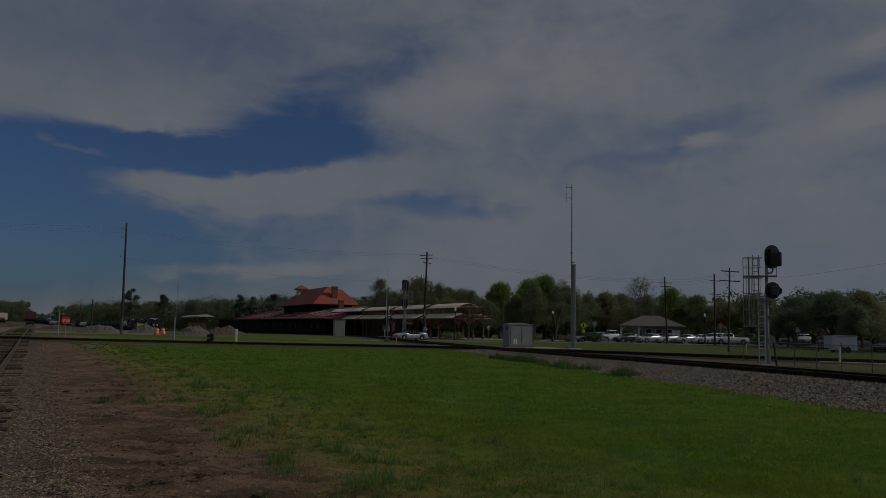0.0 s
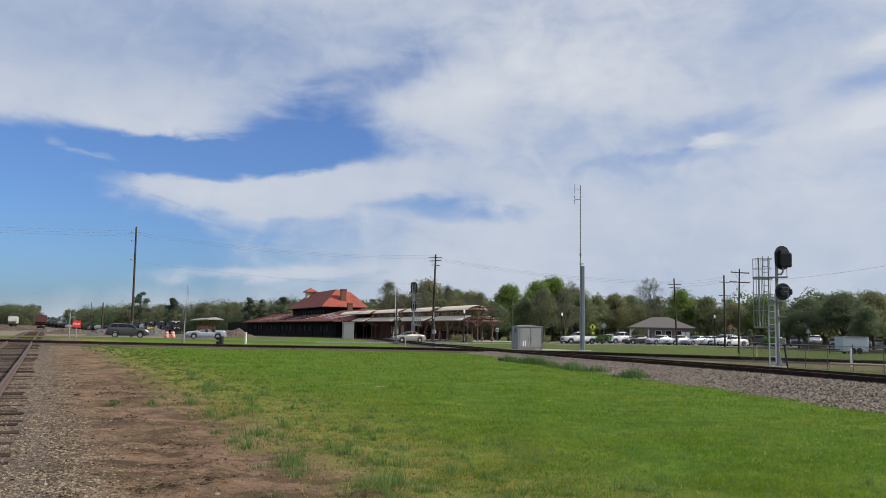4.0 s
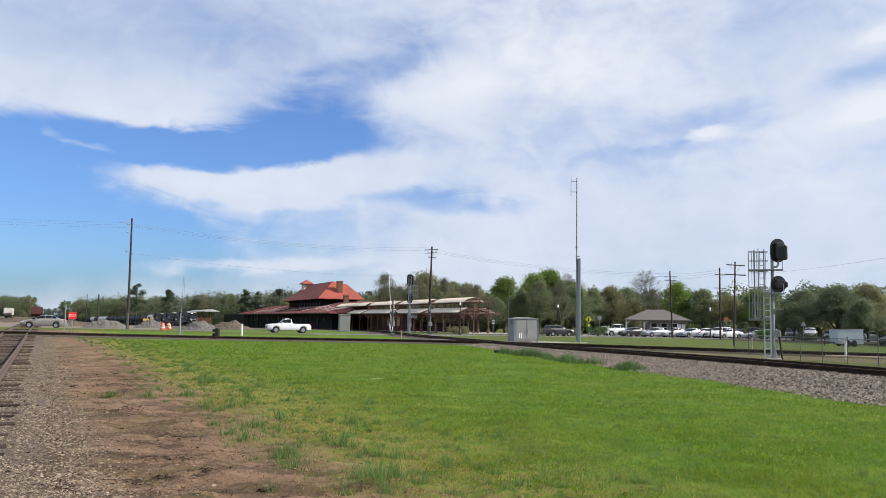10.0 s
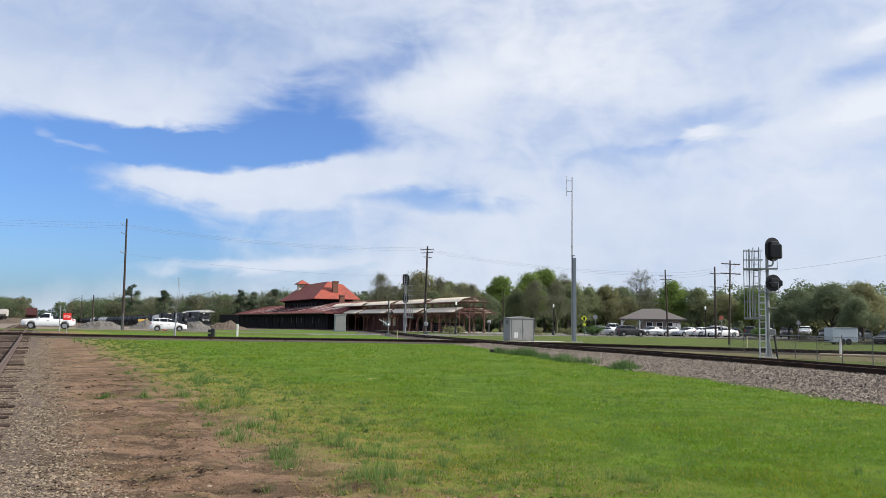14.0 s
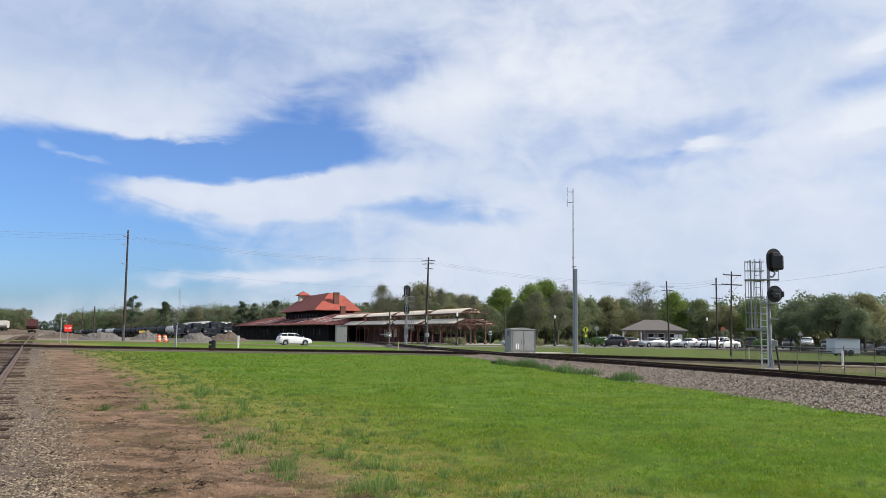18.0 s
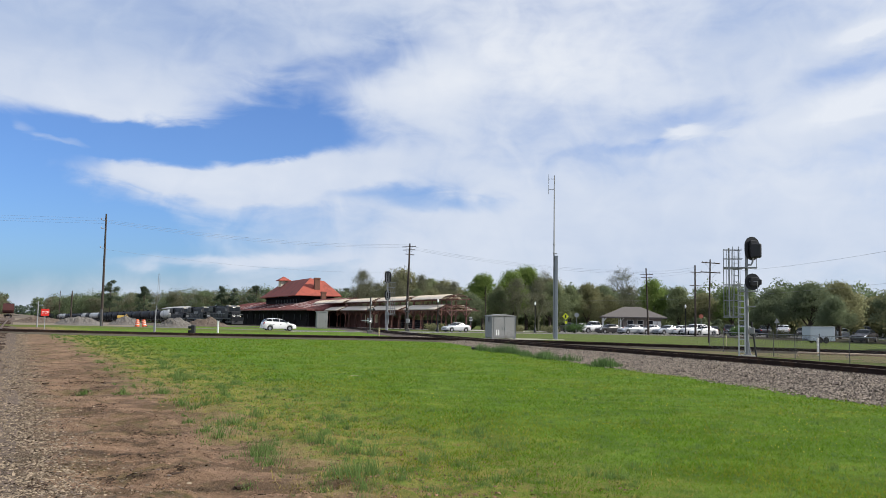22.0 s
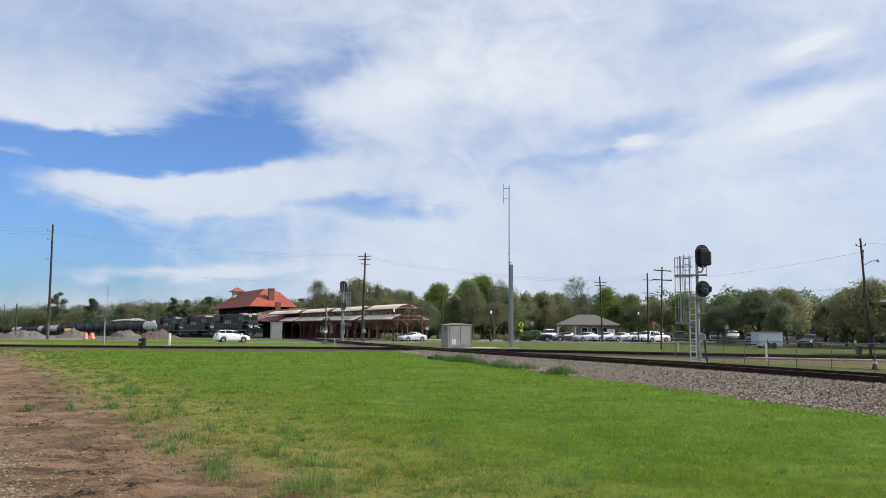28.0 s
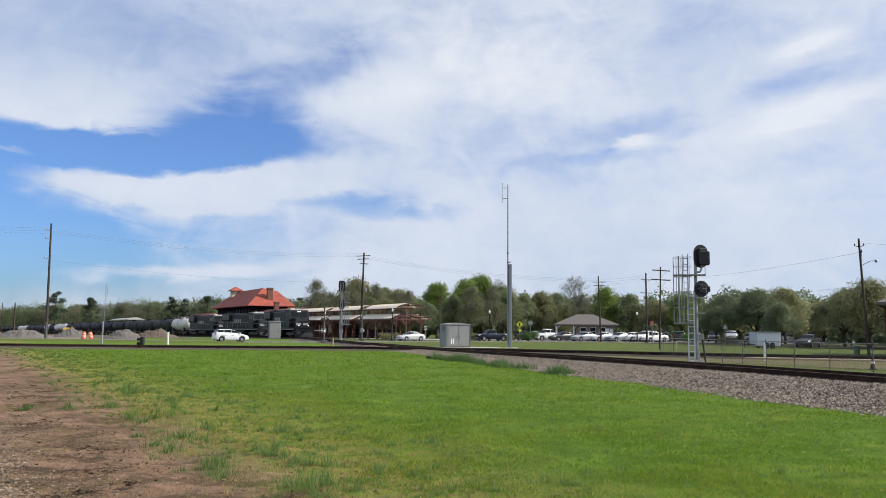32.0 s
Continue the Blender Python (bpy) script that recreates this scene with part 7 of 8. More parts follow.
far_woods("far_woods", [(-760, 1260), (-620, 1230), (-520, 1200), (-440, 1180)], 60, 13, 19, 70, M_LEAF_BLUE, "low woodland closing the view along the tracks, haze-tinted blue-green", 79, 360, 1.0, False)
far_woods("far_woods", [(-40, 320), (40, 260), (100, 210), (160, 160)], 40, 11, 16, 260, M_LEAF_FAR, "woodland behind the park", 75, 760, 0.4)
far_woods("far_woods", [(70, 120), (95, 95), (120, 60)], 25, 6, 9, 90, M_LEAF_OLIVE, "low trees beyond the lot", 76, 560, 0.34)
far_woods("undergrowth", [(-2, 175), (10, 162), (30, 168), (60, 160), (75, 130)], 8, 3, 6, 110, M_LEAF_MID, "dark undergrowth beneath the park trees", 77, 300, 0.4)
far_woods("undergrowth", [(47, 142), (60, 140), (71, 130), (72, 96), (65, 78)], 5, 2, 3.5, 80, M_LEAF_DARK, "dark undergrowth beneath the oaks", 78, 300, 0.3)


def pine(x, y, h, seed, w):
    """A tall pine seen over the woods: bare stem and a flat, ragged crown."""
    rnd, rng = random.Random(seed), np.random.default_rng(seed)
    top = empty("pine_tree", at(x, y), "tall dark pine with a flat ragged crown over the far woods", "tree", "pines over the far woods")
    h -= gz(x, y)
    bm = bmesh.new()
    rod(bm, (0, 0, -0.3), (0.2, 0, h * 0.95), 0.32, 0.10, 7)
    c, rad = [], []
    for k in range(34):
        a, t = rnd.uniform(0, 6.283), rnd.uniform(0.35, 0.96)
        reach = w * rnd.uniform(0.2, 1.0) * (1.0 - 0.75 * max(0.0, t - 0.75) / 0.21)
        e = Vector((math.cos(a) * reach, math.sin(a) * reach, h * t))
        rod(bm, (0.15, 0, h * (t - 0.05)), e, 0.07, 0.03, 4)
        c.append(tuple(e))
        rad.append(w * rnd.uniform(0.28, 0.5))
    part("trunk", bm, M_BARK, top)
    v, f = leaf_cloud(rng, c, rad, 90, 0.3, 0.6)
    np_mesh("crown", v, f, M_PINE, top)


M_PINE = leaf_mat("pine_needles", (0.09, 0.115, 0.075))
for k, (x, y, h, w) in enumerate(((-141.6, 374, 17.2, 4.2), (-127.9, 379, 14.8, 3.8), (-94.5, 389, 15.8, 3.4), (-88.8, 390, 15.2, 3.2), (-78.5, 392, 16.8, 4.4), (-24.5, 399, 19.5, 3.6), (-34.3, 398, 17.5, 3.2))):
    pine(x, y, h, 90 + k, w)

# ---- rolling stock ----
def bogie(parent, x, axles=2, r=0.46):
    bm = bmesh.new()
    half = 0.95 if axles == 2 else 2.0
    for s in (-1, 1):
        box(bm, x - half - 0.3, x + half + 0.3, s * 1.05 - 0.08, s * 1.05 + 0.08, r - 0.1, r + 0.28, 0.05)
        box(bm, x - 0.35, x + 0.35, s * 1.05 - 0.1, s * 1.05 + 0.1, r - 0.25, r + 0.4, 0.05)
    box(bm, x - 0.3, x + 0.3, -1.0, 1.0, r, r + 0.35)
    b = part("bogie", bm, M_BLACK, parent)
    for k in range(axles):
        ax = x - half * 0.95 + 1.9 * half * 0.95 * k / (axles - 1) * 1.0
        bm = bmesh.new()
        for s in (-1, 1):
            lathe(bm, [(0.2, -0.07), (r, -0.07), (r, 0.07), (0.2, 0.07)], 18, pose(ax, s * 0.76, r, 90))
        rod(bm, (ax, -0.8, r), (ax, 0.8, r), 0.09)
        part("wheelset", bm, M_RAIL, b)


def locomotive(label, lamp):
    top = empty("locomotive", pose(0, -300, 0) @ Matrix.Diagonal((1.05, 1, 0.96, 1)), label, "locomotive", "locomotives of the moving train")
    bm = bmesh.new()
    box(bm, -10.8, 10.8, -1.5, 1.5, 1.25, 1.6, 0.05)
    part("frame", bm, M_LOCO, top)
    bm = bmesh.new()
    box(bm, -2.6, 2.6, -1.35, 1.35, 0.45, 1.25, 0.25)
    part("fuel_tank", bm, M_LOCO, top)
    bm = bmesh.new()
    box(bm, -10.2, 5.6, -1.0, 1.0, 1.6, 4.35, 0.12)
    box(bm, -9.9, -5.4, -1.45, 1.45, 3.0, 4.55, 0.15)
    box(bm, -4.6, 2.0, -0.7, 0.7, 4.35, 4.6, 0.08)
    for k in range(3):
        lathe(bm, [(0.75, 4.55), (0.7, 4.7), (0.3, 4.72)], 14, pose(-9.1 + k * 1.6, 0, 0))
    part("hood", bm, M_LOCO, top, "long black engine hood with cooling fans")
    for s in (-1, 1):
        bm = bmesh.new()
        box(bm, -10.7, 10.5, s * 1.505 - 0.01, s * 1.505 + 0.01, 1.28, 1.36)
        part("sill_stripe", bm, M_GALV, top, "pale stripe along the side sill")
        for x0, x1 in ((-3.6, -2.9), (-2.6, -1.9), (-1.6, -0.9), (-0.6, 0.1)):
            bm = bmesh.new()
            box(bm, x0, x1, s * 1.045 - 0.005, s * 1.045 + 0.005, 2.7, 3.35)
            part("lettering", bm, M_CABINET, top, "pale lettering bar on the hood")
        bm = bmesh.new()
        box(bm, 7.2, 7.75, s * 0.95 - 0.3, s * 0.95 + 0.3, 4.46, 4.72, 0.03)
        part("number_board", bm, M_CREAM, top)
        bm = bmesh.new()
        for k in range(7):
            box(bm, -9.6 + k * 0.6, -9.15 + k * 0.6, s * 1.46 - 0.02, s * 1.46 + 0.02, 3.25, 4.25)
        part("radiator_grille", bm, M_POST, top)
    bm = bmesh.new()
    prism(bm, [(5.5, 4.55), (7.75, 4.44), (7.6, 4.62), (5.6, 4.7)], -1.4, 1.4)
    part("cab_roof", bm, M_GALV, top, "pale grey cab roof")
    for k in range(9):
        for s in (-1, 1):
            bm = bmesh.new()
            box(bm, -4.6 + k * 1.1, -3.65 + k * 1.1, s * 1.01 - 0.02, s * 1.01 + 0.02, 1.85, 3.9, 0.01)
            part("hood_door", bm, M_LOCO, top)
    bm = bmesh.new()
    prism(bm, [(5.6, 1.6), (8.1, 1.6), (8.1, 3.1), (7.7, 4.45), (5.6, 4.55)], -1.55, 1.55)
    cabin = part("cab", bm, M_LOCO, top)
    for y0, y1 in ((-1.3, -0.1), (0.1, 1.3)):
        bm = bmesh.new()
        slab(bm, [(8.05, y0, 3.32), (8.05, y1, 3.32), (7.8, y1, 4.2), (7.8, y0, 4.2)], 0.05)
        part("windscreen", bm, M_GLASS, cabin)
    for s in (-1, 1):
        for x0 in (5.9, 6.85):
            bm = bmesh.new()
            box(bm, x0, x0 + 0.75, s * 1.56 - 0.02, s * 1.56 + 0.02, 3.3, 4.05)
            part("cab_window", bm, M_GLASS, cabin)
    bm = bmesh.new()
    prism(bm, [(8.1, 1.6), (9.75, 1.6), (9.75, 2.7), (9.5, 3.05), (8.1, 3.2)], -0.95, 0.95)
    nose = part("nose", bm, M_LOCO, top)
    bm = bmesh.new()
    for s in (-1, 1):
        prism(bm, [(9.76, 2.0), (9.80, 2.0), (9.80, 2.35), (9.76, 2.35)], s * 0.15, s * 0.95)
    part("nose_stripe", bm, M_GALV, nose)
    for y, z, x in ((-0.16, 4.2, 7.86), (0.16, 4.2, 7.86), (-0.75, 1.95, 10.62), (0.75, 1.95, 10.62)):
        bm = bmesh.new()
        lathe(bm, [(0.10, 0), (0.10, 0.05), (0.04, 0.08)], 12, pose(x, y, z, 0, 90))
        part("headlight", bm, lamp, top)
    bm = bmesh.new()
    box(bm, 10.55, 10.8, -1.5, 1.5, 0.75, 1.75, 0.03)
    prism(bm, [(10.8, 0.15), (11.15, 0.15), (10.85, 0.85), (10.7, 0.85)], -1.35, 1.35)
    box(bm, 10.8, 11.5, -0.15, 0.15, 0.85, 1.1, 0.03)
    part("pilot_plow", bm, M_LOCO, top)
    bm = bmesh.new()
    for s in (-1, 1):
        pipe(bm, [(-10.6, s * 1.45, 2.65), (5.4, s * 1.45, 2.65)], 0.025, 5)
        pipe(bm, [(8.4, s * 1.45, 2.5), (10.5, s * 1.45, 2.5), (10.6, s * 0.5, 2.5)], 0.025, 5)
        for k in range(12):
            rod(bm, (-10.6 + k * 1.45, s * 1.45, 1.6), (-10.6 + k * 1.45, s * 1.45, 2.65), 0.022, 0.022, 5)
        for z in (0.6, 0.95, 1.3):
            box(bm, 9.9, 10.5, s * 1.45 - 0.12, s * 1.45 + 0.12, z, z + 0.04)
    part("handrail", bm, M_GALV, top)
    bogie(top, 7.0, 3, 0.52)
    bogie(top, -7.0, 3, 0.52)
    return top


def tank_car(material, label, L=15.5):
    top = empty("tank_car", pose(0, -320, 0), label, "tank car", "tank cars of the train")
    h = L / 2
    bm = bmesh.new()
    prof = [(0.4, -h + 0.1), (0.9, -h + 0.22), (1.26, -h + 0.6), (1.36, -h + 0.95), (1.36, h - 0.95), (1.26, h - 0.6), (0.9, h - 0.22), (0.4, h - 0.1)]
    lathe(bm, prof, 22, pose(0, 0, 2.58, 0, 90))
    part("tank", bm, material, top, smooth=True)
    bm = bmesh.new()
    lathe(bm, [(0.5, 3.8), (0.5, 4.2), (0.35, 4.28)], 14)
    box(bm, -1.3, 1.3, -0.9, 0.9, 3.86, 3.92)
    for s in (-1, 1):
        pipe(bm, [(-1.3, s * 0.9, 3.92), (-1.3, s * 0.9, 4.5), (1.3, s * 0.9, 4.5), (1.3, s * 0.9, 3.92)], 0.025, 5)
    part("manway", bm, M_GALV if material is M_TANK_WHITE else M_TANK, top)
    for s in (-1, 1):
        bm = bmesh.new()
        box(bm, s * h * 0.66 - 1.6 if s > 0 else -h - 0.2, h + 0.2 if s > 0 else -h * 0.66 + 1.6, -0.35, 0.35, 0.85, 1.25, 0.02)
        box(bm, s * (h * 0.72) - 0.25, s * (h * 0.72) + 0.25, -1.3, 1.3, 1.05, 1.9, 0.02)
        rod(bm, (s * (h + 0.1), 0, 0.95), (s * (h + 0.75), 0, 0.95), 0.1)
        for q in (-1, 1):
            pipe(bm, [(s * (h + 0.1), q * 1.3, 1.2), (s * (h + 0.1), q * 1.3, 2.3), (s * (h - 1.2), q * 1.45, 2.3)], 0.025, 5)
        part("end_sill", bm, M_BLACK, top)
    bm = bmesh.new()
    for q in (-0.3, 0.3):
        rod(bm, (q, -1.42, 1.2), (q, -1.42, 3.9), 0.025, 0.025, 5)
    for k in range(10):
        rod(bm, (-0.3, -1.42, 1.3 + k * 0.27), (0.3, -1.42, 1.3 + k * 0.27), 0.018, 0.018, 4)
    part("ladder", bm, M_GALV if material is M_TANK_WHITE else M_TANK, top)
    bogie(top, h * 0.72)
    bogie(top, -h * 0.72)
    return top


def hopper_car(material, label):
    top = empty("hopper_car", pose(0, -340, 0), label, "hopper car", "parked freight cars")
    bm = bmesh.new()
    prism(bm, [(-7.6, 2.2), (-6.0, 1.3), (6.0, 1.3), (7.6, 2.2), (7.6, 4.3), (-7.6, 4.3)], -1.5, 1.5)
    part("body", bm, material, top)
    for k in range(13):
        bm = bmesh.new()
        box(bm, -7.3 + k * 1.2, -7.2 + k * 1.2, -1.56, 1.56, 1.7, 4.25)
        part("side_rib", bm, material, top)
    bm = bmesh.new()
    box(bm, -7.2, 7.2, -0.7, 0.7, 4.3, 4.45)
    box(bm, -7.9, 7.9, -0.4, 0.4, 0.85, 1.2)
    part("roof_walk", bm, M_BLACK, top)
    bogie(top, 5.6)
    bogie(top, -5.6)
    return top


M_HEADLIGHT = glow("lit_headlight", (1.0, 0.93, 0.8), 0.4)


def on_line(pts, ds, s):
    i = int(max(0, min(len(pts) - 2, s / ds)))
    t = s / ds - i
    return pts[i] + (pts[i + 1] - pts[i]) * t


def rail_pose(pts, ds, s, half, z):
    """A wagon's pose with both bogies on the rails. s runs away from the camera; the wagon faces towards it."""
    a, b = on_line(pts, ds, s - half), on_line(pts, ds, s + half)
    p, d = (a + b) / 2, a - b
    return pose(p.x, p.y, gz(p.x, p.y) + z, 0, 0, math.degrees(math.atan2(d.y, d.x)))


def parked_freight():
    for src, ctrl, items in (
        (hopper_car(M_TANK_WHITE, "dirty white covered hopper car on a siding"), FAR_LEFT_2, (400, 416)),
        (hopper_car(M_BOXCAR, "oxide red freight car on a siding"), NEAR, (325,)),
        (hopper_car(M_TANK_PALE, "pale covered hopper car on a far siding"), FAR_LEFT, (345, 361, 377)),
    ):
        pts = spline(ctrl, 1.0)
        for k, s in enumerate(items):
            m = rail_pose(pts, 1.0, s, 5, 0.24)
            if k == 0:
                src.matrix_basis = m
            else:
                copy_thing(src, m)


parked_freight()

LINE_B = spline(TRACK_B[::1], 1.0)
lead = locomotive("black diesel locomotive hauling a freight train, headlights lit", M_HEADLIGHT)
second = locomotive("black diesel locomotive coupled behind the leading one", M_GLASS)
third = copy_thing(second, pose(0, -302, 0))
white_tank = tank_car(M_TANK_WHITE, "short dirty white tank car behind the locomotives", 13.0)
black_tank = tank_car(M_TANK, "black tank car of the moving freight train")
grey_tank = tank_car(M_TANK_GREY, "dull grey tank car of the moving freight train")
pale_tank = tank_car(M_TANK_WHITE, "dirty white tank car of the moving freight train")
TRAIN = [(lead, 7.0, 24.0), (second, 7.0, 24.0), (third, 7.0, 24.0), (white_tank, 4.7, 14.6)]
for k in range(24):
    kind, first = ((grey_tank, 0), (pale_tank, 9), (black_tank, 3))[0 if k in (0, 1, 2, 14) else (1 if k in (9, 10, 12, 17, 18) else 2)]
    TRAIN.append((kind if k == first else copy_thing(kind, pose(0, -330 - k, 0)), 5.5, 17.0))


def yard_machine():
    top = empty("excavator", at(-87.5, 240, 20) @ Matrix.Diagonal((0.62, 0.62, 0.75, 1)), "yellow and white machine working beyond the heaps", "machine")
    bm = bmesh.new()
    box(bm, -1.6, 1.4, -1.0, 1.0, 1.9, 2.9, 0.1)
    part("body", bm, M_YELLOW_MACHINE, top)
    bm = bmesh.new()
    box(bm, 0.6, 1.8, -0.9, 0.1, 2.1, 3.6, 0.08)
    part("cab", bm, M_GLASS, top)
    bm = bmesh.new()
    for s in (-1, 1):
        prism(bm, [(-2.0, 0.3), (-1.7, 0), (1.7, 0), (2.0, 0.3), (1.7, 0.9), (-1.7, 0.9)], s * 0.7, s * 1.2)
    box(bm, -0.7, 0.7, -0.7, 0.7, 0.8, 1.9)
    part("tracks", bm, M_BLACK, top)
    bm = bmesh.new()
    pipe(bm, [(1.4, 0.3, 2.4), (2.6, 0.3, 3.2), (3.2, 0.3, 2.2)], 0.2, 6)
    part("boom", bm, M_YELLOW_MACHINE, top)


yard_machine()


# ---- grass, weeds, stones ----
def off_rail(x, y):
    return (x - RAIL_P.x) * RAIL_N.x + (y - RAIL_P.y) * RAIL_N.y


def track_dist(pts, xs, ys):
    P = np.array([(p.x, p.y) for p in pts])
    out = np.full(len(xs), 1e9)
    for k in range(0, len(P)):
        out = np.minimum(out, np.hypot(xs - P[k, 0], ys - P[k, 1]))
    return out


NEAR_B = [p for p in spline(TRACK_B, 1.0) if 0 < p.y < 110 and abs(p.x) < 40]
NEAR_A = [p for p in spline(TRACK_A, 1.0) if abs(p.x) < 70 and p.y > 20]


def scatter(n, rng, lo, hi):
    """Points in the wedge of ground seen from the camera, denser near it."""
    d = lo * (hi / lo) ** rng.random(n)
    a = rng.uniform(-0.62, 0.70, n)
    return d * np.sin(a), d * np.cos(a), d


def vnoise(x, y, s, seed):
    return np.array([noise.noise((a * s, b * s, seed)) for a, b in zip(x, y)])


def blades(name, x, y, h, w, rng, material, label, lean=0.5, z0=None):
    n = len(x)
    a = rng.uniform(0, 6.283, n)
    l = rng.uniform(0.1, lean, n) * h
    b = rng.uniform(0, 6.283, n)
    z = np.array([gz(p, q) for p, q in zip(x, y)]) - 0.02 if z0 is None else z0
    wx, wy = np.cos(a) * w, np.sin(a) * w
    v = np.stack([np.stack([x - wx, y - wy, z], 1), np.stack([x + wx, y + wy, z], 1), np.stack([x + np.cos(b) * l, y + np.sin(b) * l, z + h], 1)], 1).reshape(-1, 3)
    ob = np_mesh(name, v, np.arange(3 * n).reshape(-1, 3), material)
    return tagged(ob, label, "grass", kind="stuff")


# clumps that stand above the rest: place and size
TUFTS = [(-6.4, 21.8, 1.3), (-5.8, 20.7, 1.2), (-5.3, 17.2, 1.0), (-4.2, 14.8, 1.0), (-3.9, 16.6, 0.9), (-2.8, 12.6, 1.1), (-2.6, 13.4, 0.9), (-2.6, 11.0, 1.1), (-1.8, 9.6, 1.1), (-1.2, 10.5, 1.2), (-1.4, 13.1, 0.9), (-0.6, 8.1, 1.25), (-0.4, 8.4, 1.2), (-0.5, 9.8, 1.1), (-6.0, 16.8, 0.8), (-6.9, 17.1, 0.8), (-1.6, 9.1, 0.9), (-4.4, 18.1, 0.8), (-4.3, 19.4, 0.9), (0.9, 11.9, 0.7), (2.1, 8.6, 0.5), (0.1, 9.3, 0.8), (3.8, 13.3, 0.4), (3.6, 17.1, 0.5), (1.7, 10.7, 0.4), (0.3, 14.5, 0.4), (3.8, 10.8, 0.4), (4.9, 9.4, 0.5), (-7.6, 24.5, 1.0), (-8.4, 27.0, 0.9)]


def keep_grass(x, y):
    off = off_rail(x, y)
    wob = 1.5 * vnoise(x, y, 0.35, 3) + 0.9 * vnoise(x, y, 1.4, 9)
    return (off + wob > 4.0) & (track_dist(NEAR_B, x, y) > 4.2 * (0.45 + 0.55 * np.array([bank(v) for v in y])) + 0.5 * vnoise(x, y, 0.5, 2) + 0.35 * vnoise(x, y, 2.2, 6)) & (x < 15) & (track_dist(NEAR_A, x, y) > 2.4)


def grow():
    rng = np.random.default_rng(3)
    x, y, d = scatter(330000, rng, 5.2, 60)
    k = keep_grass(x, y)
    x, y, d = x[k], y[k], d[k]
    off = off_rail(x, y)
    # thin and yellow by the bare earth, full further in
    full = np.clip((off - 3.6) / 2.6 + 0.9 * vnoise(x, y, 0.8, 31), 0.2, 1)
    k = rng.random(len(x)) < full
    x, y, d, full = x[k], y[k], d[k], full[k]
    lush = vnoise(x, y, 0.6, 5)
    h = rng.uniform(0.015, 0.05, len(x)) * (1 + 0.6 * lush) * (1 + d / 60)
    w = 0.0024 + d * 0.00034
    z = np.array([lie(p, q) for p, q in zip(x, y)]) - 0.012
    yellow = rng.random(len(x)) < np.clip(0.15 + 0.9 * vnoise(x, y, 0.33, 14) + 0.5 * np.clip((9 - off_rail(x, y)) / 4, 0, 1), 0.04, 0.9)
    k = ~yellow
    blades("grass", x[k], y[k], h[k], w[k], rng, M_GRASS, "short mown green grass", 2.2, z[k])
    k = yellow
    blades("grass", x[k], y[k], h[k], w[k], rng, M_GRASS_YELLOW, "short yellowing grass among the green", 2.2, z[k])
    # dry straw
    x, y, d = scatter(60000, rng, 5.2, 40)
    off = off_rail(x, y)
    k = (off > 3.2) & keep_grass(x + 0.6, y + 0.2) & (rng.random(len(x)) < np.clip(1.25 - (off - 3.2) / 5, 0.12, 1) * np.clip(0.5 + 1.2 * vnoise(x, y, 0.6, 11), 0, 1))
    x, y, d = x[k], y[k], d[k]
    z = np.array([lie(p, q) for p, q in zip(x, y)]) - 0.01
    blades("dry_grass", x, y, rng.uniform(0.02, 0.07, len(x)), 0.0018 + d * 0.0003, rng, M_DRY, "dry straw-coloured grass in patches", 1.3, z)
    # withered stalks lying on the earth
    x, y, d = scatter(42000, rng, 5.2, 36)
    off = off_rail(x, y)
    k = (off > 1.3) & (off < 6.5) & (vnoise(x, y, 1.1, 51) + 0.5 * vnoise(x, y, 3.0, 53) > 0.12)
    x, y, d = x[k], y[k], d[k]
    z = np.array([lie(p, q) for p, q in zip(x, y)]) - 0.004
    blades("dead_weeds", x, y, rng.uniform(0.008, 0.035, len(x)), 0.003 + d * 0.0003, rng, M_DEAD, "withered brown stalks on the bare earth", 3.0, z)
    # tufts along the bare strip
    rnd = random.Random(8)
    spots = []
    for _ in range(1500):
        s, o = -15.5 + 60 * rnd.random() ** 1.3, rnd.gauss(5.2, 1.3)
        p = RAIL_P + RAIL_D * s + RAIL_N * o
        if 2.9 < o < 9.0 and p.y > 5.5:
            spots.append((p.x, p.y, 0.06 + 0.5 * rnd.random() ** 2))
    for px, py, s in TUFTS:
        spots.append((px, py, s * 1.1))
        for _ in range(int(3 * s)):
            spots.append((px + rnd.gauss(0, 0.22), py + rnd.gauss(0, 0.3), s * rnd.uniform(0.3, 0.75)))
    for _ in range(1500):
        d, a = 7 * 7 ** rnd.random(), rnd.uniform(-0.5, 0.66)
        px, py = d * math.sin(a), d * math.cos(a)
        if off_rail(px, py) > 6 and keep_grass(np.array([px]), np.array([py]))[0]:
            spots.append((px, py, rnd.uniform(0.06, 0.3)))
    bx, by, bh = [], [], []
    for px, py, s in spots:
        for _ in range(int(85 * s) + 6):
            r = abs(rnd.gauss(0, 0.13 * s + 0.02))
            a = rnd.uniform(0, 6.283)
            bx.append(px + math.cos(a) * r)
            by.append(py + math.sin(a) * r)
            bh.append(rnd.uniform(0.05, 0.26) * s * max(0.3, 1 - 2.0 * r) + 0.015)
    bx, by, bh = np.array(bx), np.array(by), np.array(bh)
    blades("weeds", bx, by, bh, 0.0022 + 0.00024 * by, rng, M_WEED, "soft tufts of taller green weeds at the edge of the dirt", 0.75, np.array([lie(p, q) for p, q in zip(bx, by)]) - 0.01)
    # rank growth at the foot of the ballast
    gx, gy, gh = [], [], []
    rnd = random.Random(9)
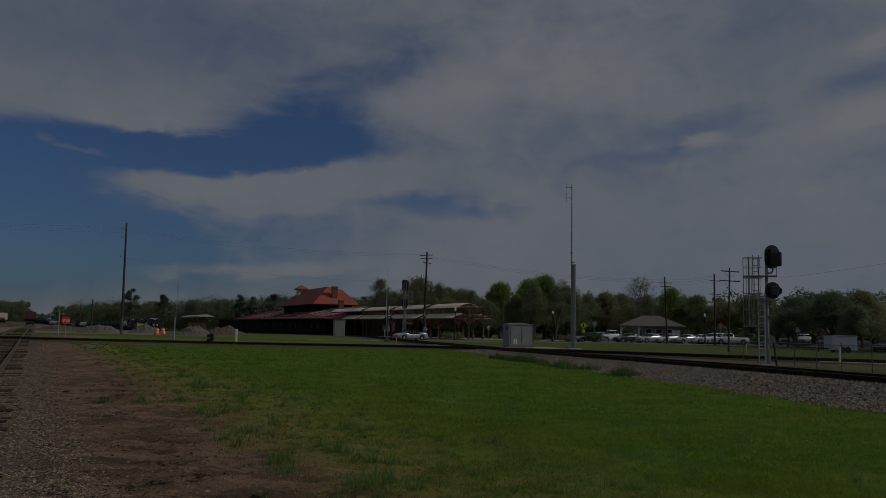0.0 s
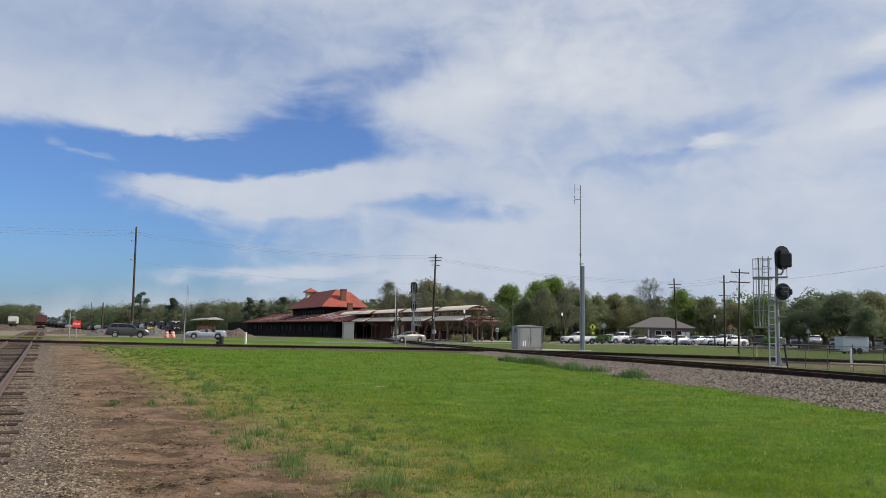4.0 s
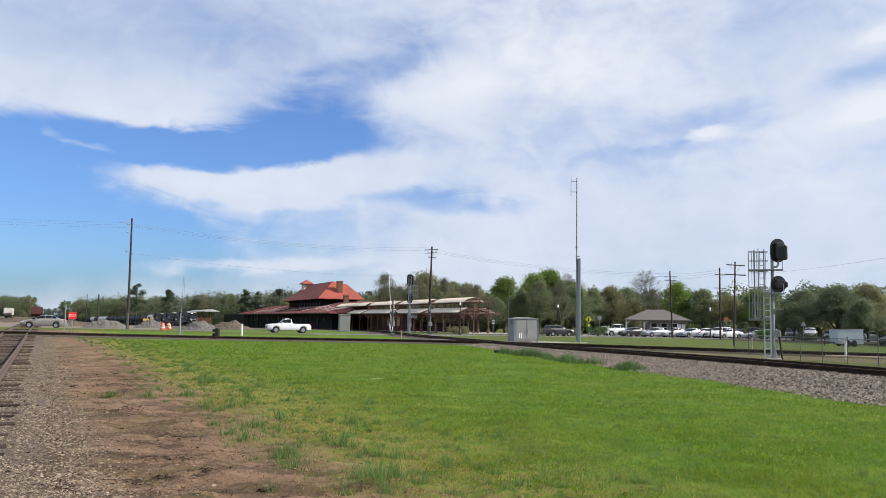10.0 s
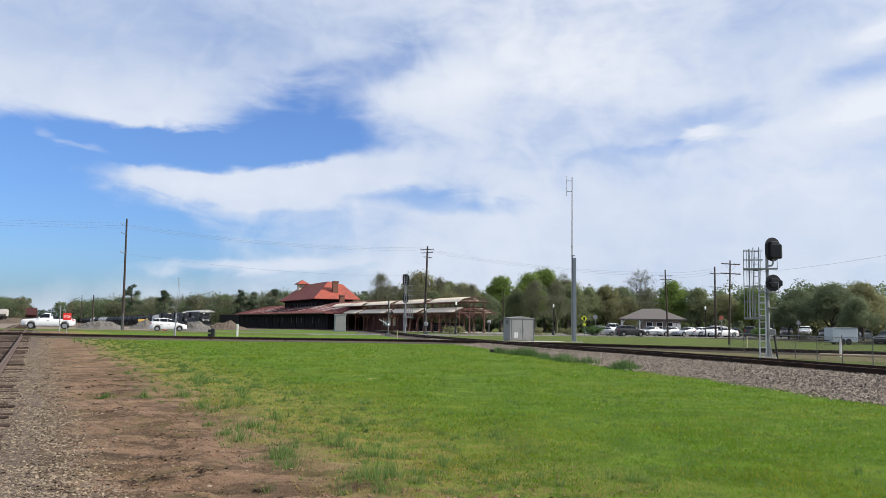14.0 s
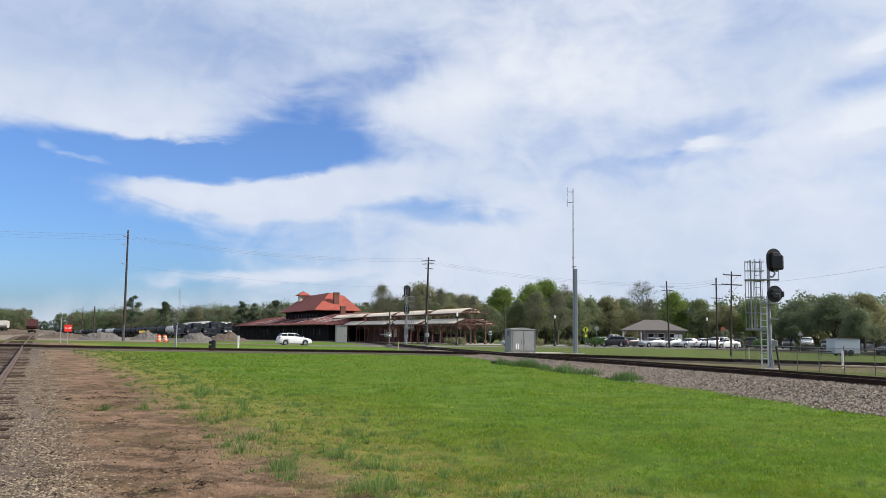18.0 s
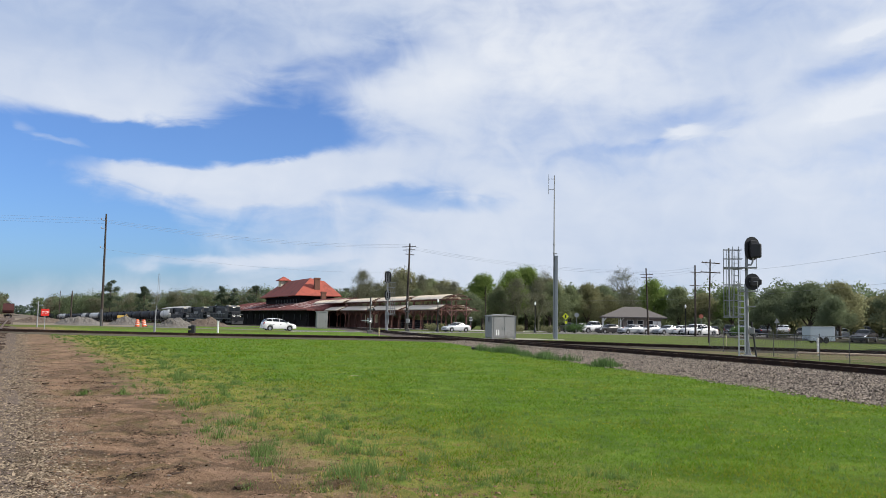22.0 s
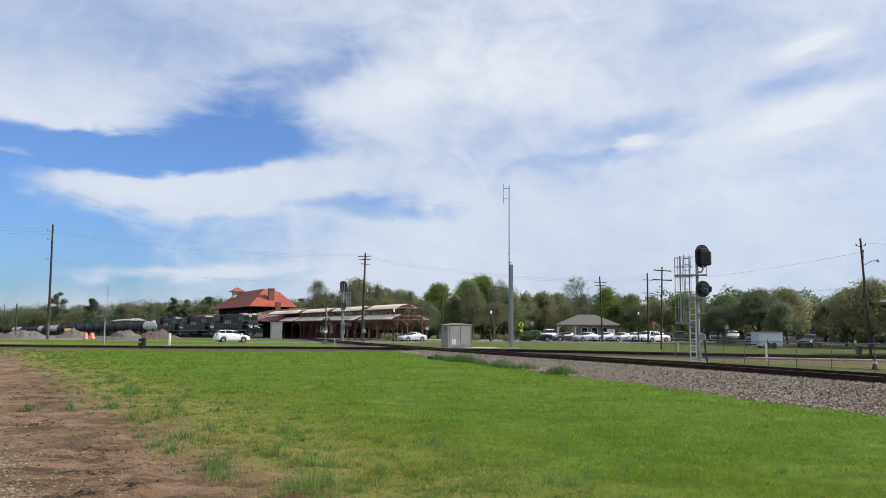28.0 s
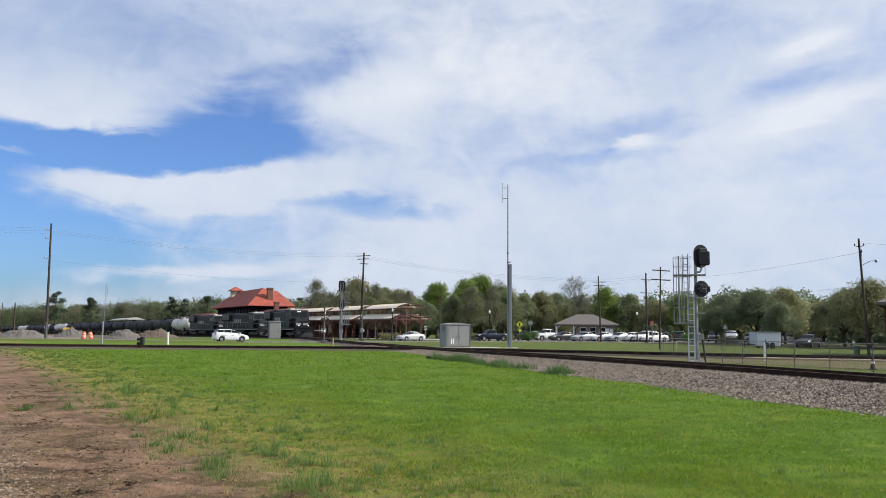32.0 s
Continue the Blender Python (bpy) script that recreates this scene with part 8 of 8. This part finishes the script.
    for _ in range(6000):
        t = rnd.random()
        x = 3.5 + (6.5 - 3.5) * t + rnd.gauss(0, 0.22)
        y = 45 - (45 - 33.5) * t + rnd.gauss(0, 0.5)
        dens = 0.36 + 1.5 * noise.noise((x * 1.3, y * 0.5, 3))
        if rnd.random() > dens * 1.3:
            continue
        gx.append(x), gy.append(y), gh.append(rnd.uniform(0.08, 0.40) * (0.45 + dens))
    for _ in range(700):
        r = rnd.gauss(0, 0.32)
        gx.append(7.1 + r), gy.append(30.0 + rnd.gauss(0, 0.35)), gh.append(rnd.uniform(0.15, 0.5) * max(0.3, 1 - abs(r)))
    blades("weeds", np.array(gx), np.array(gy), np.array(gh), np.full(len(gx), 0.016), rng, M_WEED_DARK, "rank dark green weeds along the foot of the ballast", 0.7)
    # small yellow flowers
    x, y, d = scatter(5200, rng, 9, 45)
    k = keep_grass(x, y) & (off_rail(x, y) > 8) & (vnoise(x, y, 0.4, 21) > 0.1)
    x, y, d = x[k], y[k], d[k]
    blades("flowers", x, y, np.full(len(x), 0.014), 0.0035 + d * 0.00032, rng, M_FLOWER, "tiny yellow flowers in the grass", 1.0, np.array([gz(p, q) for p, q in zip(x, y)]) + 0.05)


def stones(name, x, y, z, s, rng, material, label, flat=1.0):
    """Angular broken stones: each a squashed, turned lump half sunk in the bed."""
    n = len(x)
    base = np.array([(1, 0, -0.25), (0, 1, -0.25), (-1, 0, -0.25), (0, -1, -0.25), (0, 0, 0.6)], dtype=float)
    v = base[None] * (s[:, None, None] * rng.uniform(0.6, 1.25, (n, 1, 3))) + rng.normal(0, 0.2, (n, 5, 3)) * s[:, None, None]
    v[..., 2] *= flat
    a = rng.uniform(0, 6.283, n)
    b = rng.uniform(-0.6, 0.6, n)
    ca, sa, cb, sb = np.cos(a)[:, None], np.sin(a)[:, None], np.cos(b)[:, None], np.sin(b)[:, None]
    X, Y, Z = v[..., 0], v[..., 1], v[..., 2]
    Y, Z = Y * cb - Z * sb, Y * sb + Z * cb
    X, Y = X * ca - Y * sa, X * sa + Y * ca
    v = np.stack([X + x[:, None], Y + y[:, None], Z + z[:, None]], -1).reshape(-1, 3)
    f = np.array([(0, 1, 4), (1, 2, 4), (2, 3, 4), (3, 0, 4)])
    f = (f[None] + 5 * np.arange(n)[:, None, None]).reshape(-1, 3)
    tagged(np_mesh(name, v, f, material), label, "gravel", kind="stuff")


def lay_stones():
    rng = np.random.default_rng(17)
    # tan gravel beside the yard track
    n = 190000
    s = -16 + 56 * rng.random(n) ** 2.2
    o = np.where(rng.random(n) < 0.99, rng.uniform(-2.4, 1.5, n), rng.uniform(1.0, 2.8, n)) + rng.normal(0, 0.25, n)
    x, y = RAIL_P.x + RAIL_D.x * s + RAIL_N.x * o, RAIL_P.y + RAIL_D.y * s + RAIL_N.y * o
    bare = vnoise(x, y, 0.9, 41) + 0.6 * vnoise(x, y, 2.6, 43)
    k = (np.abs(o) > 0.12) & (y > 4.5) & (rng.random(n) < np.clip(1.05 - 1.3 * bare, 0.3, 1)) & ((o > 0) | (rng.random(n) < 0.6))
    x, y, o = x[k], y[k], o[k]
    z = np.array([lie(a, b) for a, b in zip(x, y)]) + np.interp(np.abs(off_rail(x, y) + 0.75), (1.4, 1.75), (0.046, 0.0))
    size = (0.006 + 0.018 * rng.random(len(x)) ** 2.2) * (1 + y / 60)
    k = (o > 0.1) & (rng.random(len(x)) < 0.8)
    stones("gravel", x[k], y[k], z[k] + 0.003, size[k], rng, M_PALE_STONE, "loose tan gravel beside the track", 0.5)
    stones("gravel", x[~k], y[~k], z[~k] + 0.003, size[~k], rng, M_DIRTY_STONE, "rust-stained gravel between the worn ties", 0.5)
    # pebbles and clods on the dirt
    n = 42000
    s = -16 + 46 * rng.random(n) ** 1.7
    o = rng.normal(3.5, 1.4, n)
    x, y = RAIL_P.x + RAIL_D.x * s + RAIL_N.x * o, RAIL_P.y + RAIL_D.y * s + RAIL_N.y * o
    k = (y > 4.5) & (o > 1.2) & (o < 6.5)
    x, y = x[k], y[k]
    z = np.array([lie(a, b) for a, b in zip(x, y)])
    pick = rng.random(len(x))
    size = 0.004 + 0.02 * rng.random(len(x)) ** 4
    k = pick < 0.78
    stones("clods", x[k], y[k], z[k], size[k] * 1.3, rng, M_CLOD, "crumbs and clods of red earth", 0.6)
    k = pick > 0.965
    stones("pebbles", x[k], y[k], z[k], size[k] * 0.6, rng, M_PALE_STONE, "pebbles scattered on red earth", 0.6)
    # damp dark litter in hollows of the dirt
    x, y = [], []
    for cx, cy, w, d in ((-2.98, 8.32, 0.42, 0.16), (-5.51, 14.23, 0.35, 0.35), (-8.23, 21.08, 0.7, 0.9), (-2.5, 8.59, 0.2, 0.08), (-7.77, 19.11, 0.5, 0.5), (-5.15, 10.58, 0.17, 0.12), (-3.09, 9.56, 0.3, 0.12), (-3.7, 7.9, 0.3, 0.1), (-3.6, 11.2, 0.4, 0.25), (-7.0, 17.6, 0.4, 0.5)):
        k = int(900 * (w + d))
        x.append(rng.normal(cx, w * 0.5, k))
        y.append(rng.normal(cy, d * 0.7, k))
    x, y = np.concatenate(x), np.concatenate(y)
    z = np.array([lie(a, b) for a, b in zip(x, y)])
    stones("litter", x, y, z, rng.uniform(0.006, 0.02, len(x)), rng, M_LITTER, "dark damp litter in hollows of the dirt", 0.3)
    # ballast of the main line, on the side that faces the camera and between the ties
    pts = [p for p in spline(TRACK_B, 0.5) if 6 < p.y < 75]
    P = np.array([(p.x, p.y) for p in pts])
    D = np.array([(d.x, d.y) for d in dirs_of(pts)])
    n = 115000
    i = (len(P) * rng.random(n) ** 1.25).astype(int)
    o = np.where(rng.random(n) < 0.86, np.minimum(rng.uniform(1.0, 4.3, n), 4.6) + np.abs(rng.normal(0, 0.22, n)), rng.uniform(-4.2, 1.0, n))
    along = rng.uniform(-0.25, 0.25, n)
    wide = np.where(np.abs(o) > 1.6, 0.45 + 0.55 * np.array([bank(v) for v in P[i, 1]]), 1.0)
    x, y = P[i, 0] - D[i, 1] * o * wide + D[i, 0] * along, P[i, 1] + D[i, 0] * o * wide + D[i, 1] * along
    k = np.array([bank(v) for v in P[i, 1]])
    z = np.interp(np.abs(o), (0, 1.3, 1.7, 2.9, 4.2, 5.6), (0.355, 0.355, 0.34, 0.15, 0.0, 0.0)) * k
    z += np.array([gz(a, b) for a, b in zip(P[i, 0], P[i, 1])])
    stones("ballast", x, y, z + 0.015, rng.uniform(0.016, 0.037, n) * (1 + y / 110), rng, M_STONE, "grey and brown crushed ballast stones")
    # splinters of old tie wood on the gravel
    rnd = random.Random(4)
    for x, y, l in ((-10.29, 21.48, 0.3), (-8.59, 17.63, 0.22), (-9.68, 19.25, 0.18), (-2.4, 8.45, 0.2), (-1.66, 8.04, 0.17), (-1.41, 7.81, 0.14), (-8.46, 18.8, 0.16), (-7.3, 14.1, 0.2), (-11.6, 25.5, 0.3), (-6.4, 12.4, 0.15), (-9.2, 23.1, 0.2)):
        bm = bmesh.new()
        prism(bm, [(-0.5 * l, -0.035), (-0.2 * l, -0.05), (0.3 * l, -0.03), (0.5 * l, 0.0), (0.35 * l, 0.04), (-0.1 * l, 0.03), (-0.45 * l, 0.045)], -0.006, 0.014, pose(0, 0, 0, -90))
        ob = finish("wood_scrap", bm, M_ROCK_DARK)
        ob.matrix_basis = pose(x, y, lie(x, y) + 0.012, rnd.uniform(-6, 6), rnd.uniform(-6, 6), rnd.uniform(0, 180))
        tagged(ob, "dark scrap of old tie wood lying on the ground", "wood scrap", "wood scraps")
    bm = bmesh.new()
    pipe(bm, [(0, 0, 0.015), (0.12, 0.06, 0.03), (0.3, 0.08, 0.03)], 0.012, 6)
    ob = finish("stick", bm, mat("pale_stick", (0.4, 0.33, 0.22), 0.8))
    ob.matrix_basis = pose(-1.9, 22.7, 0)
    tagged(ob, "pale stick lying in the grass", "stick")
    bm = bmesh.new()
    box(bm, -0.15, 0.15, -0.12, 0.12, 0.02, 0.17, 0.05)
    ob = finish("track_marker", bm, M_BLACK)
    ob.matrix_basis = at(3.2, 44.6)
    tagged(ob, "small black marker at the foot of the ballast", "marker")


grow()
lay_stones()


# ---- what moves ----
def lane(offset):
    pts = spline(ROAD, 1.0)
    return [p + Vector((-d.y, d.x)) * offset for p, d in zip(pts, dirs_of(pts))]


NEAR_LANE, FAR_LANE = lane(0.0), lane(3.4)
convertible = car("convertible", M_SILVER_CAR, "silver convertible car with its roof down, driving along the road", at(0, -400) @ Matrix.Diagonal((0.96, 0.96, 0.96, 1)))
dark_suv = car("suv", M_TAN_DARK, "dark grey SUV driving along the road", at(0, -405) @ Matrix.Diagonal((0.9, 0.9, 0.9, 1)))
tan_sedan = car("sedan", M_TAN_CAR, "pewter grey sedan driving along the road", at(0, -410) @ Matrix.Diagonal((0.96, 0.96, 0.96, 1)))
white_pickup = car("work_pickup", M_WHITE_CAR, "white pickup truck driving along the road", at(0, -415) @ Matrix.Diagonal((0.95, 0.95, 0.95, 1)))
hatch = car("hatch", M_WHITE_CAR, "white hatchback car waiting at the crossing", at(0, -420) @ Matrix.Diagonal((0.9, 0.9, 0.9, 1)))
white_sedan = car("sedan", M_SILVER_LIGHT, "pale silver sedan waiting beyond the crossing", at(0, -425) @ Matrix.Diagonal((0.89, 0.89, 0.89, 1)))
black_pickup = car("pickup", M_NAVY_CAR, "black pickup truck coming up to the crossing", at(0, -430) @ Matrix.Diagonal((0.9, 0.9, 0.9, 1)))


# the dark SUV turns round at the parking lot and leaves behind the bush
SUV_WAY = NEAR_LANE[:484] + spline([(29.0, 116.87), (32.0, 117.4), (33.5, 119.4), (32.2, 121.4), (30.0, 121.6), (27.0, 121.7), (25.2, 123.2), (24.0, 127.0), (23.6, 131.5)], 1.0)


def drive(thing, path, rows, back):
    """rows: seconds and metres along the lane."""
    out = []
    for t, s in rows:
        a, b = on_line(path, 1.0, s + 1.3), on_line(path, 1.0, s - 1.3)
        d = (b - a) if back else (a - b)
        p = (a + b) / 2
        out.append((t, pose(p.x, p.y, gz(p.x, p.y) + 0.055, 0, 0, math.degrees(math.atan2(d.y, d.x)))))
    walk(thing, out)
    # the wheels turn with the way covered, while the car is in sight
    wheels = [o for o in thing.children if o.name.startswith("wheel")]
    r = wheels[0].matrix_basis.translation.z * thing.scale.z
    turn, rows_w = 0.0, [(0.0, 0.0)]
    for (t0, s0), (t1, s1) in zip(rows, rows[1:]):
        n = max(1, int(abs(s1 - s0) / (r * 1.2)) + 1)
        if n > 90:
            continue
        if t0 > rows_w[-1][0]:
            rows_w.append((t0, turn))
        for k in range(1, n + 1):
            turn += math.degrees(abs(s1 - s0) / n / r)
            rows_w.append((t0 + (t1 - t0) * k / n, turn))
    if rows_w[-1][0] < 32:
        rows_w.append((32.0, turn))
    for o in wheels:
        p = o.matrix_basis.translation.copy()
        walk(o, [(t, pose(p.x, p.y, p.z) @ Matrix.Rotation(radians(a), 4, "Y")) for t, a in rows_w])


def motions():
    drive(convertible, FAR_LANE, [(0, 449.7), (0.5, 446.1), (1, 443.1), (1.5, 439.9), (2, 436.1), (2.5, 432), (3, 428.1), (3.5, 424.8), (5.5, 410.4), (6, 406.9), (6.5, 404), (7, 401.2), (12, 372.6), (32, 258.4)], True)
    drive(dark_suv, SUV_WAY, [(0, 376.4), (3, 404), (3.5, 408.3), (5.5, 427), (6, 431.2), (6.5, 436.4), (7, 441.7), (8, 452.5), (8.5, 457.5), (9, 461.5), (9.5, 467.8), (10, 470.8), (10.5, 474), (11, 476.5), (12, 478.7), (12.5, 480.1), (13, 480.7), (14, 483.1), (14.5, 484), (15.2, 487.2), (15.9, 490.5), (16.5, 492.9), (17, 494.4), (17.5, 496.1), (18, 497.5), (18.5, 499.3), (19.5, 503), (20.5, 504.5), (32, 504.6)], False)
    drive(tan_sedan, FAR_LANE, [(0, 478), (2.5, 461), (3, 457.6), (3.5, 452.4), (5.5, 439.2), (6, 436), (6.5, 431.3), (7, 427.7), (7.5, 423.8), (8, 420.1), (8.5, 416), (9, 412.1), (9.5, 408.3), (10, 404.7), (14, 374.8), (32, 240.5)], True)
    drive(white_pickup, FAR_LANE, [(0, 499), (3.5, 478.5), (5.5, 464.7), (6, 461.7), (6.5, 458.6), (7, 454.2), (7.5, 449.6), (8, 446.2), (8.5, 442.8), (9, 439.4), (9.5, 435.7), (10, 431.8), (10.5, 428.2), (11, 424.5), (11.5, 420.9), (12, 417.7), (12.5, 414.2), (13, 411.2), (13.5, 408.1), (14, 405.7), (14.5, 403.7), (18, 388.5), (32, 327.5)], True)
    drive(hatch, NEAR_LANE, [(0, 300), (10.5, 396), (11.5, 402.3), (12, 404.3), (12.5, 408.3), (13, 411.8), (13.5, 415.3), (14, 418.1), (14.5, 420.8), (16.5, 429.3), (17, 430.6), (17.5, 431.5), (18, 432.1), (18.5, 432.4), (19.2, 432.6), (32, 432.6)], False)
    drive(white_sedan, FAR_LANE, [(0, 560), (8, 515), (10, 502), (12, 490.6), (12.5, 487.9), (13, 485.5), (14, 479.8), (14.5, 477.3), (16.5, 469.9), (17, 468.6), (18, 466.3), (18.5, 463.3), (19, 462.5), (20, 460.4), (21, 460.2), (32, 460.2)], True)
    drive(black_pickup, FAR_LANE, [(0, 640), (18, 529), (21, 510), (23, 498.1), (23.5, 495.6), (24, 493.5), (24.5, 491.6), (25, 489.7), (25.5, 487.8), (28, 479.3), (32, 472.8)], True)
    front = [(0, 382.1), (2, 370.6), (4, 359.1), (6, 347.6), (8, 336.1), (10, 324.6), (11, 318.9), (12, 313), (13, 307), (14, 300.9), (15, 294.7), (16, 288.3), (17, 281.9), (18, 275.3), (19, 268.6), (20, 261.9), (21, 255), (22, 248), (23, 240.9), (24, 233.7), (25, 226.5), (26, 219.1), (27, 211.6), (28, 204.1), (29, 196.5), (30, 188.8), (31, 181), (32, 173.2)]
    # the crossing gate comes down
    swing = ((0, 0), (8.4, 0), (9, 9), (9.7, 20), (10.4, 30), (11, 38.5), (12, 62), (13, 77), (14, 86), (14.8, 90), (32, 90))
    walk(gate_arm, [(t, GATE_HINGE @ pose(0, 0, 0, 0, a)) for t, a in swing])
    gap = 0.0
    for thing, half, length in TRAIN:
        rows = [(t, rail_pose(LINE_B, 1.0, s + gap + length / 2, half, 0.30)) for t, s in front]
        walk(thing, rows)
        gap += length


motions()
